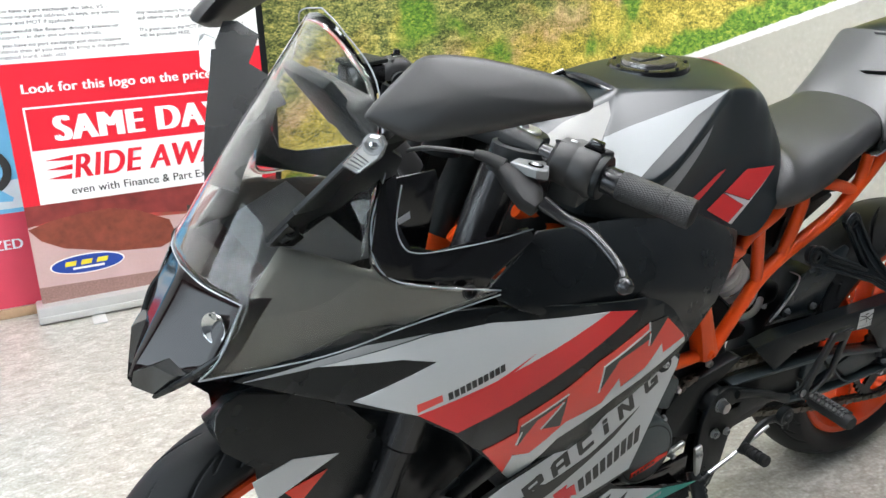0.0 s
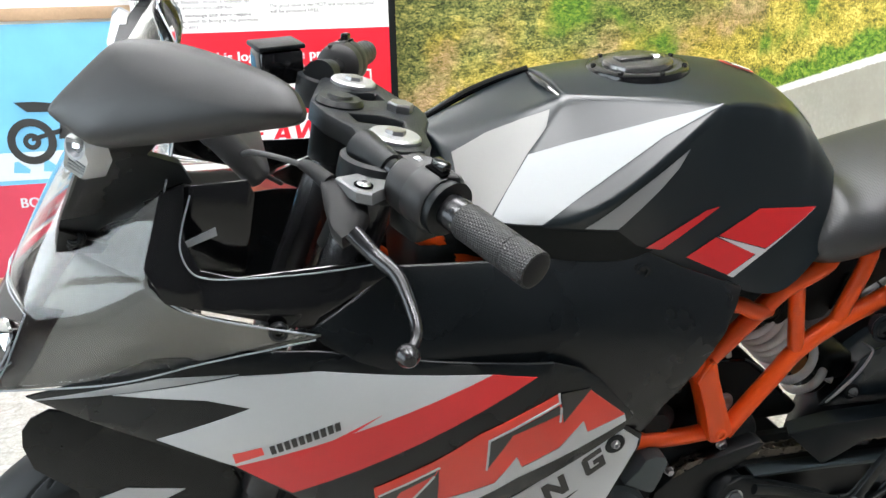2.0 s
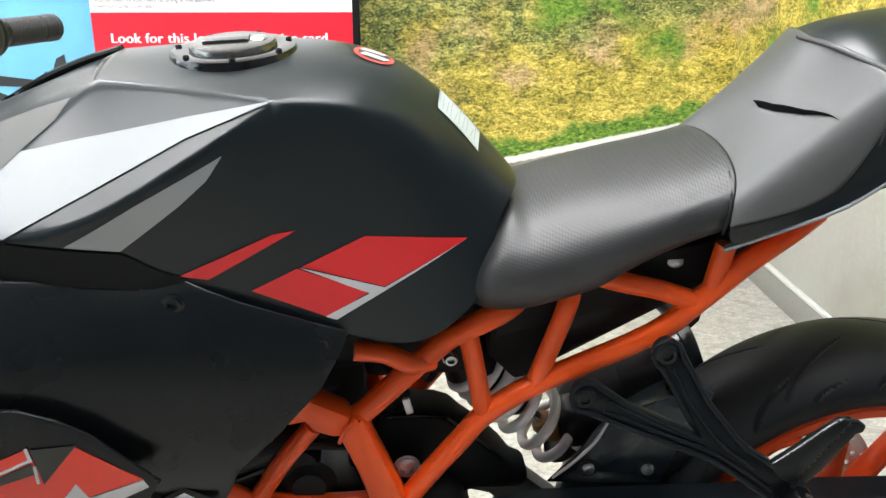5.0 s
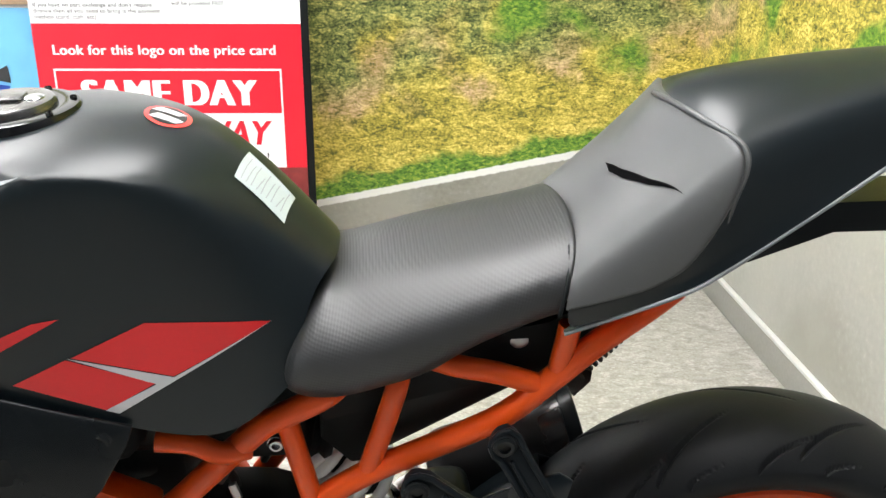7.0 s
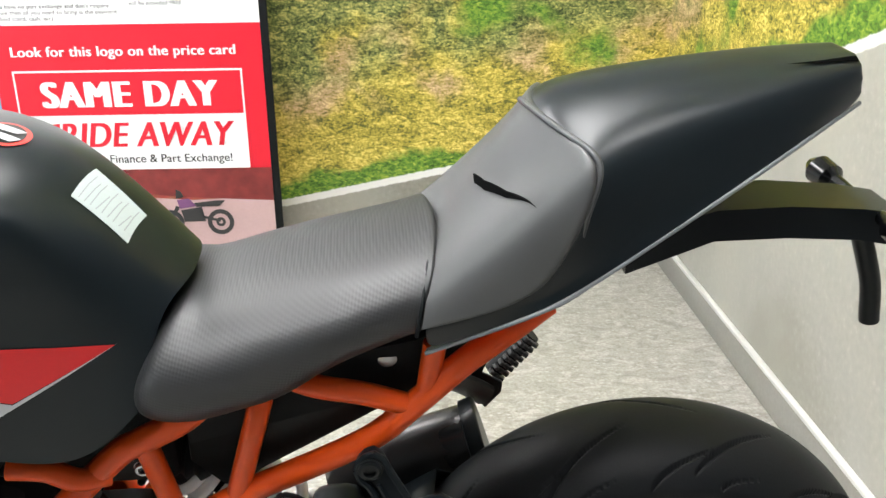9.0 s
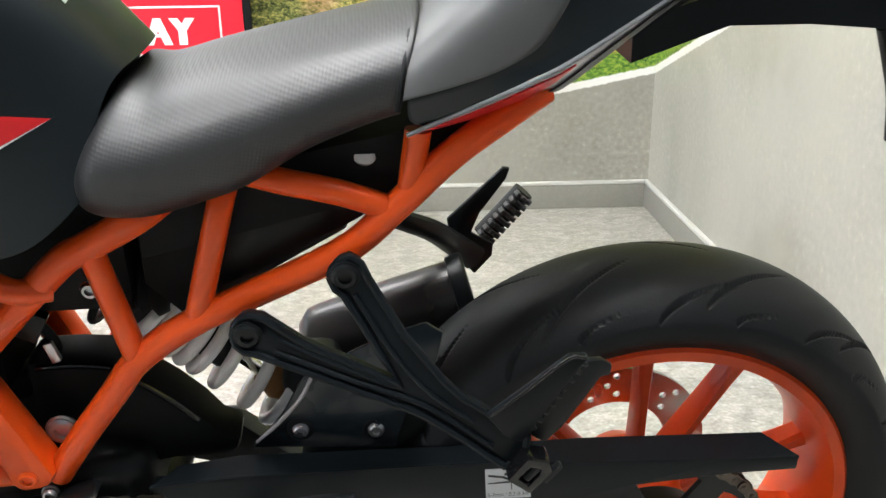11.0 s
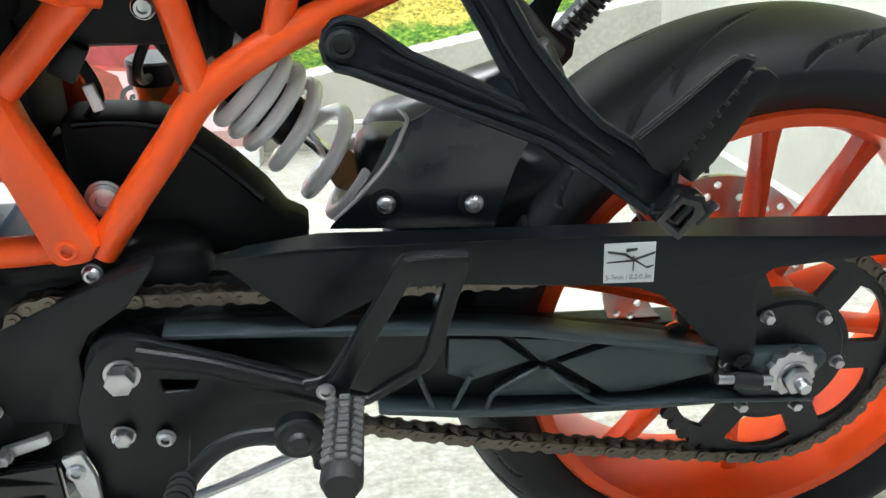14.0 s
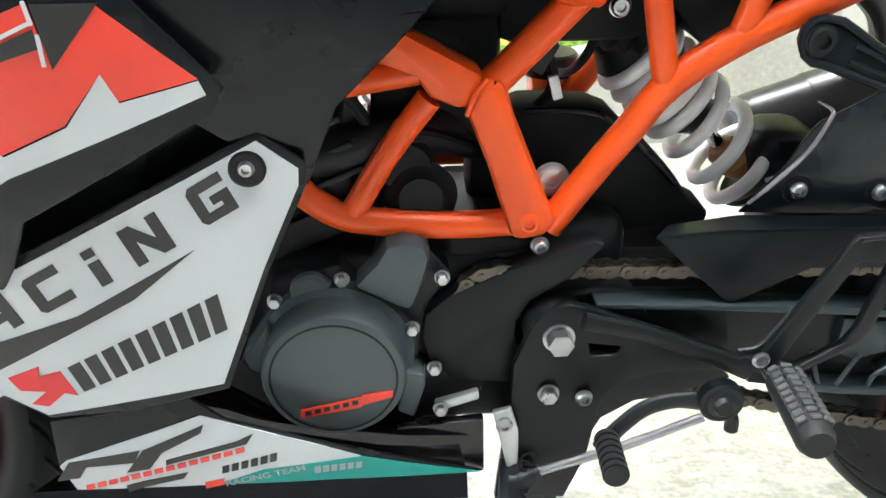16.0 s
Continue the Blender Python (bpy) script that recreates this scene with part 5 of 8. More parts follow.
# front mudguard: a shell over the tyre with side flaps
def mudguard():
    rings = []
    for a in np.linspace(radians(20), radians(112), 13):
        u = (math.degrees(a) - 20) / 92
        R = 0.300 + 0.012 * math.sin(u * math.pi)
        w = 0.078 if u < 0.6 else 0.078 - 0.045 * ((u - 0.6) / 0.4) ** 2
        drop = 0.15 if u < 0.55 else 0.15 - 0.11 * (u - 0.55) / 0.45
        ring = []
        for y, dr in ((-w, -drop), (-w - 0.004, -0.03), (-w * 0.75, -0.006), (0, 0.006), (w * 0.75, -0.006), (w + 0.004, -0.03), (w, -drop)):
            ring.append((FC.x + (R + dr) * math.cos(a), FC.y + y, FC.z + (R + dr) * math.sin(a)))
        rings.append(ring)
    bm = lofted(rings, closed=False, caps=False)
    bmesh.ops.recalc_face_normals(bm, faces=bm.faces)
    ob = part("front_mudguard", bm, M_BLACK, bike, "matt black front mudguard with striped stickers", 60)
    k = ob.modifiers.new("thick", "SOLIDIFY")
    k.thickness = 0.003
    return ob


guard_f = mudguard()
for s in (-1, 1):
    leg = part("fork_leg", sweep(blank(), [(-1.264, s * 0.098 - 0.005, 0.25), (-1.186, s * 0.098 - 0.005, 0.455), (-1.172, s * 0.098 - 0.005, 0.492)], [0.022, 0.021, 0.021], 24), M_LEVER, bike, "dark polished fork leg")
    part("fork_tube", sweep(blank(), [(-1.170, s * 0.098 - 0.005, 0.497), (-1.022, s * 0.098 - 0.005, 0.888)], 0.0265, 24), M_LEVER, bike, "black upper fork tube")
    flap = part("mudguard_flap", sheet([(-1.406, 0.594), (-1.403, 0.614), (-1.393, 0.627), (-1.374, 0.635), (-1.304, 0.612), (-1.241, 0.573), (-1.204, 0.53), (-1.193, 0.495), (-1.204, 0.454), (-1.256, 0.411), (-1.357, 0.455), (-1.363, 0.526), (-1.4, 0.564)], lambda x, z: s * 0.088 - 0.01, 0.004, (), 0, 0.001), M_BLACK, guard_f)
    if s < 0:
        part("white_stripe", sheet([(-1.368, 0.507), (-1.315, 0.522), (-1.255, 0.508), (-1.347, 0.468), (-1.36, 0.473)], lambda x, z: -0.0992, 0.001, (), 0), M_WHITE, flap)
        part("orange_stripe", sheet([(-1.328, 0.476), (-1.271, 0.49), (-1.31, 0.452)], lambda x, z: -0.0996, 0.001, (), 0), M_FIRE, flap)

part("steering_head", sweep(blank(), [(-1.028, 0.03, 0.748), (-1.052, 0.03, 0.655)], [0.018, 0.020], 24), M_ORANGE, bike, "orange steering head of the frame")
part("head_gusset", tube([(-0.985, -0.072, 0.778), (-0.965, -0.075, 0.766), (-0.935, -0.082, 0.748), (-0.89, -0.085, 0.73)], [0.010, 0.011, 0.013, 0.014], 14), M_ORANGE, bike, "orange frame tube beside the fork")

# ---- handlebars and controls ----
def yoke():
    e = new("triple_clamp")
    e.parent, e["label"] = bike, "black top yoke with silver fork caps"
    lay = sheet([(-1.052, -0.125), (-1.04, -0.145), (-1.018, -0.150), (-0.995, -0.142), (-0.983, -0.12), (-0.978, -0.075), (-0.965, -0.04), (-0.962, -0.016), (-0.965, 0.01), (-0.982, 0.045), (-0.99, 0.075), (-1.0, 0.10), (-1.024, 0.11), (-1.05, 0.102), (-1.062, 0.08), (-1.075, 0.03), (-1.085, -0.012), (-1.075, -0.055), (-1.056, -0.09)], lambda x, z: 0.0, 0.022, [[(-1.045, -0.07), (-1.05, -0.045), (-1.02, -0.04), (-0.995, -0.05), (-1.0, -0.075)], [(-1.05, 0.035), (-1.055, 0.018), (-1.02, 0.012), (-1.0, 0.02), (-1.005, 0.045)]], 0, 0.003)
    for v in lay.verts:
        x, d, w = v.co
        v.co = (x - 0.18 * d, w, 0.9035 - 0.18 * (x + 1.022) + 0.015 * (w + 0.02) - d)
    part("yoke", lay, M_CAST, e)
    return e


yk = yoke()
for c in ((-1.018, -0.112, 0.900), (-1.026, 0.072, 0.905)):
    part("fork_cap", lathe(blank(), [(0, 0.006), (0.024, 0.006), (0.026, 0.004), (0.026, -0.012), (0, -0.012)], c, (0.18, 0, 1), 40), M_ALU, yk, "brushed silver fork cap")
    part("cap_nut", lathe(blank(), [(0, 0.010), (0.0095, 0.010), (0.0105, 0.0085), (0.0105, 0.004), (0, 0.004)], c, (0.18, 0, 1), 6), M_STEEL, yk)
part("stem_nut", lathe(blank(), [(0, 0.009), (0.013, 0.009), (0.0145, 0.007), (0.0145, -0.004), (0, -0.004)], (-0.991, -0.014, 0.898), (0.18, 0, 1), 6), M_STEEL, yk)
part("ignition_lock", lathe(blank(), [(0, 0.010), (0.012, 0.010), (0.014, 0.007), (0.022, 0.007), (0.026, 0.002), (0.026, -0.06), (0, -0.06)], (-1.055, -0.012, 0.909), (0.18, 0, 1), 32), M_PLASTIC, yk, "black ignition lock barrel")


def bar_side(s):
    """One clip-on with grip, switch block, lever and mounting; s is -1 for the clutch side."""
    e = new("handlebar")
    e.parent, e["label"] = bike, "black clip-on handlebar with rubber grip and lever"
    a, b = (Vector((-1.052, -0.140, 0.902)), Vector((-0.956, -0.334, 0.863))) if s < 0 else (Vector((-1.060, 0.095, 0.912)), Vector((-0.968, 0.312, 0.884)))
    d = (b - a).normalized()
    L = (b - a).length
    part("bar", sweep(blank(), [a, b - d * 0.004], 0.011, 20), M_LEVER, e, "polished dark bar")
    part("clamp", lathe(blank(), [(0.030, -0.018), (0.036, -0.016), (0.037, 0.0), (0.036, 0.016), (0.030, 0.018)], a + Vector((0.008, 0.01 * s, -0.022)), (0.18, 0, 1), 32), M_CAST, e)
    part("clamp_lug", sweep(blank(), [a + d * -0.005, a + d * 0.040], [0.018, 0.0135], 18), M_CAST, e)
    q = lambda t: b - d * t
    part("grip", lathe(blank(), [(0.0125, 0.0), (0.0165, 0.001), (0.0168, 0.012), (0.0162, 0.014), (0.0162, 0.026), (0.0155, 0.027), (0.0155, 0.029), (0.0162, 0.030), (0.0163, 0.080), (0.0150, 0.084), (0.011, 0.084)], q(-0.002), -d, 48), M_KNURL, e, "knurled black rubber grip")
    part("grip_collar", lathe(blank(), [(0.011, 0.082), (0.0150, 0.082), (0.0155, 0.084), (0.0155, 0.100), (0.011, 0.101)], q(0), -d, 40), M_LEVER, e, "polished dark collar")
    part("bar_end", lathe(blank(), [(0, 0.004), (0.010, 0.004), (0.0155, 0.001), (0.0165, -0.006), (0.0162, -0.010), (0.010, -0.010)], b, d, 40), M_GRIP, e)
    part("flange", lathe(blank(), [(0.011, 0.100), (0.025, 0.100), (0.026, 0.103), (0.025, 0.108), (0.011, 0.109)], q(0), -d, 40), M_PLASTIC, e)
    sw = part("switch_block", lathe(blank(), [(0.011, 0.107), (0.026, 0.108), (0.0285, 0.112), (0.0285, 0.132), (0.0275, 0.134), (0.0275, 0.136), (0.0285, 0.138), (0.027, 0.156), (0.021, 0.162), (0.011, 0.163)], q(0), -d, 36), M_MATT, e, "black plastic switch block", 40)
    c = q(0.135)
    rise = (Vector((0, 0, 1)) - d * d.z).normalized()
    front = Vector((-abs(d.y), d.x * (1 if d.y < 0 else -1), 0)).normalized()

    def ray_at(r, deg, along):
        """A point round the bar: distance from its axis, angle from the top towards the front, distance from its end."""
        return q(along) + r * (math.cos(radians(deg)) * rise + math.sin(radians(deg)) * front)

    def turned(r, deg, along):
        n = ray_at(1, deg, 0) - q(0)
        return Matrix.Translation(ray_at(r, deg, along)) @ Matrix((d, n.cross(d), n)).transposed().to_4x4()

    for name, cross, ends in (("top_panel", ((-27, 0.0255), (-20, 0.0305), (30, 0.0325), (34, 0.020)), ((0.108, 0.96), (0.110, 1), (0.147, 1), (0.152, 0.93))), ("front_panel", ((26, 0.020), (30.5, 0.0325), (76, 0.0325), (80, 0.0255)), ((0.108, 0.96), (0.110, 1), (0.133, 1), (0.139, 0.92)))):
        part(name, lofted([[ray_at(r * k, deg, along) for deg, r in cross] for along, k in ends]), M_MATT, sw)
    # black boxes paint the shade of the switch recesses; nothing is cut out
    part("rocker_recess", boxed((-0.011, -0.0075, -0.002), (0.011, 0.0075, 0.0008), 0.001, turned(0.0285, -3, 0.121)), M_SLOT, sw)
    part("rocker_switch", boxed((-0.0085, -0.005, -0.002), (0.0085, 0.005, 0.0085), 0.0025, turned(0.0285, -3, 0.121)), M_GLOSS, sw)
    part("trigger_recess", boxed((-0.012, -0.007, -0.004), (0.012, 0.007, 0.0006), 0.001, turned(0.0282, 92, 0.121)), M_SLOT, sw)
    part("signal_switch", boxed((-0.010, -0.0035, -0.002), (0.010, 0.0035, 0.006), 0.002, turned(0.0285, 88, 0.121) @ pose(0, 0, 0, 0, 0, 24)), M_LEVER, sw, "worn glossy thumb switch")
    for deg, along, r in ((53, 0.121, 0.0300), (10, 0.140, 0.0293)):
        at = turned(r, deg, along)
        part("switch_icon", boxed((-0.0036, -0.0026, 0), (0.0006, 0.0026, 0.0004), 0.0, at), M_WHITE, sw, "small printed symbol")
        for k in (-1, 0, 1):
            part("switch_icon", boxed((0.0012, 0.0017 * k - 0.0004, 0), (0.0036, 0.0017 * k + 0.0004, 0.0004), 0.0, at), M_WHITE, sw, "small printed symbol")
    side = d.cross(Vector((0, 0, 1))).normalized()
    turn = Matrix((-side, d, side.cross(d))).transposed().to_4x4()
    part("switch_base", boxed((-0.021, -0.020, -0.040), (0.021, 0.020, 0.004), 0.006, Matrix.Translation(c) @ turn), M_PLASTIC, sw)
    return e


bl = bar_side(-1)
br = bar_side(1)

# ---- levers and far-side controls ----
def lever_parts(e, piv, mid_pts, s):
    shape = [(-0.032, 0.014), (0.011, 0.046), (0.024, 0.028), (0.009, -0.003), (-0.006, -0.020), (-0.019, -0.016)]
    part("perch", lofted([[(piv[0] + dx * k, piv[1] - dy * s * k, piv[2] - 0.18 * dx + h) for dx, dy in shape] for h, k in ((-0.007, 1), (0.002, 1), (0.0035, 0.93))]), M_PERCH, e, "alloy lever perch")
    part("pivot_washer", lathe(blank(), [(0.003, 0.0012), (0.0085, 0.0012), (0.0085, 0), (0.003, 0)], (piv[0] - 0.010, piv[1] + 0.003 * s, piv[2] + 0.006), (0.18, 0, 1), 24), M_SLOT, e)
    bolt(e, (piv[0] - 0.010, piv[1] + 0.003 * s, piv[2] + 0.006), 0.0055, M_STEEL, 0.004, axis=(0.18, 0, 1))
    part("lever", tube(mid_pts, [0.0085, 0.0070, 0.0062, 0.0054, 0.005, 0.005], 14, 6, 0.8), M_LEVER, e, "polished black lever blade")
    tip = Vector(mid_pts[-1])
    part("lever_ball", lathe(blank(), [(0, -0.0095), (0.005, -0.0085), (0.009, -0.0035), (0.0095, 0.0), (0.009, 0.0035), (0.005, 0.0085), (0, 0.0095)], tip, (0, 1, 0), 20), M_LEVER, e)


lever_parts(bl, (-1.056, -0.205, 0.888), [(-1.082, -0.243, 0.867), (-1.068, -0.262, 0.854), (-1.0555, -0.285, 0.847), (-1.051, -0.31, 0.8365), (-1.0505, -0.338, 0.822), (-1.062, -0.357, 0.8155)], -1)
CO = [Vector(v) for v in [(-1.1006, -0.178, 0.8963), (-1.0812, -0.186, 0.8924), (-1.0622, -0.198, 0.8811), (-1.064, -0.222, 0.8712), (-1.0767, -0.24, 0.8638), (-1.092, -0.246, 0.8604), (-1.099, -0.232, 0.8662), (-1.1007, -0.205, 0.8797)]]
cm = sum(CO, Vector()) / 8
cn = Vector((-0.15, -0.62, 0.77))
part("lever_cover", lofted([[v.lerp(cm, 0.12) - cn * 0.018 for v in CO], [v - cn * 0.012 for v in CO], [v - cn * 0.002 for v in CO], [v.lerp(cm, 0.10) + cn * 0.003 for v in CO], [v.lerp(cm, 0.5) + cn * 0.006 for v in CO]]), M_GRIP, bl, "black rubber lever cover", 50)
part("clutch_cable", tube([(-1.108, -0.163, 0.898), (-1.13, -0.14, 0.900), (-1.155, -0.11, 0.897), (-1.16, -0.06, 0.87), (-1.12, 0.0, 0.82)], 0.0027, 10), M_DASH, bl, "grey clutch cable")
part("cable_sleeve", tube([(-1.092, -0.186, 0.890), (-1.104, -0.168, 0.897), (-1.112, -0.158, 0.899)], [0.0085, 0.0065, 0.005], 12), M_GRIP, bl)
lever_parts(br, (-1.065, 0.165, 0.898), [(-1.07, 0.175, 0.897), (-1.08, 0.21, 0.89), (-1.078, 0.26, 0.885), (-1.07, 0.31, 0.88), (-1.065, 0.34, 0.872), (-1.062, 0.36, 0.868)], 1)
part("brake_reservoir", boxed((-0.026, -0.022, -0.018), (0.026, 0.022, 0.022), 0.005, pose(-1.105, 0.133, 0.915, 0, 0, 14)), M_GLOSS, br, "black brake fluid reservoir")
part("reservoir_lid", boxed((-0.028, -0.024, 0), (0.028, 0.024, 0.006), 0.002, pose(-1.105, 0.133, 0.938, 0, 0, 14)), M_PLASTIC, br)
part("adjuster", lathe(blank(), [(0, 0.03), (0.010, 0.03), (0.0115, 0.027), (0.0115, 0.012), (0.006, 0.010), (0.006, -0.02), (0, -0.02)], (-1.145, 0.085, 0.905), (-0.6, -0.7, 0.1), 20), M_STEEL, br, "steel brake adjuster")
part("lever_tag", boxed((-0.010, -0.003, -0.020), (0.010, 0.003, 0.020), 0.002, Matrix.Translation((-1.123, 0.22, 0.874))), M_TEAL, br, "green tag on the brake lever")
part("starter_switch", boxed((-0.008, -0.006, 0), (0.008, 0.006, 0.008), 0.002, pose(-1.02, 0.20, 0.916)), M_RED, br, "red stop switch")

# ---- stickers laid on the curved bodies ----
from mathutils.bvhtree import BVHTree
DG = bpy.context.evaluated_depsgraph_get()
DG.update()


def laid(name, outline, body, m, parent, along="y", lift=0.001, step=0.008, label=""):
    """A thin sticker with an (x, z) outline pressed sideways (or an (x, y) outline pressed down) on to a body."""
    tree = BVHTree.FromObject(body, DG)
    bm = flat_shape(outline)
    for ax in (0, 2):
        vals = [v.co[ax] for v in bm.verts]
        k = min(vals) + step
        while k < max(vals):
            bmesh.ops.bisect_plane(bm, geom=list(bm.verts) + list(bm.edges) + list(bm.faces), plane_co=(k, 0, k), plane_no=(1, 0, 0) if ax == 0 else (0, 0, 1))
            k += step
    for v in bm.verts:
        o, w = (Vector((v.co.x, -0.5, v.co.z)), Vector((0, 1, 0))) if along == "y" else (Vector((v.co.x, v.co.z, 1.5)), Vector((0, 0, -1)))
        p, n = tree.ray_cast(o, w)[:2]
        if p is None:
            p, n = tree.find_nearest(o + w * (0.4 if along == "y" else 0.6))[:2]
        v.co = p + n * lift
    ob = part(name, bm, m, parent, label, 60)
    return ob


silver = laid("silver_sticker", [(-0.932, 0.8215), (-0.906, 0.845), (-0.8767, 0.8702), (-0.8063, 0.8845), (-0.7358, 0.9), (-0.6658, 0.9132), (-0.7383, 0.8865), (-0.8162, 0.8487), (-0.8816, 0.8186)], tank, M_SILVER, tank, lift=0.0014, step=0.005)
laid("front_facet_paint", [(-0.945, 0.8620), (-0.908, 0.8800), (-0.872, 0.8945), (-0.841, 0.9045), (-0.851, 0.8910), (-0.8775, 0.8706), (-0.906, 0.8456), (-0.9335, 0.8218), (-0.950, 0.826)], tank, M_FACET, tank, lift=0.0009, step=0.005, label="pale grey satin front facet")
laid("grey_sticker", [(-0.8365, 0.8115), (-0.7952, 0.8026), (-0.746, 0.8364), (-0.7234, 0.8549), (-0.7097, 0.8743), (-0.7315, 0.8638), (-0.7811, 0.8409)], tank, M_HARDGREY, tank)
laid("lower_trim", [(-0.9325, 0.820), (-0.8817, 0.8170), (-0.8374, 0.8096), (-0.7952, 0.801), (-0.7673, 0.7777), (-0.7437, 0.767), (-0.80, 0.758), (-0.93, 0.776)], tank, M_DARK, tank, lift=0.002, label="black trim under the tank")
laid("red_sticker", [(-0.754, 0.771), (-0.731, 0.764), (-0.655, 0.8), (-0.675, 0.799)], tank, M_RED, tank)
laid("red_sticker", [(-0.652, 0.765), (-0.595, 0.787), (-0.557, 0.781), (-0.498, 0.77), (-0.578, 0.735)], tank, M_RED, tank)
laid("red_sticker", [(-0.696, 0.748), (-0.656, 0.764), (-0.593, 0.731), (-0.632, 0.713)], tank, M_RED, tank)
laid("white_edge", [(-0.496, 0.771), (-0.623, 0.708), (-0.633, 0.713), (-0.592, 0.73), (-0.655, 0.765), (-0.578, 0.734)], tank, M_WHITE, tank)
laid("warning_sticker", [(-0.5235, -0.0454), (-0.4853, -0.0498), (-0.4777, -0.0081), (-0.5163, 0.0056)], tank, M_NOTICE, tank, "z", label="pale warning sticker with fine print")
for i in range(9):
    ye = (-0.006, -0.012, -0.007, -0.018)[i % 4] - 0.0008 * i
    xa = -0.5195 + 0.0038 * i
    laid("print_bar", [(xa, -0.0425), (xa + 0.0007, -0.0425), (xa + 0.0007 + 0.006, ye), (xa + 0.006, ye)], tank, M_PRINT, tank, "z", 0.0014, 0.02)
badge = laid("round_badge", [(-0.580 + 0.019 * math.cos(i * math.pi / 12), 0.024 * math.sin(i * math.pi / 12)) for i in range(24)], tank, M_PINK, tank, "z", 0.001, label="orange and white round badge")
laid("badge_rim", [(-0.580 + 0.015 * math.cos(i * math.pi / 12), 0.020 * math.sin(i * math.pi / 12)) for i in range(24)], tank, M_DECALBLACK, badge, "z", 0.0014)
for y0 in (-0.012, 0.004):
    laid("badge_mark", [(-0.594, y0), (-0.588, y0 + 0.010), (-0.566, y0 + 0.004), (-0.572, y0 - 0.004)], tank, M_WHITE, badge, "z", 0.002)
# slits are not cut: flat black shapes carry the shade inside them
laid("slit_shade", [(-0.1939, 0.0013), (-0.1878, -0.0269), (-0.1745, -0.064), (-0.157, -0.0987), (-0.1763, -0.0695), (-0.1893, -0.0385), (-0.1950, -0.0150)], pad, M_SLOT, tail, "z", 0.0012, 0.008, "slit in the pad, its shade a flat black sticker")
laid("slit_shade", [(0.0600, -0.030), (0.085, -0.034), (0.1220, -0.030), (0.1220, -0.024), (0.09, -0.029)], tail, M_SLOT, tail, "z", 0.0012, 0.006, "slit near the tail's tip, its shade a flat black sticker")
part("pad_rim", tube([(x - 0.003, y, z + 0.0005) for x, y, z in [(-0.150, 0.014, 0.933), (-0.1425, -0.0337, 0.9350), (-0.1293, -0.0662, 0.9308), (-0.1145, -0.0911, 0.9246), (-0.1088, -0.1014, 0.9164), (-0.1107, -0.1087, 0.9018), (-0.1187, -0.1118, 0.8736), (-0.121, -0.1035, 0.8270)]], 0.0028, 10), M_PAD, tail, "raised pale rim of the pad")
EDGE = [(-0.246, -0.099, 0.7515), (-0.1973, -0.108, 0.7745), (-0.155, -0.1145, 0.795), (-0.125, -0.1125, 0.8095), (-0.05, -0.0965, 0.8505), (0.042, -0.073, 0.9005), (0.13, -0.032, 0.9365)]
part("tail_edge_line", tube(EDGE, 0.0019, 8), M_SILVER, tail, "thin pale edge line")
LOWER = [(-0.240, -0.070, 0.742), (-0.1756, -0.064, 0.7549), (-0.1356, -0.064, 0.770), (-0.1146, -0.064, 0.7779), (-0.0346, -0.060, 0.8386), (0.05, -0.045, 0.893), (0.125, -0.025, 0.934)]


def tuck(u0, u1, v0, v1, lift, n=24):
    """A strip of the tucked-under flank of the tail; u runs along it, v from its upper to its lower edge, each a pair of ends."""
    up, lo = smooth_path(EDGE, 12), smooth_path(LOWER, 12)
    rows = []
    for k in range(n + 1):
        u = u0 + (u1 - u0) * k / n
        i = min(int(u * (len(up) - 1)), len(up) - 2)
        fr = u * (len(up) - 1) - i
        a, b = up[i].lerp(up[i + 1], fr), lo[i].lerp(lo[i + 1], fr)
        va, vb = (np.interp(k / n, (0, 0.5, 1), q) for q in (v0, v1))
        out = Vector((0, -lift, -lift))
        rows.append([a.lerp(b, float(va)) + out, a.lerp(b, float(vb)) + out, a.lerp(b, float(vb)) + out + Vector((0, 0.001, 0.001)), a.lerp(b, float(va)) + out + Vector((0, 0.001, 0.001))])
    return lofted(rows)
part("seat_seam", tube([(-0.2305, 0.004, 0.8215), (-0.232, -0.015, 0.8235), (-0.236, -0.035, 0.8235), (-0.241, -0.070, 0.8205), (-0.247, -0.096, 0.803), (-0.251, -0.104, 0.786), (-0.2535, -0.104, 0.772)], 0.0019, 8), M_DARK, bike)
part("tail_flash", tuck(0.0, 0.98, (0, 0, 0), (1, 1, 1), 0.0), M_WHITE, tail, "white-edged flash tucked under the tail")
part("tail_flash_red", tuck(0.02, 0.50, (0.30, 0.25, 0.2), (0.75, 0.85, 0.25), 0.0012), M_RED, tail)
part("tail_flash_dark", tuck(0.36, 0.97, (0.85, 0.28, 0.3), (0.90, 0.85, 0.85), 0.0018), M_DASH, tail)

# ---- fuel cap and tank trim ----
cap = new("fuel_cap")
cap.parent, cap["label"] = bike, "glossy black fuel cap with a silver keyhole"
CAPC, CAPN = (-0.709, 0.0, 0.926), (-0.05, 0, 1)
part("cap_ring", lathe(blank(), [(0.038, 0.005), (0.050, 0.0065), (0.057, 0.005), (0.0595, 0.0), (0.0595, -0.012), (0.030, -0.012)], CAPC, CAPN, 64), M_GLOSS, cap, "", 40)
part("cap_lid", lathe(blank(), [(0, 0.012), (0.034, 0.012), (0.038, 0.011), (0.040, 0.008), (0.040, 0.0), (0.0, 0.0)], CAPC, CAPN, 64), M_CAPM, cap, "", 40)
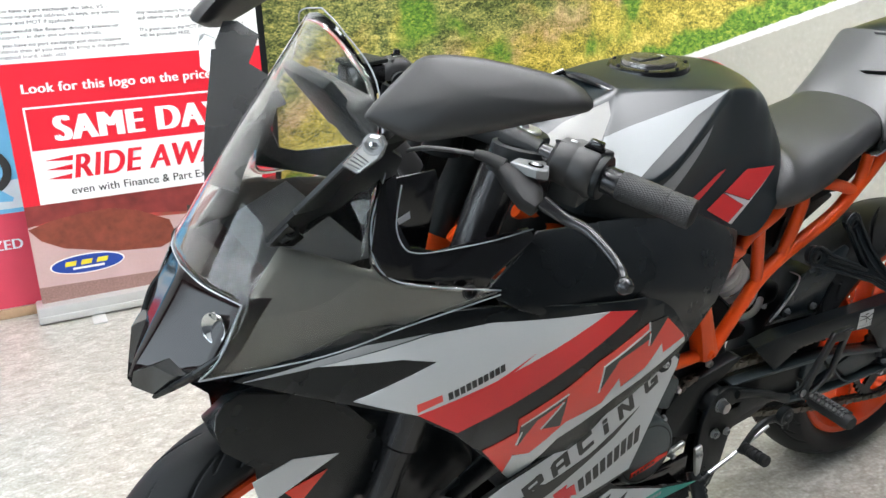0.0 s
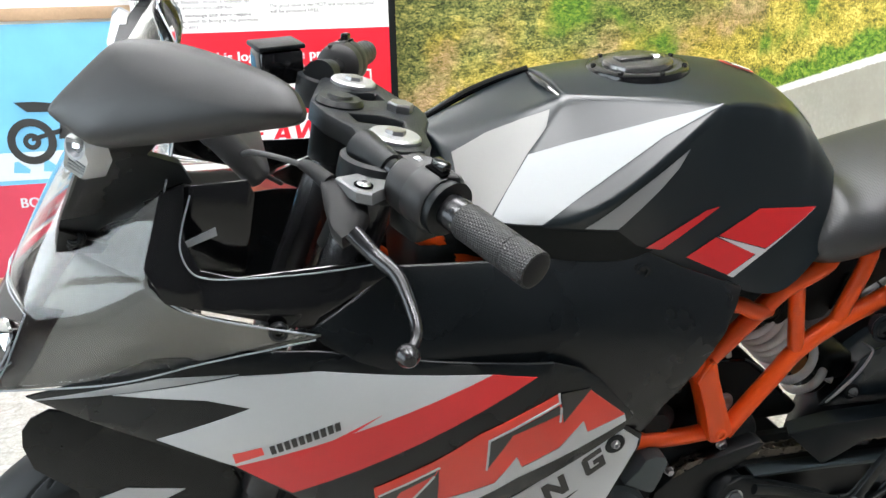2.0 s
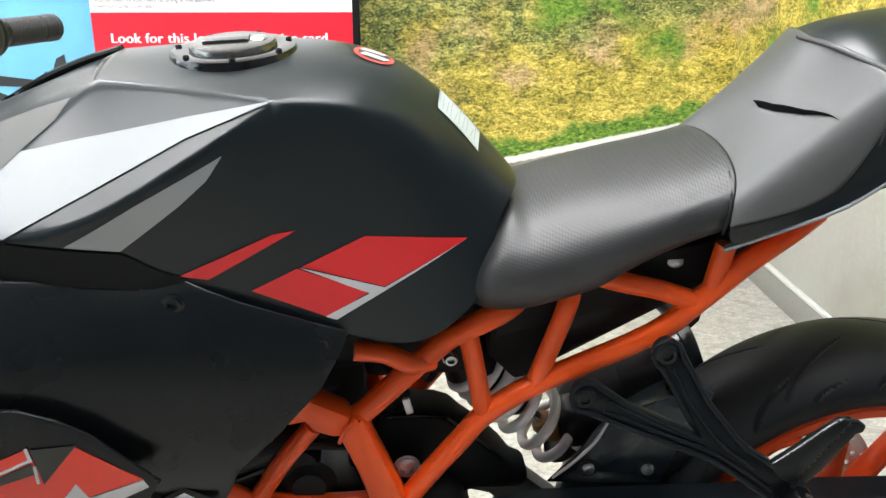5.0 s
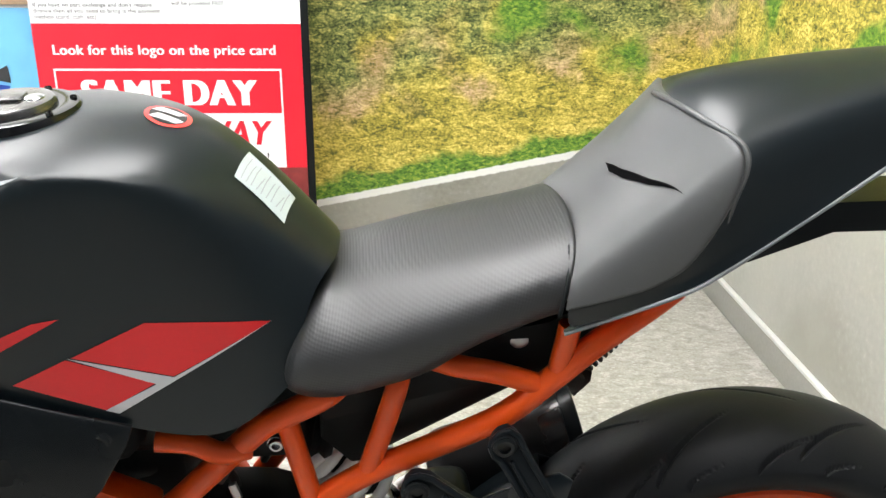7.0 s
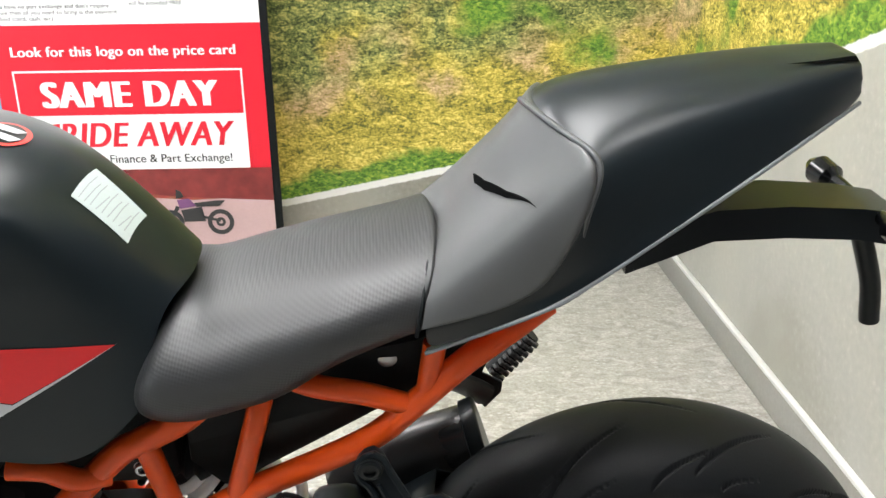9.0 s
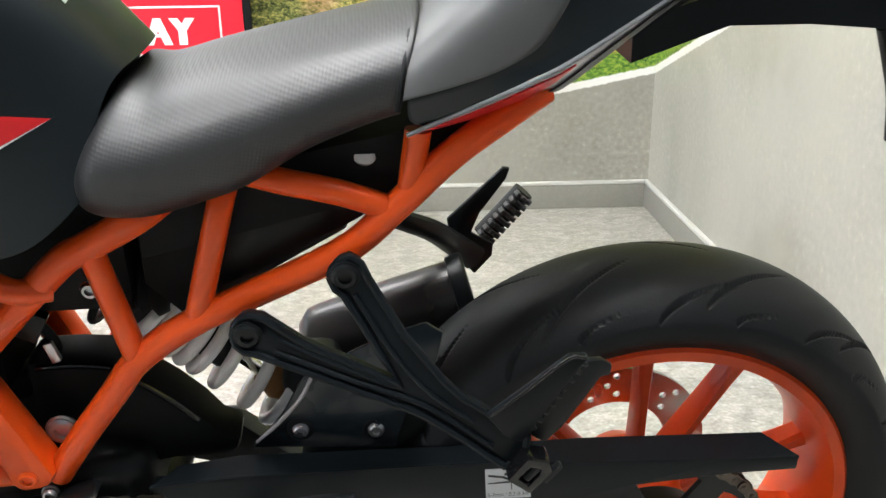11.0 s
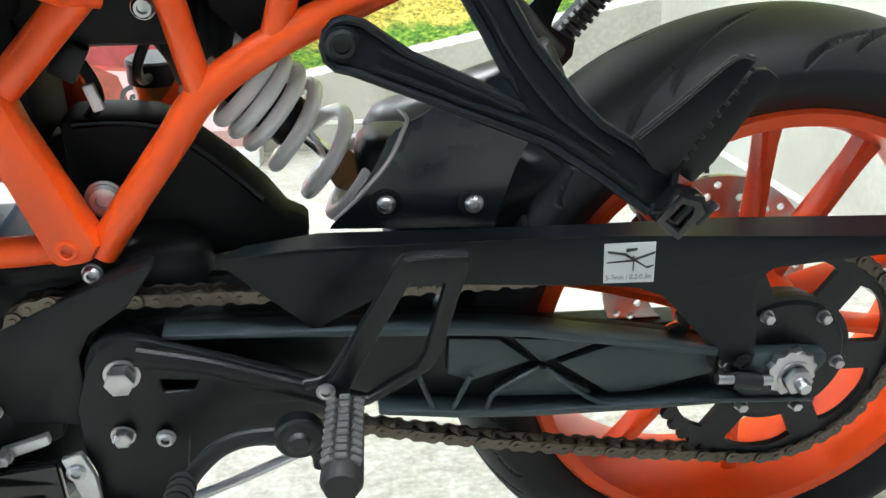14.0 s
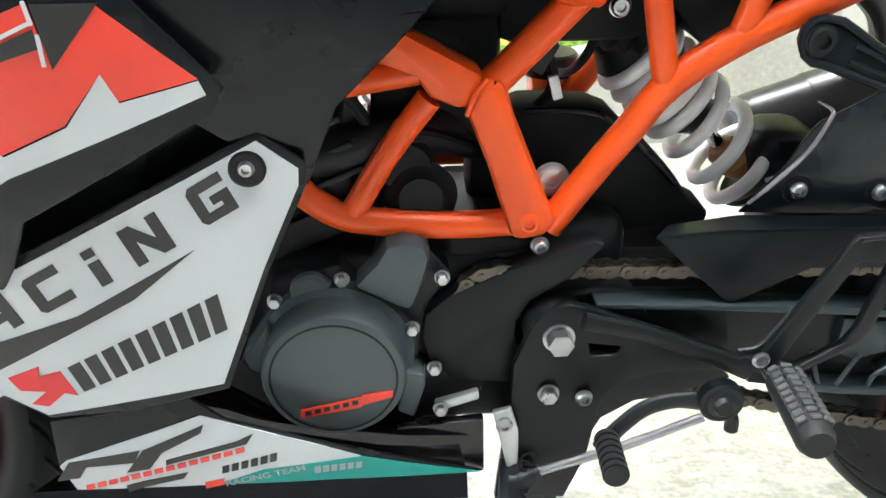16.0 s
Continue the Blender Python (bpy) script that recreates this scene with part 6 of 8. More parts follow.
part("cap_flap", boxed((-0.026, -0.011, 0), (0.016, 0.011, 0.003), 0.0012, Matrix.Translation(CAPC) @ pose(-0.001, 0, 0.0118, 0, -3, 0)), M_CAPM, cap)
part("keyhole", lathe(blank(), [(0, 0.0035), (0.006, 0.0035), (0.0085, 0.002), (0.0095, 0.0), (0, 0.0)], (-0.686, 0, 0.938), CAPN, 24), M_CHROME, cap, "silver keyhole")
for i in range(7):
    a = 2 * math.pi * i / 7 + 0.3
    bolt(cap, (CAPC[0] + 0.052 * math.cos(a), 0.052 * math.sin(a), 0.9320 - 0.05 * 0.052 * math.cos(a) * -1), 0.0026, M_LEVER, 0.0015, axis=(0, 0, 1))

# ---- shock absorber ----
shock = new("shock_absorber")
shock.parent, shock["label"] = bike, "rear shock absorber with a white coil spring"
S0, S1 = Vector((-0.4730, 0.018, 0.5593)), Vector((-0.3547, 0.018, 0.4359))
ax = (S1 - S0).normalized()
sd = ax.cross(Vector((0, 1, 0))).normalized()
up = sd.cross(ax)
pts = []
for i in range(253):
    k = -3.2 + i / 30
    along = float(np.interp(k, (-3.2, -2.2, -1.2, -0.5, 0, 0.5, 1, 1.5, 2, 2.5, 3, 3.5, 4, 4.5, 5.2), (0.000, 0.035, 0.167, 0.225, 0.255, 0.314, 0.342, 0.406, 0.442, 0.567, 0.643, 0.784, 0.849, 0.947, 1.000)))
    a = 2 * math.pi * k
    pts.append(S0 + (S1 - S0) * along + 0.0352 * (math.cos(a) * sd - math.sin(a) * up))
part("coil_spring", sweep(blank(), pts, 0.0066, 10), M_SPRING, shock, "white coil spring", 80)
part("damper_body", lathe(blank(), [(0, -0.03), (0.026, -0.03), (0.028, -0.02), (0.028, 0.0), (0.022, 0.004), (0.0215, 0.085), (0.017, 0.092), (0, 0.092)], S0, ax, 32), M_CAST, shock)
part("damper_rod", lathe(blank(), [(0, 0.08), (0.0065, 0.08), (0.0065, (S1 - S0).length), (0, (S1 - S0).length)], S0, ax, 16), M_CHROME, shock)
part("bump_stop", lathe(blank(), [(0, 0), (0.012, 0), (0.016, 0.006), (0.015, 0.014), (0.017, 0.022), (0.012, 0.034), (0, 0.034)], S1 - ax * 0.045, ax, 28), M_BRONZE, shock, "brown foam bump stop")
part("spring_seat", lathe(blank(), [(0, 0), (0.030, 0), (0.032, 0.004), (0.028, 0.010), (0, 0.012)], S1, ax, 40), M_CAST, shock)
part("upper_mount", lathe(blank(), [(0, 0), (0.034, 0), (0.036, -0.006), (0.030, -0.016), (0.020, -0.04), (0, -0.045)], S0, ax, 32), M_CAST, shock)

# ---- engine ----
engine = new("engine")
engine.parent, engine["label"] = bike, "black engine with a grey round side cover"
part("crankcase", boxed((-0.93, -0.075, 0.235), (-0.55, 0.085, 0.42), 0.02, None, 3), M_CAST, engine)
part("gearbox", boxed((-0.66, -0.07, 0.26), (-0.485, 0.08, 0.44), 0.025, None, 3), M_CAST, engine)
cyl = part("cylinder", boxed((-0.075, -0.072, -0.09), (0.075, 0.072, 0.11), 0.012, pose(-0.80, 0, 0.50, 0, -22, 0)), M_CAST, engine)
for i in range(7):
    part("cooling_fin", boxed((-0.086, -0.080, -0.0025), (0.086, 0.080, 0.0025), 0.0012, pose(-0.80, 0, 0.50, 0, -22, 0) @ pose(0, 0, -0.06 + 0.022 * i)), M_CAST, cyl)
part("head_cover", boxed((-0.085, -0.07, -0.03), (0.085, 0.07, 0.03), 0.014, pose(-0.845, 0, 0.63, 0, -22, 0), 3), M_CAST, engine)
part("throttle_body", sweep(blank(), smooth_path([(-0.745, -0.02, 0.60), (-0.69, -0.02, 0.585), (-0.63, -0.01, 0.58)], 5), [0.03, 0.032, 0.036], 24), M_CAST, engine)
part("exhaust_pipe", tube([(-0.88, -0.03, 0.55), (-0.80, -0.055, 0.50), (-0.73, -0.06, 0.505), (-0.66, -0.045, 0.515), (-0.60, 0.0, 0.49)], 0.021, 18), M_CAST, engine, "dark heat-stained pipe")
F_CASE = fit_y([(-0.74, -0.09, 0.34), (-0.62, -0.09, 0.34), (-0.68, -0.09, 0.42)])
F_SPK = fit_y([(-0.646, -0.096, 0.405), (-0.674, -0.100, 0.360), (-0.655, -0.099, 0.317), (-0.56, -0.104, 0.42)])
part("side_case", sheet([(-0.822, 0.326), (-0.796, 0.371), (-0.788, 0.403), (-0.731, 0.417), (-0.714, 0.4), (-0.693, 0.433), (-0.657, 0.429), (-0.639, 0.407), (-0.658, 0.376), (-0.669, 0.318), (-0.61, 0.3), (-0.614, 0.279), (-0.661, 0.259), (-0.671, 0.253), (-0.724, 0.227), (-0.792, 0.263)], F_CASE, 0.05, (), 0, 0.004), M_CAST, engine)
part("starter_boss", sheet([(-0.719, 0.407), (-0.7, 0.427), (-0.691, 0.442), (-0.677, 0.446), (-0.661, 0.441), (-0.657, 0.43), (-0.664, 0.405), (-0.673, 0.383), (-0.686, 0.388)], lambda x, z: -0.112, 0.03, (), 0, 0.005), M_COVER, engine, "grey cast starter boss")
CV = Vector((-0.738, -0.137, 0.337))
cover = part("round_cover", lathe(blank(), [(0, 0.0), (0.054, 0.0), (0.0575, -0.002), (0.0595, -0.006), (0.0605, -0.030), (0.066, -0.034), (0.067, -0.048)], CV, (0, -1, 0), 64), M_COVER, engine, "round grey engine side cover", 30)
part("cover_groove", lathe(blank(), [(0.0505, 0.0004), (0.0525, 0.0004), (0.0525, -0.001), (0.0505, -0.001)], CV, (0, -1, 0), 64), M_CAST, cover)
part("orange_badge", sheet([(-0.767, 0.308), (-0.716, 0.319), (-0.716, 0.321), (-0.691, 0.324), (-0.691, 0.318), (-0.716, 0.311), (-0.717, 0.309), (-0.768, 0.3)], lambda x, z: -0.1385, 0.002, (), 0), M_FIRE, cover, "orange badge with dark lettering")
for k in range(6):
    x0 = -0.7635 + 0.0078 * k
    z0 = 0.3030 + 0.00172 * k
    part("lettering_bar", sheet([(x0, z0), (x0 + 0.0052, z0 + 0.0011), (x0 + 0.0052, z0 + 0.0050), (x0, z0 + 0.0040)], lambda x, z: -0.1395, 0.001, (), 0), M_DECALBLACK, cover)
part("cover_lug", sheet([(-0.812, 0.35), (-0.791, 0.377), (-0.787, 0.371), (-0.792, 0.327), (-0.809, 0.336)], lambda x, z: -0.118, 0.03, (), 0, 0.003), M_COVER, engine)
part("cover_lug", sheet([(-0.685, 0.325), (-0.663, 0.319), (-0.664, 0.306), (-0.674, 0.274), (-0.688, 0.281)], lambda x, z: -0.112, 0.03, (), 0, 0.003), M_COVER, engine)
spc = part("sprocket_cover", sheet([(-0.662, 0.37), (-0.639, 0.389), (-0.593, 0.41), (-0.526, 0.442), (-0.518, 0.441), (-0.543, 0.406), (-0.574, 0.382), (-0.585, 0.362), (-0.586, 0.339), (-0.576, 0.302), (-0.579, 0.298), (-0.64, 0.304), (-0.659, 0.324), (-0.665, 0.348)], F_SPK, 0.025, (), 0, 0.003), M_PLASTIC, engine, "matt black front sprocket cover")
part("case_strip", sheet([(-0.656, 0.289), (-0.618, 0.3), (-0.617, 0.291), (-0.655, 0.279)], lambda x, z: -0.112, 0.008, (), 0, 0.002), M_ALU, engine, "bare metal bracket")
for q in ((-0.729, -0.095, 0.407), (-0.647, -0.098, 0.407), (-0.673, -0.101, 0.361), (-0.655, -0.101, 0.32), (-0.785, -0.095, 0.389), (-0.651, -0.114, 0.286)):
    bolt(engine, q, 0.0052, M_STEEL, 0.007, True)
part("oil_cap", lathe(blank(), [(0, 0.008), (0.014, 0.008), (0.017, 0.005), (0.018, 0.0), (0, 0)], (-0.754, -0.095, 0.397), (0, -1, 0), 32), M_COVER, engine)
part("breather", lathe(blank(), [(0, 0.01), (0.018, 0.01), (0.022, 0.004), (0.030, 0.0), (0, 0)], (-0.662, -0.07, 0.468), (0, -1, 0), 32), M_DARK, engine)
part("starter_motor", lathe(blank(), [(0, 0.012), (0.020, 0.012), (0.024, 0.006), (0.026, -0.05), (0, -0.05)], (-0.673, -0.06, 0.492), (0, -1, 0), 32), M_DARK, engine)

# ---- frame fixings ----
for q, r in (((-0.577, -0.098, 0.452), 0.008),):
    bolt(frame_ob, q, r, M_ORANGE, 0.004)
bolt(bike, (-0.554, -0.06, 0.474), 0.013, M_ALU, 0.006, label="alloy engine mount bolt")
bolt(bike, (-0.566, -0.088, 0.4275), 0.0068, M_STEEL, 0.007)
bolt(bike, (-0.507, -0.055, 0.612), 0.0075, M_STEEL, 0.006)

# dark plastics under the seat
part("battery_box", sheet([(-0.465, 0.665), (-0.422, 0.683), (-0.354, 0.692), (-0.28, 0.709), (-0.24, 0.732), (-0.246, 0.68), (-0.258, 0.67), (-0.345, 0.69), (-0.395, 0.669), (-0.384, 0.661), (-0.319, 0.67), (-0.292, 0.654), (-0.401, 0.594), (-0.412, 0.581), (-0.436, 0.577), (-0.465, 0.61)], lambda x, z: -0.05, 0.1, (), 0, 0.004), M_DARK, bike, "black plastic battery box under the seat")
part("box_panel", sheet([(-0.412, 0.596), (-0.384, 0.691), (-0.374, 0.695), (-0.282, 0.675), (-0.278, 0.669)], lambda x, z: -0.058, 0.008, (), 0, 0.003), M_PLASTIC, bike, "raised triangular cover on the battery box")
part("seat_lock", lathe(blank(), [(0, 0.002), (0.008, 0.002), (0.010, 0.001), (0.010, -0.003), (0, -0.003)], (-0.277, -0.058, 0.723), (0, -1, 0.2), 28), M_STEEL, bike, "steel seat lock")
part("undertray", lofted([[(-0.46, -0.06, 0.70), (-0.46, 0.06, 0.70), (-0.46, 0.06, 0.64), (-0.46, -0.06, 0.64)], [(-0.25, -0.06, 0.74), (-0.25, 0.06, 0.74), (-0.25, 0.06, 0.69), (-0.25, -0.06, 0.69)], [(0.03, -0.05, 0.885), (0.03, 0.05, 0.885), (0.03, 0.05, 0.87), (0.03, -0.05, 0.87)]]), M_DARK, bike)
cover_in = [(-0.585, 0.528), (-0.574, 0.529), (-0.545, 0.529), (-0.517, 0.526), (-0.5, 0.519), (-0.487, 0.505), (-0.461, 0.482), (-0.439, 0.458), (-0.424, 0.436), (-0.404, 0.425), (-0.413, 0.407), (-0.469, 0.408), (-0.504, 0.403), (-0.542, 0.396), (-0.585, 0.42)]
box_cover = part("swing_guard", sheet(cover_in, lambda x, z: -0.035, 0.05, (), 0, 0.008), M_DARK, bike, "black rounded airbox cover")
part("cover_lip", tube([(x, -0.036, z) for x, z in [(-0.574, 0.524), (-0.545, 0.5245), (-0.519, 0.5215), (-0.503, 0.514), (-0.464, 0.479), (-0.442, 0.455)]], 0.0028, 8), M_GLOSS, box_cover)

# added plate that keeps the bright floor from showing behind the chain
part("chain_gap_filler", sheet([(-0.62, 0.40), (-0.52, 0.402), (-0.42, 0.40), (-0.318, 0.394), (-0.318, 0.335), (-0.45, 0.325), (-0.56, 0.33), (-0.62, 0.34)], lambda x, z: -0.058, 0.012, (), 0, 0.003), M_DARK, bike, "dark plate added to fill the gap behind the chain")
part("airbox", boxed((-0.80, -0.055, 0.60), (-0.585, 0.06, 0.70), 0.02, None, 3), M_DARK, bike, "black airbox under the tank")
part("rear_airbox", boxed((-0.60, -0.045, 0.580), (-0.475, 0.05, 0.70), 0.015, None, 2), M_DARK, bike)
# two added dark blocks close pale gaps behind the frame
part("gap_block", boxed((-0.62, -0.018, 0.42), (-0.505, 0.04, 0.505), 0.012, None, 2), M_DARK, bike, "dark block added to fill the gap in front of the shock")
part("inner_gap_block", boxed((-0.70, -0.045, 0.50), (-0.595, 0.05, 0.61), 0.012, None, 2), M_DARK, bike)

# hoses, cables and a bellows behind the frame
part("bellows", lathe(blank(), [(0.0, 0.0)] + [(0.030 + (0.005 if k % 2 else 0.0), 0.007 * k) for k in range(9)] + [(0.0, 0.056)], (-0.505, 0.0, 0.60), (0.9, -0.1, -0.15), 28), M_DARK, bike, "ribbed black rubber intake bellows", 60)
for pts, r in (([(-0.60, -0.03, 0.615), (-0.565, -0.045, 0.585), (-0.552, -0.035, 0.545), (-0.575, -0.02, 0.515), (-0.60, -0.01, 0.50)], 0.0045), ([(-0.62, -0.05, 0.50), (-0.665, -0.07, 0.52), (-0.70, -0.065, 0.50), (-0.73, -0.05, 0.47)], 0.006), ([(-0.505, -0.01, 0.60), (-0.523, -0.02, 0.565), (-0.53, 0.02, 0.54), (-0.535, 0.08, 0.525)], 0.004), ([(-0.76, -0.06, 0.60), (-0.72, -0.075, 0.56), (-0.70, -0.06, 0.52), (-0.69, -0.05, 0.47), (-0.71, -0.05, 0.43)], 0.005), ([(-0.80, -0.05, 0.58), (-0.765, -0.08, 0.53), (-0.745, -0.07, 0.49), (-0.735, -0.06, 0.44)], 0.0075)):
    part("hose", tube(pts, r, 10), M_DARK, bike)
part("connector", boxed((-0.010, -0.006, -0.014), (0.010, 0.006, 0.014), 0.002, pose(-0.565, -0.045, 0.575, 0, 30, 0)), M_PLASTIC, bike, "black wiring connector")
part("clip", boxed((-0.004, -0.003, -0.010), (0.004, 0.003, 0.010), 0.001, pose(-0.552, -0.048, 0.548, 0, -15, 0)), M_ALU, bike, "bare metal hose clip")
part("throttle_cam", lathe(blank(), [(0, 0.004), (0.018, 0.004), (0.020, 0.0), (0.020, -0.006), (0, -0.006)], (-0.70, -0.062, 0.585), (0, -1, 0), 24), M_ALU, bike, "bare metal throttle cam")

# brake fluid pot behind the frame
pot = new("brake_fluid_pot")
pot.parent, pot["label"] = bike, "rear brake fluid pot with orange fluid"
PC = Vector((-0.531, 0.1, 0.515))
part("pot", lathe(blank(), [(0, -0.030), (0.016, -0.030), (0.020, -0.024), (0.0235, 0.002), (0, 0.002)], PC, (0, 0, 1), 32), M_FLUID, pot, "orange fluid in a clear pot")
part("pot_cap", lathe(blank(), [(0, 0.023), (0.024, 0.023), (0.026, 0.021), (0.026, 0.002), (0, 0.002)], PC, (0, 0, 1), 32), M_PLASTIC, pot, "black screw cap")

# ---- swingarm ----
swing = new("swingarm")
swing.parent, swing["label"] = bike, "dark grey cast swingarm with cross ribs"
OUT = [(-0.569, 0.355), (-0.562, 0.373), (-0.545, 0.379), (-0.521, 0.381), (-0.425, 0.376), (-0.296, 0.367), (-0.238, 0.36), (-0.152, 0.342), (-0.069, 0.324), (-0.022, 0.316), (0.029, 0.312), (0.043, 0.265), (0.033, 0.256), (-0.055, 0.264), (-0.141, 0.267), (-0.23, 0.271), (-0.296, 0.276), (-0.361, 0.288), (-0.436, 0.315), (-0.507, 0.338), (-0.544, 0.326), (-0.565, 0.331)]
part("beam", sheet(OUT, lambda x, z: -0.090, 0.014, (), 0, 0.003), M_CAST, swing)
bm = sheet(OUT, lambda x, z: -0.090, 0.03, (), 0, 0.003)
bm.transform(Matrix.Diagonal((1, -1, 1, 1)))
for v in bm.verts:
    if v.co.x > -0.42:
        v.co.z = 0.232 + (v.co.z - 0.262) * 0.2
part("beam", bm, M_CAST, swing)
part("cross_tube", lathe(blank(), [(0, -0.1), (0.03, -0.1), (0.03, 0.1), (0, 0.1)], (-0.50, 0, 0.35), (0, 1, 0), 24), M_CAST, swing)
for nm, pts in (("top_flange", [(-0.521, 0.383), (-0.425, 0.378), (-0.297, 0.369), (-0.24, 0.362), (-0.154, 0.344), (-0.071, 0.326), (-0.072, 0.318), (-0.153, 0.336), (-0.239, 0.354), (-0.297, 0.361), (-0.425, 0.372), (-0.521, 0.378)]), ("bottom_flange", [(-0.361, 0.29), (-0.297, 0.279), (-0.231, 0.273), (-0.143, 0.269), (-0.057, 0.267), (0.031, 0.259), (0.03, 0.264), (-0.058, 0.273), (-0.144, 0.276), (-0.175, 0.277), (-0.232, 0.28), (-0.298, 0.286), (-0.361, 0.296)])):
    part(nm, sheet(pts, lambda x, z: -0.112, 0.024, (), 0, 0.002), M_SWING, swing)
for pts in ([(-0.249, 0.348), (-0.171, 0.337), (-0.222, 0.32)], [(-0.302, 0.353), (-0.26, 0.348), (-0.231, 0.323), (-0.283, 0.308), (-0.303, 0.317)], [(-0.26, 0.296), (-0.221, 0.316), (-0.175, 0.285), (-0.179, 0.282), (-0.259, 0.29)], [(-0.209, 0.319), (-0.159, 0.334), (-0.08, 0.319), (-0.066, 0.294), (-0.132, 0.281), (-0.161, 0.282)]):
    part("rib_panel", sheet(pts, lambda x, z: -0.102, 0.014, (), 0, 0.003), M_SWING, swing)
for pts in ([(-0.328, -0.107, 0.325), (-0.315, -0.107, 0.287)], [(-0.284, -0.107, 0.318), (-0.3, -0.107, 0.283)], [(-0.27, -0.107, 0.28), (-0.263, -0.107, 0.298), (-0.226, -0.107, 0.321)], [(-0.221, -0.107, 0.32), (-0.175, -0.107, 0.28), (-0.143, -0.107, 0.272)]):
    part("rib", tube(pts, 0.0022, 8), M_SWING, swing)
part("axle_block", sheet([(-0.037, 0.316), (0.034, 0.309), (0.036, 0.300), (0.018, 0.272), (0.012, 0.262), (-0.031, 0.264), (-0.048, 0.278)], lambda x, z: -0.108, 0.03, (), 0, 0.003), M_SWING, swing)
AX = Vector((0, -0.125, 0.295))
teeth = []
for i in range(24):
    a = 2 * math.pi * i / 24
    r = 0.0235 if i % 2 else 0.0205
    teeth.append((AX.x - 0.002 + r * math.cos(a), AX.z + 0.003 + r * math.sin(a)))
part("adjuster_plate", sheet(teeth, lambda x, z: -0.118, 0.008, (), 0, 0.001), M_STEEL, swing, "toothed alloy chain adjuster")
bolt(swing, (AX.x, -0.118, AX.z), 0.0125, M_STEEL, 0.010, True)
part("axle_end", lathe(blank(), [(0, 0.020), (0.005, 0.020), (0.0062, 0.018), (0.0062, 0.0), (0, 0)], (AX.x, -0.118, AX.z), (0, -1, 0), 20), M_STEEL, swing)
part("adjuster_screw", tube([(-0.072, -0.118, 0.3), (-0.021, -0.118, 0.293)], 0.0048, 12), M_STEEL, swing, "steel chain adjuster screw")
part("adjuster_sleeve", tube([(-0.058, -0.116, 0.296), (-0.031, -0.116, 0.292)], 0.008, 12), M_CAST, swing)
bolt(swing, (-0.552, -0.118, 0.356), 0.0108, M_STEEL, 0.014, True, label="large steel pivot nut")
part("pivot_boss", lathe(blank(), [(0.016, 0.0), (0.026, 0.0), (0.028, -0.004), (0.028, -0.03), (0.016, -0.03)], (-0.552, -0.116, 0.355), (0, -1, 0), 32), M_CAST, swing)
part("swing_tab", sheet([(-0.311, 0.354), (-0.311, 0.374), (-0.307, 0.38), (-0.302, 0.376), (-0.303, 0.353)], lambda x, z: -0.075, 0.003, (), 0, 0.0005), M_ALU, swing, "bare metal tab")

# ---- sprocket and chain ----
CY = -0.088
pts = []
NT = 45
for i in range(NT):
    for k, r in ((0.0, 0.1165), (0.25, 0.114), (0.5, 0.1075), (0.75, 0.114)):
        a = 2 * math.pi * (i + k) / NT
        pts.append((r * math.cos(a), 0.295 + r * math.sin(a)))
holes = [ring_points((0, 0.295), 0.030, 24)]
for i in range(6):
    a0 = math.radians(60 * i + 6)
    h = []
    for j in range(9):
        a = a0 + math.radians(42 * j / 8)
        h.append(((0.100 - 0.006 * (abs(j - 4) / 4) ** 3) * math.cos(a), 0.295 + (0.100 - 0.006 * (abs(j - 4) / 4) ** 3) * math.sin(a)))
    for j in range(7):
        a = a0 + math.radians(38 - 34 * j / 6)
        h.append((0.066 * math.cos(a), 0.295 + 0.066 * math.sin(a)))
    holes.append(h)
part("rear_sprocket", sheet(pts, lambda x, z: CY - 0.003, 0.006, holes, 0), M_CAST, rear, "black rear sprocket with cut-outs")
part("sprocket_carrier", lathe(blank(), [(0.022, -0.004), (0.058, -0.004), (0.062, 0.0), (0.060, 0.025), (0.022, 0.03)], (0, CY - 0.002, 0.295), (0, 1, 0), 48), M_CAST, rear)
for i in range(6):
    a = radians(60 * i - 5)
    bolt(rear, (0.054 * math.cos(a), CY - 0.006, 0.295 + 0.054 * math.sin(a)), 0.0050, M_STEEL, 0.008, True)
FS, FR, RR = Vector((-0.600, 0, 0.372)), 0.036, 0.112


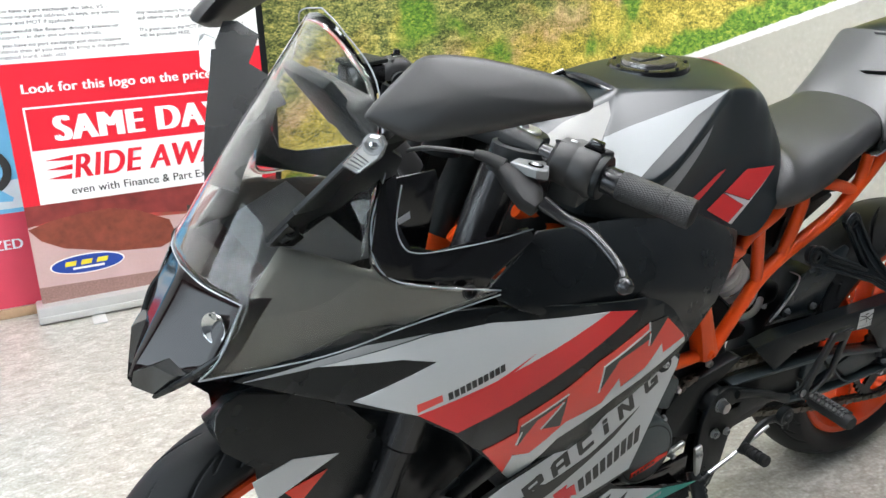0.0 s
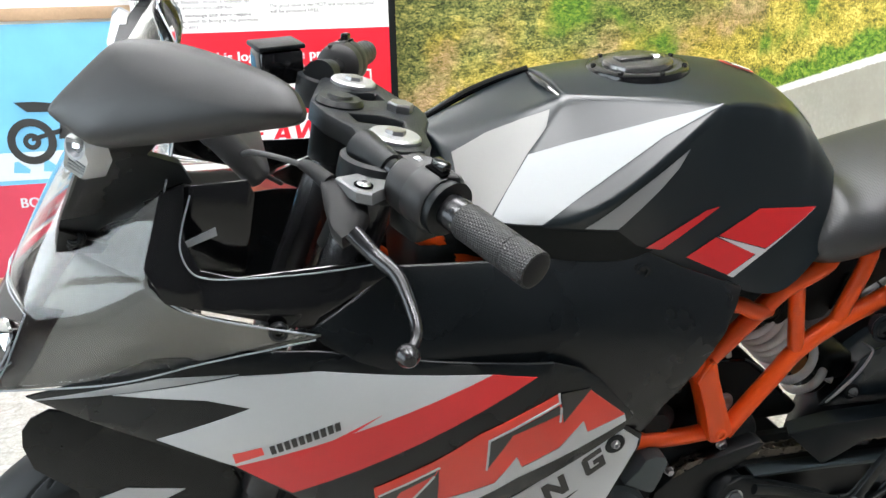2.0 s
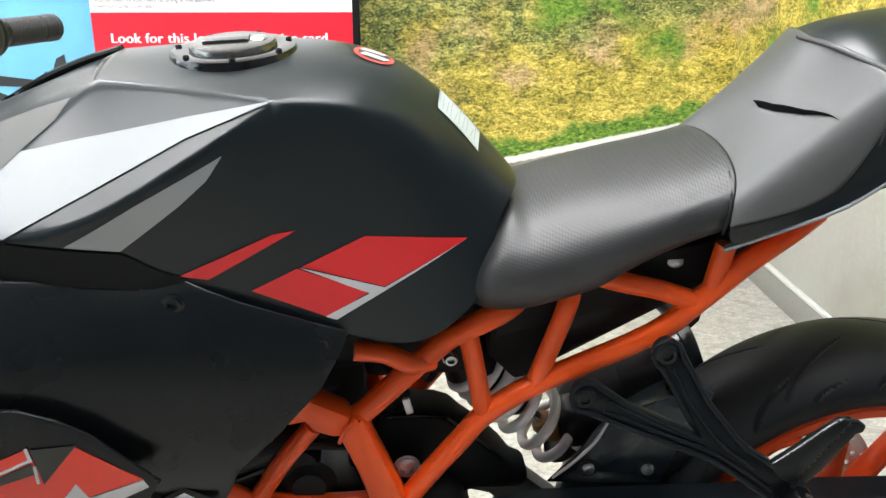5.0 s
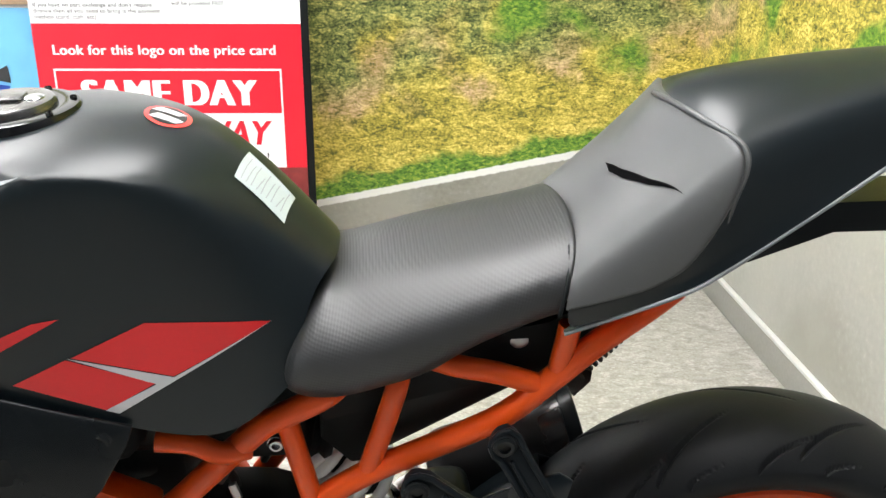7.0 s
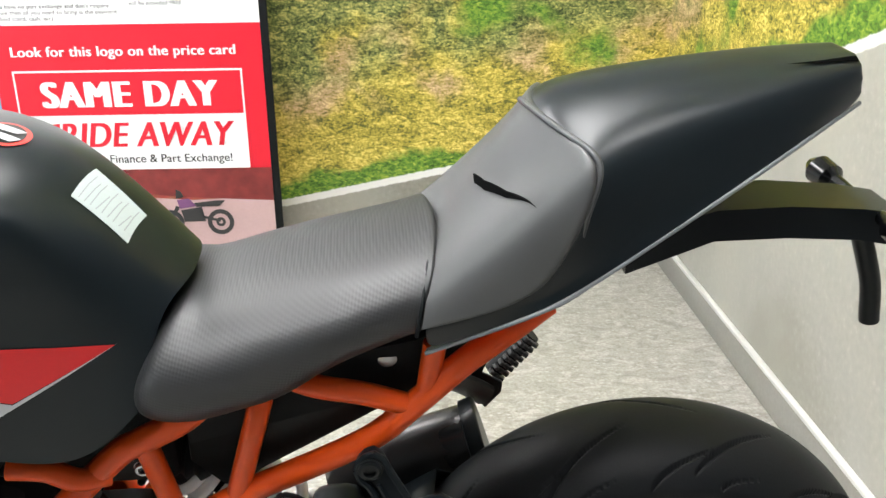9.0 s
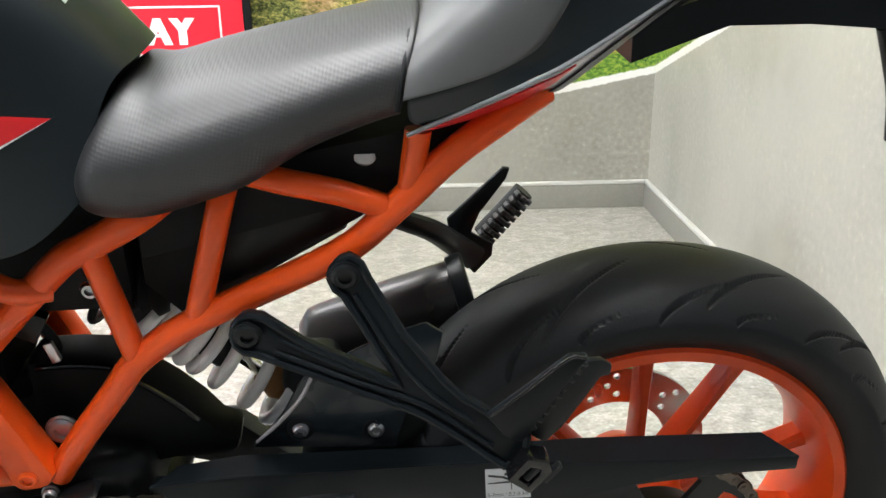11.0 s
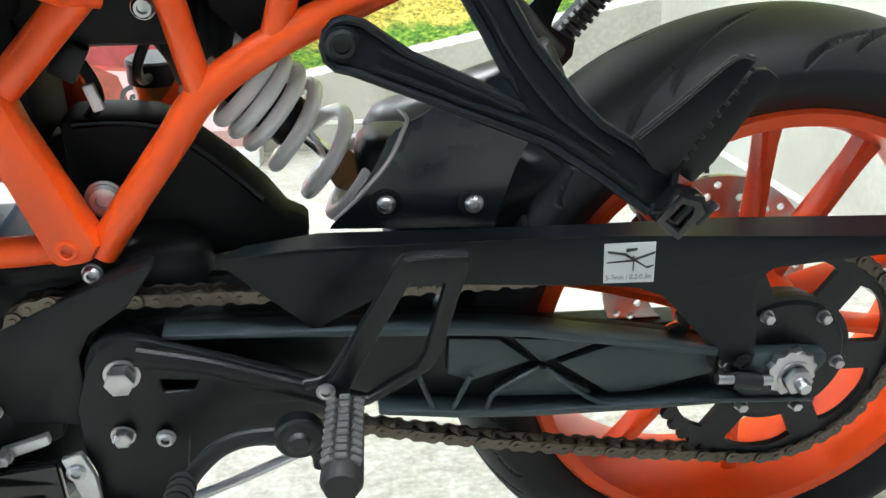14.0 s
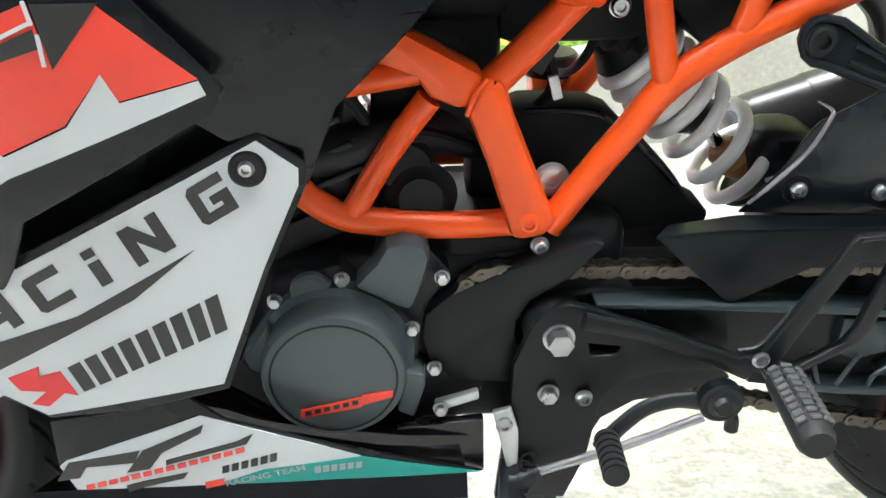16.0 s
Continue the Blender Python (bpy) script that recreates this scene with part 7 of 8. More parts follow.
def chain_path():
    """The chain's line round both sprockets, as points one pitch apart, with a sagging lower run."""
    d = Vector((0, 0, 0.295)) - FS
    L, th = d.length, math.atan2(d.z, d.x)
    al = math.acos((RR - FR) / L)
    line = []
    for k in range(41):
        a = th + al - k * 2 * al / 40
        line.append((RR * math.cos(a), 0.295 + RR * math.sin(a)))
    e, s = (FS.x + FR * math.cos(th - al), FS.z + FR * math.sin(th - al)), line[-1]
    for k in range(1, 30):
        u = k / 30
        line.append((s[0] + (e[0] - s[0]) * u, s[1] + (e[1] - s[1]) * u - 0.016 * math.sin(math.pi * u)))
    for k in range(21):
        a = th - al - k * (2 * math.pi - 2 * al) / 20
        line.append((FS.x + FR * math.cos(a), FS.z + FR * math.sin(a)))
    e, s = line[0], line[-1]
    for k in range(1, 20):
        u = k / 20
        line.append((s[0] + (e[0] - s[0]) * u, s[1] + (e[1] - s[1]) * u - 0.008 * math.sin(math.pi * u)))
    p = np.array(line + [line[0]])
    dist = np.r_[0, np.cumsum(np.hypot(*np.diff(p, axis=0).T))]
    n = int(round(dist[-1] / 0.01535))
    n += n % 2
    at = np.linspace(0, dist[-1], n + 1)
    return np.stack([np.interp(at, dist, p[:, 0]), np.interp(at, dist, p[:, 1])], 1)


def link_mesh(wide, pitch):
    bm = blank()
    for y in (-wide, wide):
        out = []
        for k in range(14):
            a = math.pi / 2 + math.pi * k / 6 if k < 7 else -math.pi / 2 + math.pi * (k - 7) / 6
            cx = -pitch / 2 if k < 7 else pitch / 2
            out.append((cx + 0.0062 * math.cos(a), 0.0062 * math.sin(a)))
        out = out[:7] + [(0, -0.0046)] + out[7:] + [(0, 0.0046)]
        sheet(out, lambda x, z, y=y: y - 0.0009, 0.0018, (), 0, 0, bm)
    for x in (-pitch / 2, pitch / 2):
        lathe(bm, [(0, -wide - 0.002), (0.0022, -wide - 0.002), (0.0026, -wide - 0.001), (0.0026, wide + 0.001), (0, wide + 0.002)], (x, 0, 0), (0, 1, 0), 8)
    return finish(bm, M_CHAIN, "chain_link")


chain = new("drive_chain")
chain.parent, chain["label"] = bike, "oiled roller drive chain"
cp = chain_path()
meshes = [link_mesh(0.0072, 0.0154), link_mesh(0.0050, 0.0154)]
for i in range(len(cp) - 1):
    a, b = cp[i], cp[i + 1]
    ob = new("link", meshes[i % 2])
    ob.parent = chain
    ob.matrix_local = Matrix.Translation(((a[0] + b[0]) / 2, CY, (a[1] + b[1]) / 2)) @ Matrix.Rotation(-math.atan2(b[1] - a[1], b[0] - a[0]), 4, "Y")

# ---- chain guard and rear hugger ----
guard = part("chain_guard", sheet([(-0.476, 0.441), (-0.414, 0.445), (-0.332, 0.444), (-0.181, 0.44), (-0.09, 0.433), (0.055, 0.4225), (0.122, 0.4195), (0.122, 0.4035), (0.057, 0.404), (-0.001, 0.401), (-0.035, 0.399), (-0.044, 0.388), (-0.044, 0.374), (-0.034, 0.314), (-0.038, 0.297), (-0.047, 0.302), (-0.064, 0.31), (-0.104, 0.357), (-0.127, 0.381), (-0.148, 0.39), (-0.181, 0.395), (-0.288, 0.405), (-0.344, 0.407), (-0.408, 0.375), (-0.421, 0.388), (-0.448, 0.413)], lambda x, z: -0.108, 0.003, (), 0, 0.001), M_SATIN, bike, "matt black chain guard")
top = [(-0.476, -0.108, 0.441), (-0.414, -0.108, 0.445), (-0.332, -0.108, 0.444), (-0.181, -0.108, 0.44), (-0.09, -0.108, 0.433), (0.055, -0.108, 0.4225), (0.122, -0.108, 0.4195)]
inn = [(-0.457, -0.075, 0.435), (-0.399, -0.075, 0.442), (-0.334, -0.075, 0.439), (-0.176, -0.075, 0.434), (-0.081, -0.075, 0.433), (0.055, -0.075, 0.4255), (0.098, -0.075, 0.4235)]
part("guard_flange", lofted([[Vector(a), Vector(b), Vector(b) - Vector((0, 0, 0.003)), Vector(a) - Vector((0, 0, 0.003))] for a, b in zip(top, inn)]), M_SATIN, guard)
bolt(guard, (-0.045, -0.109, 0.308), 0.007, M_PLASTIC, 0.004)
stick = part("chain_sticker", sheet([(-0.181, 0.433), (-0.139, 0.432), (-0.137, 0.396), (-0.179, 0.398)], lambda x, z: -0.1092, 0.0008, (), 0), M_WHITE, guard, "white chain tension sticker")
for pts in ([(-0.178, 0.427), (-0.163, 0.424), (-0.145, 0.411), (-0.139, 0.412), (-0.139, 0.411), (-0.144, 0.409), (-0.164, 0.422), (-0.178, 0.425)], [(-0.178, 0.417), (-0.158, 0.418), (-0.139, 0.424), (-0.139, 0.422), (-0.158, 0.416), (-0.178, 0.416)], [(-0.163, 0.428), (-0.154, 0.428), (-0.154, 0.426), (-0.163, 0.425)], [(-0.157, 0.421), (-0.156, 0.421), (-0.155, 0.407), (-0.156, 0.408)]):
    part("printed_mark", sheet(pts, lambda x, z: -0.1098, 0.0005, (), 0), M_DECALBLACK, stick)
surface_text("5-7mm / 0.2-0.3in", *[(-0.178, 0.401), (-0.14, 0.4)], 0.0045, lambda x, z: -0.1092, M_DECALBLACK, stick, 0.0008)
F_HUG = fit_y([(-0.345, -0.060, 0.455), (-0.275, -0.066, 0.455), (-0.22, -0.072, 0.52)])
hug = part("rear_hugger", sheet([(-0.391, 0.436), (-0.36, 0.477), (-0.344, 0.509), (-0.337, 0.518), (-0.322, 0.527), (-0.288, 0.547), (-0.247, 0.566), (-0.23, 0.572), (-0.216, 0.562), (-0.221, 0.531), (-0.24, 0.499), (-0.247, 0.48), (-0.26, 0.434)], lambda x, z: F_HUG(x, z) - 0.003, 0.004, (), 0, 0.0015), M_HUG, bike, "matt black rear hugger")
rings = []
for a in np.linspace(radians(138), radians(188), 12):
    R = 0.308 + 0.05 * max(0.0, min(1.0, (math.degrees(a) - 138) / 24))
    rings.append([(R * math.cos(a) + dr * math.cos(a), y, 0.295 + (R + dr) * math.sin(a)) for y, dr in ((-0.056, -0.075), (-0.058, -0.035), (-0.045, -0.006), (0, 0.004), (0.045, -0.006), (0.058, -0.035), (0.056, -0.075))])
bm = lofted(rings, closed=False, caps=False)
ob = part("hugger_shell", bm, M_SATIN, hug, "", 60)
ob.modifiers.new("thick", "SOLIDIFY").thickness = 0.003
# pinkish-white tube paints the highlight on the hugger's dark edge
part("hugger_arch", tube([(-0.3868, -0.064, 0.4467), (-0.3673, -0.065, 0.4659), (-0.3442, -0.066, 0.4931), (-0.3323, -0.066, 0.5171), (-0.3284, -0.062, 0.526), (-0.333, -0.045, 0.528)], [0.0014, 0.0022, 0.0020, 0.0018, 0.0016, 0.001], 8), M_ARCH, hug, "pale painted highlight along the edge of the shock opening")
part("hugger_flap", boxed((-0.365, -0.02, 0.440), (-0.305, 0.05, 0.492), 0.02, None, 3), M_SATIN, hug)
for q in ((-0.346, -0.062, 0.458), (-0.277, -0.066, 0.456)):
    q = (q[0], q[1] - 0.003, q[2])
    part("washer", lathe(blank(), [(0.006, 0), (0.0115, 0.0), (0.0125, -0.001), (0.0125, -0.004), (0.006, -0.004)], q, (0, -1, 0), 28), M_DARK, hug)
    bolt(hug, q, 0.0066, M_STEEL, 0.005)

# ---- silencer on the far side ----
E0, E1 = Vector((-0.3295, 0.1, 0.4245)), Vector((-0.1675, 0.1, 0.4715))
ED = (E1 - E0).normalized()
EP = Vector((-ED.z, 0, ED.x))


def oval(u, r):
    """A slice of the oval silencer: u along it, r the share of its full size."""
    c = E0.lerp(E1, u)
    return [c + EP * (0.066 * r * math.cos(a)) + Vector((0, 0.046 * r * math.sin(a), 0)) for a in (k * math.pi / 22 for k in range(44))]


sil = part("silencer", lofted([oval(u, r) for u, r in ((-0.06, 0.72), (0.02, 0.92), (0.1, 0.95), (0.78, 0.99))]), M_SIL, bike, "satin black oval silencer barrel", 50)
part("end_band", lofted([oval(u, r) for u, r in ((0.42, 0.98), (0.43, 0.99), (0.955, 1.005), (0.96, 0.98))]), M_BAND, sil, "brushed metal end band", 50)
part("silencer_ring", lofted([oval(u, r) for u, r in ((0.955, 1.03), (0.96, 1.07), (1.05, 1.09), (1.065, 1.05))]), M_PLASTIC, sil, "black end cap", 50)

# ---- rear footrest hangers ----
hang = new("passenger_footrest")
hang.parent, hang["label"] = bike, "black cast passenger footrest hanger"
F_HG = fit_y([(-0.297, -0.116, 0.647), (-0.376, -0.114, 0.597), (-0.166, -0.164, 0.507)])
HG = [(-0.3089, 0.645), (-0.306, 0.652), (-0.301, 0.6573), (-0.2925, 0.661), (-0.2844, 0.6561), (-0.279, 0.644), (-0.2525, 0.598), (-0.222, 0.56), (-0.2076, 0.5464), (-0.19, 0.536), (-0.175, 0.5253), (-0.157, 0.516), (-0.160, 0.497), (-0.1756, 0.488), (-0.2086, 0.5117), (-0.244, 0.5337), (-0.314, 0.5597), (-0.3716, 0.5805), (-0.380, 0.582), (-0.386, 0.587), (-0.388, 0.5955), (-0.3857, 0.604), (-0.380, 0.61), (-0.373, 0.612), (-0.362, 0.610), (-0.332, 0.590), (-0.292, 0.573), (-0.257, 0.5567), (-0.269, 0.577), (-0.284, 0.6046), (-0.299, 0.6305), (-0.305, 0.635)]
plate = part("arm", sheet(HG, F_HG, 0.012, (), 0, 0.002), M_SATIN, hang)
rim = [Vector((x, F_HG(x, z) - 0.001, z)) for x, z in HG]
part("cast_edge", sweep(blank(), rim + [rim[0]], 0.0034, 8), M_SATIN, plate)
part("heel_plate", sheet([(-0.192, 0.5415), (-0.165, 0.5635), (-0.129, 0.594), (-0.1157, 0.594), (-0.1137, 0.5905), (-0.135, 0.5575), (-0.1556, 0.523), (-0.1625, 0.512), (-0.1766, 0.520)], lambda x, z: -0.169, 0.006, (), 0, 0.002), M_SATIN, hang)
part("heel_edge", sheet([(-0.1103, 0.582), (-0.0998, 0.582), (-0.0906, 0.5757), (-0.0917, 0.567), (-0.0992, 0.5654), (-0.1127, 0.542), (-0.1272, 0.518), (-0.141, 0.503), (-0.154, 0.512), (-0.1335, 0.5513)], lambda x, z: -0.160, 0.007, (), 0, 0.002), M_PLASTIC, hang, "rough cast edge of the heel plate")
part("plate_edge", tube([(-0.189, -0.170, 0.5425), (-0.165, -0.170, 0.5625), (-0.131, -0.170, 0.592), (-0.1165, -0.170, 0.5925)], 0.0016, 8), M_LEVER, hang)
for k in range(9):
    u = (k + 0.5) / 9
    part("edge_notch", boxed((-0.0022, -0.003, -0.0016), (0.0022, 0.003, 0.0016), 0.0006, pose(-0.1137 - 0.042 * u, -0.166, 0.5885 - 0.066 * u, 0, 32, 0), 1), M_CAST, hang)
for pts in ([(-0.352, 0.594), (-0.325, 0.582), (-0.262, 0.5555)], [(-0.290, 0.632), (-0.266, 0.590), (-0.236, 0.553), (-0.20, 0.527)], [(-0.356, 0.583), (-0.30, 0.562), (-0.24, 0.541), (-0.185, 0.506)]):
    part("cast_rib", tube([(x, F_HG(x, z) - 0.002, z) for x, z in pts], 0.0022, 8), M_SATIN, plate)
mount = part("peg_mount", sheet([(-0.176, 0.487), (-0.160, 0.508), (-0.142, 0.504), (-0.139, 0.492), (-0.157, 0.471)], lambda x, z: -0.184, 0.02, [[(-0.167, 0.488), (-0.158, 0.499), (-0.149, 0.496), (-0.150, 0.490), (-0.158, 0.480)]], 0, 0.002), M_GLOSS, hang, "open black peg bracket")
part("pivot_pin", tube([(-0.160, -0.178, 0.484), (-0.148, -0.178, 0.498)], 0.004, 10), M_CAST, mount)
part("pin_clip", boxed((-0.002, -0.004, -0.010), (0.002, 0.004, 0.010), 0.001, pose(-0.139, -0.180, 0.490, 0, 40, 0)), M_CAST, mount)
for q in ((-0.297, -0.118, 0.647), (-0.376, -0.116, 0.597)):
    bolt(hang, q, 0.0105, M_PLASTIC, 0.005)
hang2 = new("passenger_footrest")
hang2.parent, hang2["label"] = bike, "black passenger footrest with a ribbed rubber peg"
part("arm", tube([(-0.305, 0.06, 0.651), (-0.253, 0.09, 0.6), (-0.208, 0.12, 0.566), (-0.178, 0.15, 0.532), (-0.152, 0.165, 0.505)], [0.012, 0.012, 0.014, 0.016], 12, 5, 0.7), M_PLASTIC, hang2)
part("heel_plate", sheet([(-0.176, 0.511), (-0.184, 0.555), (-0.122, 0.615), (-0.114, 0.614), (-0.118, 0.601), (-0.147, 0.56), (-0.156, 0.537), (-0.13, 0.521), (-0.131, 0.506), (-0.151, 0.483)], lambda x, z: 0.165, 0.006, (), 0, 0.002), M_PLASTIC, hang2)
P0, P1 = Vector((-0.139, 0.19, 0.521)), Vector((-0.092, 0.19, 0.575))
peg2 = part("peg", sweep(blank(), [P0, P1], 0.0125, 16), M_GRIP, hang2, "ribbed rubber peg")
pd = (P1 - P0).normalized()
pn = Vector((-pd.z, 0, pd.x))
for i in range(8):
    for j in (-1, 0, 1):
        c = P0 + (P1 - P0) * (0.06 + 0.125 * i) + Vector((0, -0.0125, 0)) + pn * (0.0082 * j)
        m4 = Matrix.Translation(c) @ Matrix((pn, pd, Vector((0, -1, 0)))).transposed().to_4x4() @ pose(0, 0, 0, 0, -24 * j, 10 * j)
        part("rubber_block", boxed((-0.0037, -0.0027, -0.004), (0.0037, 0.0027, 0.004), 0.001, m4, 1), M_PEG, peg2)

# ---- rider footrest, heel guard, gear lever, side stand ----
foot = new("rider_footrest")
foot.parent, foot["label"] = bike, "black rider footrest hanger with heel guard"
part("hanger", sheet([(-0.576, 0.364), (-0.566, 0.379), (-0.544, 0.387), (-0.528, 0.383), (-0.471, 0.36), (-0.41, 0.335), (-0.392, 0.325), (-0.394, 0.313), (-0.415, 0.315), (-0.455, 0.317), (-0.491, 0.31), (-0.511, 0.292), (-0.521, 0.227), (-0.539, 0.179), (-0.59, 0.186), (-0.585, 0.26), (-0.591, 0.284), (-0.589, 0.329)], lambda x, z: -0.118, 0.010, [[(-0.526, 0.348), (-0.498, 0.344), (-0.502, 0.336), (-0.524, 0.336)]], 0, 0.002), M_PLASTIC, foot)
part("hanger_back", sheet([(-0.572, 0.352), (-0.471, 0.34), (-0.408, 0.308), (-0.391, 0.292), (-0.437, 0.277), (-0.476, 0.271), (-0.505, 0.253), (-0.522, 0.217), (-0.543, 0.154), (-0.601, 0.162), (-0.585, 0.32)], lambda x, z: -0.098, 0.008, (), 0, 0.002), M_PLASTIC, foot)
part("link_arm", tube([(-0.536, -0.135, 0.382), (-0.487, -0.135, 0.368), (-0.437, -0.135, 0.347), (-0.395, -0.135, 0.328)], [0.008, 0.007, 0.007, 0.010], 10, 5, 0.7), M_PLASTIC, foot)
part("heel_guard", sheet([(-0.404, 0.359), (-0.391, 0.382), (-0.374, 0.414), (-0.360, 0.438), (-0.350, 0.458), (-0.344, 0.4645), (-0.328, 0.466), (-0.2984, 0.4657), (-0.297, 0.4564), (-0.304, 0.433), (-0.312, 0.4034), (-0.317, 0.3845), (-0.325, 0.3704), (-0.345, 0.3574), (-0.370, 0.3437), (-0.389, 0.339)], lambda x, z: -0.167, 0.009, [[(-0.3392, 0.4438), (-0.3151, 0.4418), (-0.3297, 0.3843), (-0.3364, 0.3726), (-0.3722, 0.3501), (-0.3856, 0.3557), (-0.3687, 0.3907)]], 0, 0.0025), M_PLASTIC, foot, "matt black heel guard loop")
part("guard_edge", tube([(-0.343, -0.1675, 0.4625), (-0.328, -0.1675, 0.4640), (-0.3, -0.1675, 0.4637)], 0.0013, 8), M_LEVER, foot)
part("guard_stay", tube([(-0.417, -0.16, 0.362), (-0.40, -0.16, 0.366), (-0.386, -0.16, 0.385), (-0.366, -0.16, 0.418)], 0.0045, 10, 5, 0.6), M_PLASTIC, foot)
bolt(foot, (-0.402, -0.168, 0.361), 0.006, M_STEEL, 0.003)
bolt(foot, (-0.559, -0.121, 0.302), 0.0075, M_STEEL, 0.008, True)
bolt(foot, (-0.528, -0.121, 0.296), 0.0065, M_STEEL, 0.006)
G0, G1 = Vector((-0.388, -0.175, 0.35)), Vector((-0.396, -0.262, 0.354))
peg = part("peg", sweep(blank(), [G0, G0 + (G1 - G0) * 0.08, G0 + (G1 - G0) * 0.92, G1], [0.010, 0.0130, 0.0142, 0.011], 16), M_GRIP, foot, "footpeg with a ribbed grey rubber top")
gd = (G1 - G0).normalized()
gs = gd.cross(Vector((0, 0, 1))).normalized()
gu = gs.cross(gd)
for i in range(9):
    for j in (-1, 0, 1):
        c = G0 + (G1 - G0) * (0.10 + 0.092 * i) + gs * (0.0086 * j) + gu * (0.0125 if j == 0 else 0.0095)
        m4 = Matrix.Translation(c) @ Matrix((gs, gd, gu)).transposed().to_4x4() @ pose(0, 0, 0, 0, 26 * j, 12 * j)
        part("rubber_block", boxed((-0.0040, -0.0029, -0.004), (0.0040, 0.0029, 0.0042), 0.001, m4, 1), M_PEG, peg)

shift = new("gear_lever")
shift.parent, shift["label"] = bike, "black gear lever with a ribbed rubber toe piece"
part("lever_arm", tube([(-0.424, -0.15, 0.307), (-0.457, -0.15, 0.311), (-0.483, -0.15, 0.304), (-0.504, -0.15, 0.284), (-0.518, -0.15, 0.264)], [0.009, 0.0075, 0.0075, 0.0075, 0.008], 12, 5, 0.7), M_CAST, shift)
part("pivot_ring", lathe(blank(), [(0.008, 0.004), (0.0165, 0.004), (0.0185, 0.002), (0.0185, -0.008), (0.008, -0.008)], (-0.424, -0.16, 0.315), (0, -1, 0), 32), M_PLASTIC, shift)
part("pivot_bolt", lathe(blank(), [(0, 0.010), (0.007, 0.010), (0.009, 0.006), (0.0145, 0.003), (0.0145, 0), (0, 0)], (-0.424, -0.16, 0.315), (0, -1, 0), 24), M_CAST, shift)
part("return_arm", tube([(-0.418, -0.155, 0.303), (-0.411, -0.155, 0.294), (-0.41, -0.155, 0.282)], 0.006, 10), M_CAST, shift)
T0, T1 = Vector((-0.514, -0.152, 0.276)), Vector((-0.518, -0.205, 0.282))
toe = part("toe_piece", sweep(blank(), [T0, T1], 0.009, 16), M_GRIP, shift, "ribbed black rubber toe piece")
for i in range(6):
    u = (i + 0.5) / 6
    part("rubber_ring", sweep(blank(), [T0 + (T1 - T0) * (u - 0.05), T0 + (T1 - T0) * (u + 0.05)], 0.0108, 16), M_GRIP, toe)
part("link_rod", tube([(-0.424, -0.13, 0.276), (-0.493, -0.13, 0.247), (-0.572, -0.13, 0.221)], 0.0042, 10), M_STEEL, shift, "steel gear link rod")
part("link_joint", tube([(-0.565, -0.13, 0.224), (-0.58, -0.13, 0.215), (-0.592, -0.13, 0.213)], [0.006, 0.011, 0.010], 12), M_CAST, shift)

stand = new("side_stand")
stand.parent, stand["label"] = bike, "side stand folded out to the floor"
part("stand_bracket", sheet([(-0.607, 0.288), (-0.591, 0.292), (-0.584, 0.267), (-0.584, 0.222), (-0.592, 0.216), (-0.597, 0.243)], lambda x, z: -0.128, 0.007, (), 0, 0.002), M_ALU, stand, "bare aluminium bracket")
bolt(stand, (-0.597, -0.129, 0.276), 0.0065, M_STEEL, 0.004)
part("stand_mount", sheet([(-0.576, 0.28), (-0.525, 0.251), (-0.518, 0.225), (-0.542, 0.193), (-0.557, 0.171), (-0.579, 0.173), (-0.58, 0.229)], lambda x, z: -0.112, 0.02, (), 0, 0.003), M_CAST, stand)
part("stand_leg", tube([(-0.585, -0.115, 0.225), (-0.595, -0.16, 0.17), (-0.605, -0.235, 0.10), (-0.61, -0.30, 0.052)], [0.014, 0.012, 0.011, 0.011], 14), M_CAST, stand)
part("stand_foot", boxed((-0.03, -0.022, 0), (0.03, 0.022, 0.008), 0.003, Matrix.Translation((-0.61, -0.305, 0.046)) @ pose(0, 0, 0, -8.2, 0, 0)), M_CAST, stand)
pts = [Vector((-0.575, -0.125, 0.235)).lerp(Vector((-0.60, -0.175, 0.150)), i / 90) + 0.006 * Vector((math.cos(i * 0.75), 0.6 * math.sin(i * 0.75), 0.8 * math.sin(i * 0.75))) for i in range(91)]
part("stand_spring", sweep(blank(), pts, 0.0016, 6), M_CAST, stand, "small coil return spring")

cal = new("rear_caliper")
cal.parent, cal["label"] = bike, "silver rear brake caliper"
part("body", boxed((-0.035, -0.018, -0.022), (0.035, 0.018, 0.022), 0.006, Matrix.Translation((-0.045, 0.08, 0.396)) @ pose(0, 0, 0, 0, -25, 0) @ Matrix.Scale(0.7, 4)), M_ALU, cal)
part("bridge", boxed((-0.022, -0.02, -0.015), (0.022, 0.02, 0.015), 0.005, Matrix.Translation((-0.066, 0.075, 0.383)) @ pose(0, 0, 0, 0, -25, 0)), M_CAST, cal)
part("hose", tube([(-0.034, 0.09, 0.403), (-0.024, 0.09, 0.424), (-0.009, 0.09, 0.42), (-0.004, 0.09, 0.401)], 0.003, 8), M_PLASTIC, cal)

# ---- tail: plate carrier and indicators ----
carrier = new("plate_carrier")
carrier.parent, carrier["label"] = bike, "black number plate carrier arm with indicators"
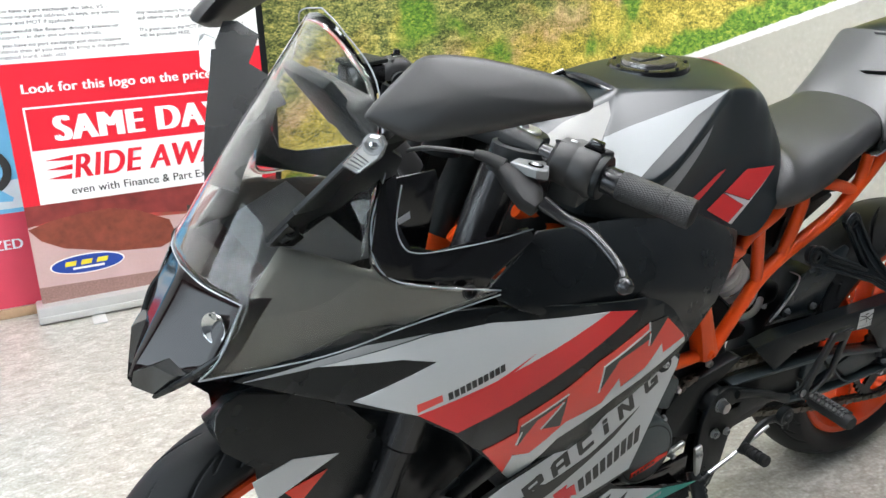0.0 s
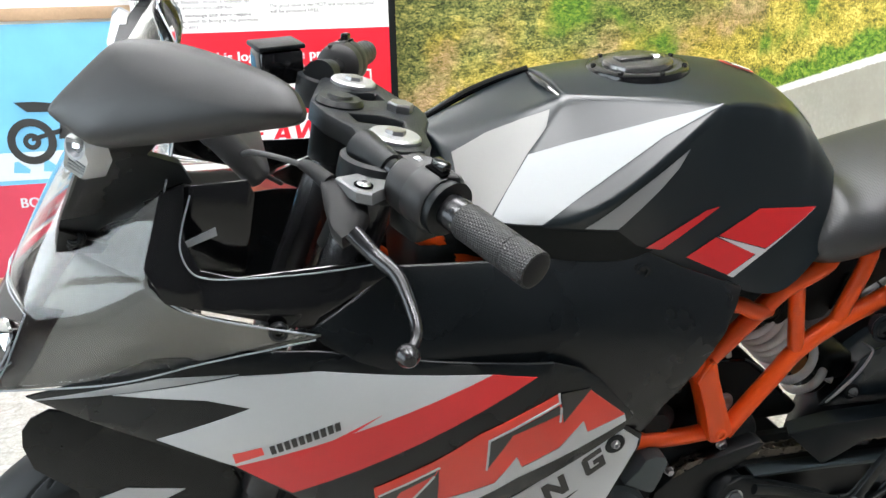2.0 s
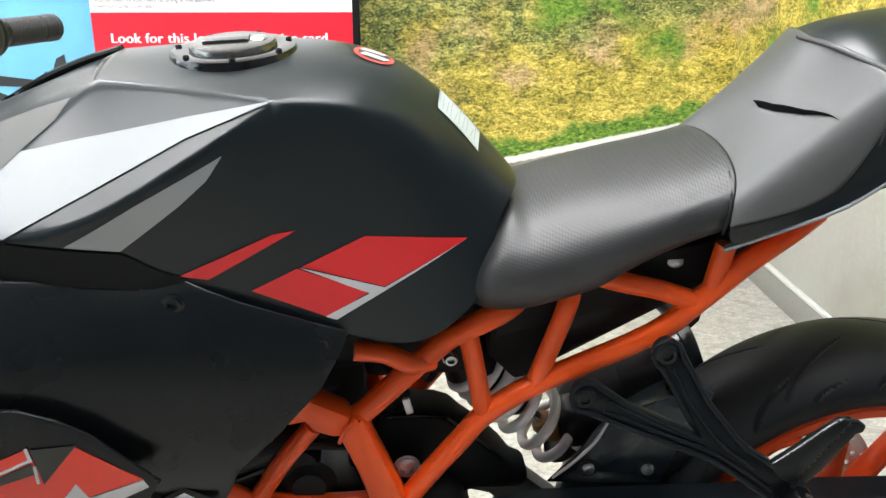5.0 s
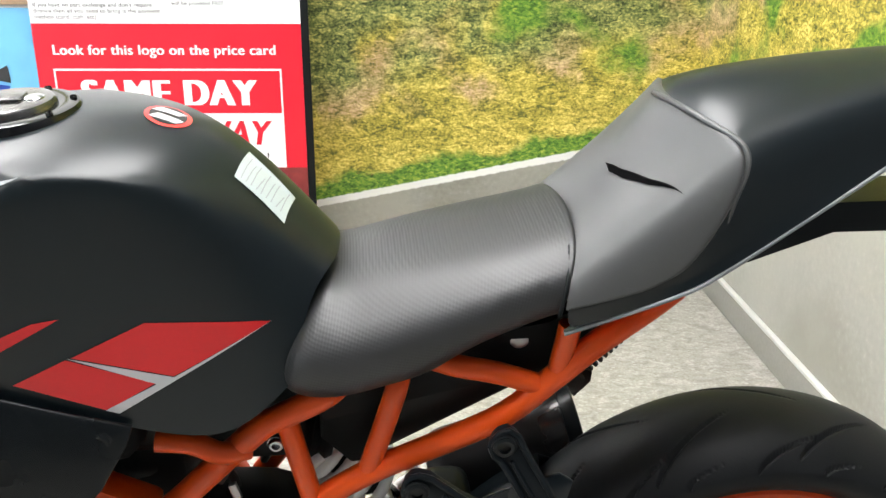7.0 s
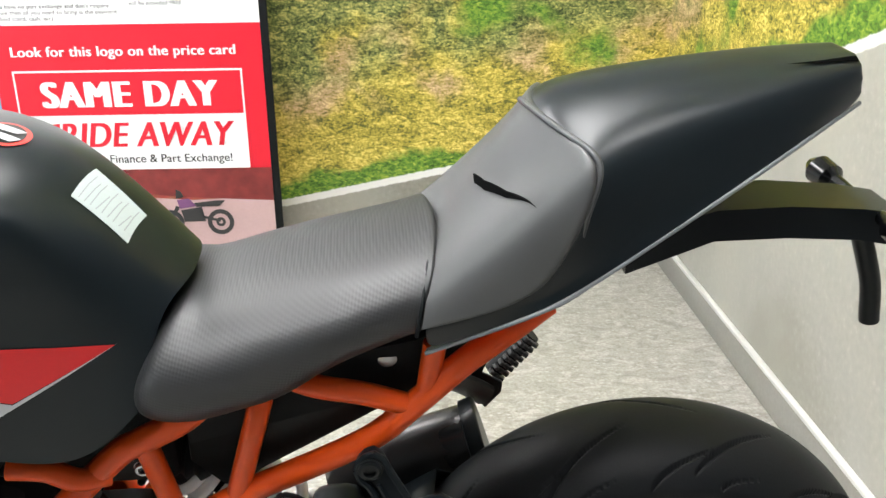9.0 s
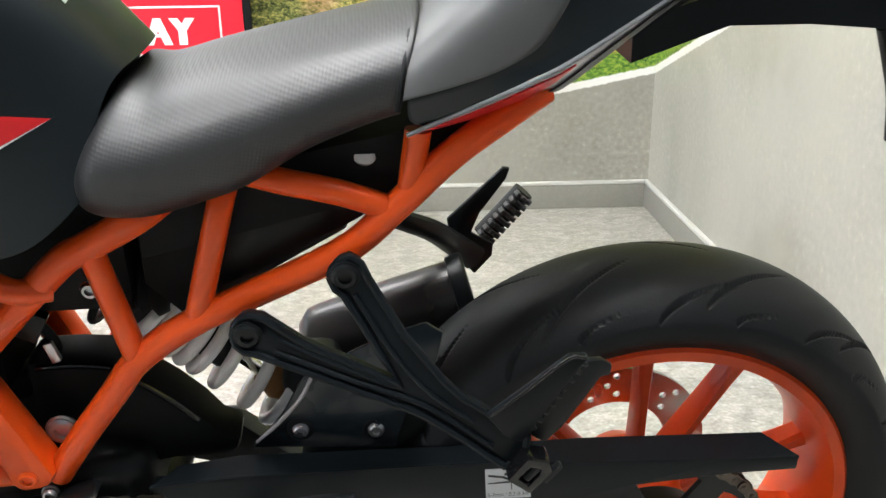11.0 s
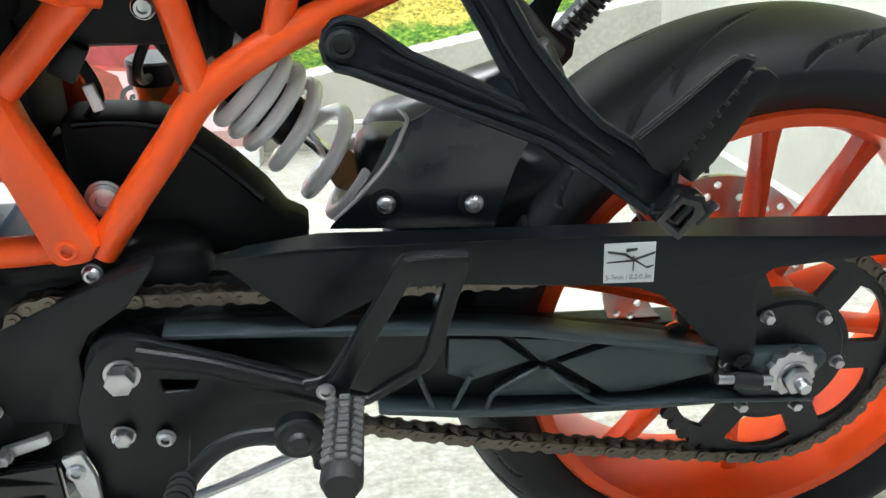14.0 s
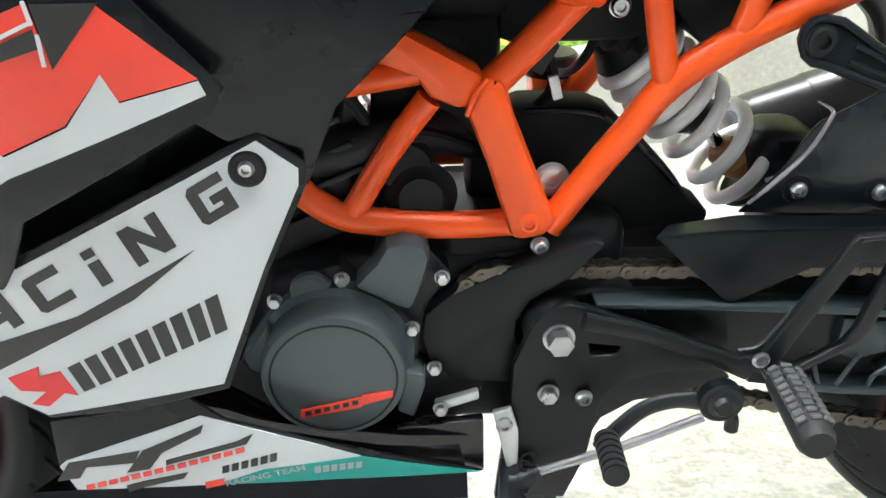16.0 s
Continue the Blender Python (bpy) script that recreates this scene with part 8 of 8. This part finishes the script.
part("arm", lofted([[(x, -w, z + h), (x, w, z + h), (x, w * 1.1, z - h), (x, -w * 1.1, z - h)] for x, z, w, h in ((-0.06, 0.800, 0.035, 0.016), (0.02, 0.826, 0.032, 0.0145), (0.09, 0.826, 0.031, 0.0150), (0.16, 0.820, 0.030, 0.0150), (0.20, 0.812, 0.028, 0.016), (0.225, 0.790, 0.028, 0.016))]), M_PLASTIC, carrier)
part("drop", tube([(0.18, 0, 0.80), (0.195, 0, 0.765), (0.206, 0, 0.735), (0.214, 0, 0.695)], 0.010, 12, 5), M_PLASTIC, carrier)
for s in (-1, 1):
    ind = part("indicator", lathe(blank(), [(0, -0.012), (0.006, -0.012), (0.007, 0.0), (0.008, 0.016), (0.014, 0.024), (0.015, 0.044), (0.007, 0.056), (0, 0.058)], (0.178, s * 0.034, 0.826), (-0.15, s * 1.0, 0.1), 20), M_GLOSS, carrier, "dark smoked indicator on a short stem")

# ---- the roller banner ----
BY = 1.858
M_BANRED = mat("banner_red_print", (0.68, 0.012, 0.030), 0.42, 0, 0.03, 200, stain=0.05)
M_BANWHITE = mat("banner_white_print", (0.80, 0.80, 0.80), 0.42, 0, 0.02, 200, stain=0.03)
M_TEXTK = mat("banner_black_print", (0.03, 0.03, 0.03), 0.45, 0, 0.02, 200)
M_ALUBASE = mat("satin_aluminium", (0.62, 0.62, 0.61), 0.35, 0.6, 0.08, 200, stain=0.1)
M_BLUE = mat("blue_print", (0.012, 0.05, 0.30), 0.4, 0, 0.03, 200)
M_YELLOW = mat("yellow_print", (0.75, 0.60, 0.03), 0.4, 0, 0.03, 200)


def photo_mat():
    """A printed photograph of a country road under trees, in rusty reds and greys."""
    m = mat("banner_photo_print", (0.3, 0.1, 0.08), 0.42, 0, 0.0, 100)
    nt = m.node_tree
    b = nt.nodes["Principled BSDF"]
    tc = nt.nodes.new("ShaderNodeTexCoord")
    sep = nt.nodes.new("ShaderNodeSeparateXYZ")
    nt.links.new(tc.outputs["Object"], sep.inputs[0])
    n = nt.nodes.new("ShaderNodeTexNoise")
    n.inputs["Scale"].default_value, n.inputs["Detail"].default_value = 22, 8
    nt.links.new(tc.outputs["Object"], n.inputs["Vector"])
    k = nt.nodes.new("ShaderNodeMath")
    k.operation = "MULTIPLY_ADD"
    k.inputs[1].default_value = 0.10
    nt.links.new(n.outputs["Fac"], k.inputs[0])
    nt.links.new(sep.outputs["Z"], k.inputs[2])
    base = ramp(nt, k.outputs[0], [(0.13, (0.30, 0.13, 0.12)), (0.17, (0.62, 0.46, 0.44)), (0.25, (0.52, 0.36, 0.34)), (0.275, (0.20, 0.08, 0.05)), (0.335, (0.34, 0.12, 0.06)), (0.36, (0.30, 0.05, 0.04)), (0.41, (0.42, 0.03, 0.03)), (0.45, (0.60, 0.02, 0.03))])
    v = ramp(nt, n.outputs["Fac"], [(0.3, (0.55, 0.55, 0.55)), (0.7, (1.35, 1.35, 1.35))])
    mx = nt.nodes.new("ShaderNodeMix")
    mx.data_type, mx.blend_type = "RGBA", "MULTIPLY"
    mx.inputs[0].default_value = 0.8
    nt.links.new(base, mx.inputs[6])
    nt.links.new(v, mx.inputs[7])
    nt.links.new(mx.outputs[2], b.inputs["Base Color"])
    return m


def words(name, body, x0, x1, z0, cap, y, m, parent, bold=0.0, shear=0.0):
    """Lettering on a plane facing -y: from x0 to x1, its baseline at z0, capitals of the height cap; larger lettering is cut into its words."""
    ob = text_mesh(body, 1.0, Matrix.Identity(4), m, name, parent, 0.0, shear, depth=0.0, space=1.0 + 2.0 * bold)
    bm = blank()
    bm.from_mesh(ob.data)
    if bold:
        first = list(bm.verts) + list(bm.edges) + list(bm.faces)
        for i, dx in enumerate((-bold, -0.5 * bold, 0.5 * bold, bold)):
            got = bmesh.ops.duplicate(bm, geom=first)["geom"]
            bmesh.ops.translate(bm, vec=(dx, 0, 0.004 * (i + 1)), verts=[v for v in got if isinstance(v, bmesh.types.BMVert)])
    lo, hi = min(v.co.x for v in bm.verts), max(v.co.x for v in bm.verts)
    sx, sz = (x1 - x0) / (hi - lo), cap / 0.70
    for v in bm.verts:
        v.co = (x0 + sx * (v.co.x - lo), y - 0.05 * cap * v.co.z, z0 + sz * v.co.y)
    cuts = []
    if cap > 0.02:
        spans = sorted((min(v.co.x for v in f.verts), max(v.co.x for v in f.verts)) for f in bm.faces)
        end = spans[0][1]
        for a, b in spans:
            if a - end > 0.16 * sx:
                cuts.append((a + end) / 2)
            end = max(end, b)
    if not cuts:
        bm.to_mesh(ob.data)
        bm.free()
        return ob
    old = ob.data
    for a, b in zip([-99] + cuts, cuts + [99]):
        w = bm.copy()
        bmesh.ops.delete(w, geom=[v for v in w.verts if not a < v.co.x < b], context="VERTS")
        me = bpy.data.meshes.new(name)
        w.to_mesh(me)
        w.free()
        me.materials.append(m)
        new(name, me).parent = parent
    bm.free()
    bpy.data.objects.remove(ob)
    return None


banner = thing("roller_banner", "red and white roller banner advertising same day ride away", "banner")
XL, XR = -1.562, -0.742
photo = part("photo_print", box(blank(), (XL, BY, 0.05), (XR, BY + 0.002, 0.44)), photo_mat(), banner, "printed photograph of a road")
M_PBANK = mat("printed_earth_bank", (0.20, 0.045, 0.026), 0.42, 0, 0.9, 45, stain=0.9)
M_PTREES = mat("printed_red_trees", (0.20, 0.028, 0.026), 0.42, 0, 0.8, 30, stain=1.0)
M_PROAD = mat("printed_pink_road", (0.50, 0.34, 0.33), 0.42, 0, 0.12, 120, stain=0.25)
M_PGRAVEL = mat("printed_gravel", (0.26, 0.15, 0.13), 0.42, 0, 0.9, 160, stain=0.4)
PR = lambda pts, lift: sheet(pts, lambda x, z: BY - lift, 0.0004, (), 0)
part("printed_road", PR([(XL, 0.11), (XR, 0.105), (XR, 0.30), (-1.0, 0.29), (XL, 0.33)], 0.0006), M_PROAD, photo)
part("printed_woodland", PR([(XL, 0.394), (XR, 0.394), (XR, 0.285), (-1.03, 0.300), (-1.22, 0.322), (-1.49, 0.338), (XL, 0.325)], 0.0008), M_PTREES, photo)
part("printed_bank", PR([(XL, 0.318), (-1.491, 0.338), (-1.40, 0.350), (-1.304, 0.353), (-1.218, 0.332), (-1.120, 0.284), (-1.10, 0.215), (-1.161, 0.190), (-1.311, 0.203), (-1.466, 0.240), (-1.53, 0.276)], 0.0010), M_PBANK, photo)
part("printed_gravel", PR([(XL, 0.118), (-1.20, 0.108), (XR, 0.112), (XR, 0.06), (XL, 0.06)], 0.0010), M_PGRAVEL, photo)
part("red_print", box(blank(), (XL, BY - 0.001, 0.395), (XR, BY + 0.002, 0.845)), M_BANRED, banner, "red printed field")
part("white_print", box(blank(), (XL, BY, 0.845), (XR, BY + 0.002, 2.0)), M_BANWHITE, banner, "white printed field with small print")
part("base", boxed((XL - 0.02, BY - 0.045, 0.004), (XR + 0.02, BY + 0.05, 0.062), 0.006), M_ALUBASE, banner, "aluminium cassette base")
part("base_lip", boxed((XL - 0.018, BY - 0.050, 0.012), (XR + 0.018, BY - 0.045, 0.030), 0.001), M_ALUBASE, banner)
for fx in (-1.40, -0.90):
    part("foot", boxed((fx - 0.022, BY - 0.13, 0.0), (fx + 0.022, BY + 0.06, 0.006), 0.002), M_ALUBASE, banner)
part("edge_strip", boxed((XR, BY + 0.001, 0.10), (XR + 0.024, BY + 0.010, 2.0), 0.001), M_DARK, banner, "black edge strip")
part("frame_line", box(blank(), (-1.512, BY - 0.002, 0.395), (-0.808, BY - 0.001, 0.709)), M_BANWHITE, banner)
part("red_box", box(blank(), (-1.506, BY - 0.003, 0.571), (-0.814, BY - 0.002, 0.703)), M_BANRED, banner)
words("lettering", "Look for this logo on the price card", -1.506, -0.822, 0.752, 0.030, BY - 0.0035, M_BANWHITE, banner, 0.036)
words("lettering", "SAME DAY", -1.434, -0.886, 0.596, 0.080, BY - 0.0035, M_BANWHITE, banner, 0.075)
words("lettering", "RIDE AWAY", -1.395, -0.846, 0.470, 0.078, BY - 0.0035, M_BANRED, banner, 0.036, 0.22)
words("lettering", "even with Finance & Part Exchange!", -1.412, -0.862, 0.418, 0.026, BY - 0.0035, M_TEXTK, banner, 0.01)
for i in range(3):
    z = 0.472 + 0.030 * i
    part("speed_wedge", sheet([(-1.475, z + 0.004), (-1.405 + 0.006 * i, z - 0.003), (-1.402 + 0.006 * i, z + 0.014)], lambda x, z: BY - 0.0035, 0.001, (), 0), M_BANRED, banner)
zz = 0.996
for i, body in enumerate(("If you have a part exchange: the bike, V5 \u2013", "current name and address, all keys, any service", "history and MOT if applicable.", "", "If you would like finance: driver's licence or", "passport \u2013 in date and current address.", "", "If you have no part exchange and don't require", "finance then all you need to bring is the payment", "method (card, cash, etc)")):
    if body:
        words("small_print", body, -1.548, -1.548 + 0.0078 * len(body), zz, 0.0118, BY - 0.0012, M_TEXTK, banner, 0.012 if i in (0, 4, 7) else 0.0)
    zz -= 0.0178 if body else 0.0062
for body, z in (("may need to return for an MOT and", 0.972), ("will inform you of when its", 0.954), ("The good news is the MOT and any work required", 0.918), ("will be provided FREE.", 0.900)):
    words("small_print", body, -1.130, -1.130 + 0.0074 * len(body), z, 0.0115, BY - 0.0012, M_TEXTK, banner)
oval = part("oval_logo", sheet([(-1.402 + 0.118 * math.cos(a), 0.178 + 0.034 * math.sin(a)) for a in np.linspace(0, 2 * math.pi, 40, endpoint=False)], lambda x, z: BY - 0.002, 0.001, (), 0), M_BANWHITE, banner, "blue and yellow oval dealer logo")
part("oval_field", sheet([(-1.402 + 0.113 * math.cos(a), 0.178 + 0.030 * math.sin(a)) for a in np.linspace(0, 2 * math.pi, 40, endpoint=False)], lambda x, z: BY - 0.0028, 0.001, (), 0), M_BLUE, oval)
for x0, x1 in ((-1.475, -1.435), (-1.425, -1.385), (-1.375, -1.335)):
    part("logo_bar", sheet([(x0, 0.176), (x1 - 0.006, 0.176), (x1, 0.192), (x0 + 0.006, 0.192)], lambda x, z: BY - 0.0036, 0.001, (), 0), M_YELLOW, oval)
part("logo_bar", sheet([(-1.45, 0.162), (-1.35, 0.162), (-1.35, 0.169), (-1.45, 0.169)], lambda x, z: BY - 0.0036, 0.001, (), 0), M_BANWHITE, oval)


def ring_shape(c, r0, r1, y, m, parent, name):
    return part(name, sheet([(c[0] + r1 * math.cos(a), c[1] + r1 * math.sin(a)) for a in np.linspace(0, 2 * math.pi, 28, endpoint=False)], lambda x, z: y, 0.001, [[(c[0] + r0 * math.cos(a), c[1] + r0 * math.sin(a)) for a in np.linspace(0, 2 * math.pi, 20, endpoint=False)]], 0), m, parent)


def printed_bike(parent, x, z, s, y, body_m, dark, flip=1):
    """A flat printed motorcycle: two wheels, tank, seat, engine, bars."""
    for dx in (-0.62, 0.62):
        ring_shape((x + flip * dx * s, z), 0.22 * s, 0.33 * s, y, dark, parent, "printed_wheel")
        ring_shape((x + flip * dx * s, z), 0.05 * s, 0.12 * s, y, dark, parent, "printed_hub")
    for pts, m in ((((-0.25, 0.02), (0.28, 0.02), (0.34, 0.32), (-0.18, 0.40)), dark), (((-0.05, 0.42), (0.36, 0.36), (0.42, 0.58), (0.12, 0.62)), body_m), (((-0.62, 0.42), (-0.05, 0.40), (0.0, 0.50), (-0.5, 0.56), (-0.78, 0.56)), dark), (((0.36, 0.40), (0.46, 0.44), (0.66, 0.0), (0.60, 0.0)), dark), (((0.24, 0.66), (0.44, 0.62), (0.42, 0.86), (0.30, 0.80)), dark), (((-0.62, 0.0), (-0.20, 0.10), (-0.18, 0.18), (-0.62, 0.06)), dark)):
        part("printed_shape", sheet([(x + flip * u * s, z + v * s) for u, v in pts], lambda a, b: y - 0.0006, 0.001, (), 0), m, parent)


M_PURPLE = mat("purple_print", (0.16, 0.06, 0.16), 0.42, 0, 0.3, 200)
printed_bike(banner, -1.00, 0.215, 0.13, BY - 0.0022, M_PURPLE, M_TEXTK, -1)

# ---- the poster board on the wall beside it ----
PY = 1.965
board = thing("poster_board", "framed board with a blue and red motorcycle poster", "poster")
M_SKY = mat("poster_blue_print", (0.16, 0.46, 0.72), 0.42, 0, 0.15, 12, stain=0.25)
M_POSTRED = mat("poster_red_print", (0.56, 0.05, 0.09), 0.42, 0, 0.15, 14, stain=0.2)
M_WOOD = mat("light_wood_strip", (0.42, 0.28, 0.17), 0.5, 0, 0.3, 120, 0.1, stain=0.2)
M_PALE = mat("poster_pale_print", (0.60, 0.66, 0.72), 0.42, 0, 0.1, 20, stain=0.15)
part("backing", boxed((-2.75, PY, 0.0), (-1.50, WALL_Y - 0.002, 1.6), 0.002), M_PLAIN, board)
part("blue_print", box(blank(), (-2.75, PY - 0.002, 0.36), (-1.50, PY - 0.0005, 0.885)), M_SKY, board, "blue printed sky")
part("pale_print", box(blank(), (-2.75, PY - 0.003, 0.375), (-1.50, PY - 0.002, 0.47)), M_PALE, board)
part("red_print", box(blank(), (-2.75, PY - 0.003, 0.035), (-1.50, PY - 0.0005, 0.36)), M_POSTRED, board, "faded red printed field")
part("wood_strip", boxed((-2.75, PY - 0.012, 0.895), (-1.50, PY, 0.935), 0.002), M_WOOD, board, "light wooden strip")
part("wood_strip", boxed((-2.75, PY - 0.012, 0.0), (-1.50, PY, 0.033), 0.002), M_WOOD, board, "light wooden skirting strip")
printed_bike(board, -1.80, 0.505, 0.235, PY - 0.004, M_BLUE, M_TEXTK, 1)
for i in range(5):
    x = -2.02 + 0.095 * i
    part("unread_mark", sheet([(x, 0.402), (x + 0.05, 0.398), (x + 0.055, 0.41), (x + 0.02, 0.44), (x + 0.008, 0.438)], lambda a, b: PY - 0.004, 0.001, (), 0), M_SKY, board)
words("lettering", "BORN", -2.014, -1.887, 0.280, 0.034, PY - 0.004, M_PALE, board, 0.03)
words("lettering", "CUSTOMIZED", -1.889, -1.585, 0.238, 0.034, PY - 0.004, M_PALE, board, 0.03)
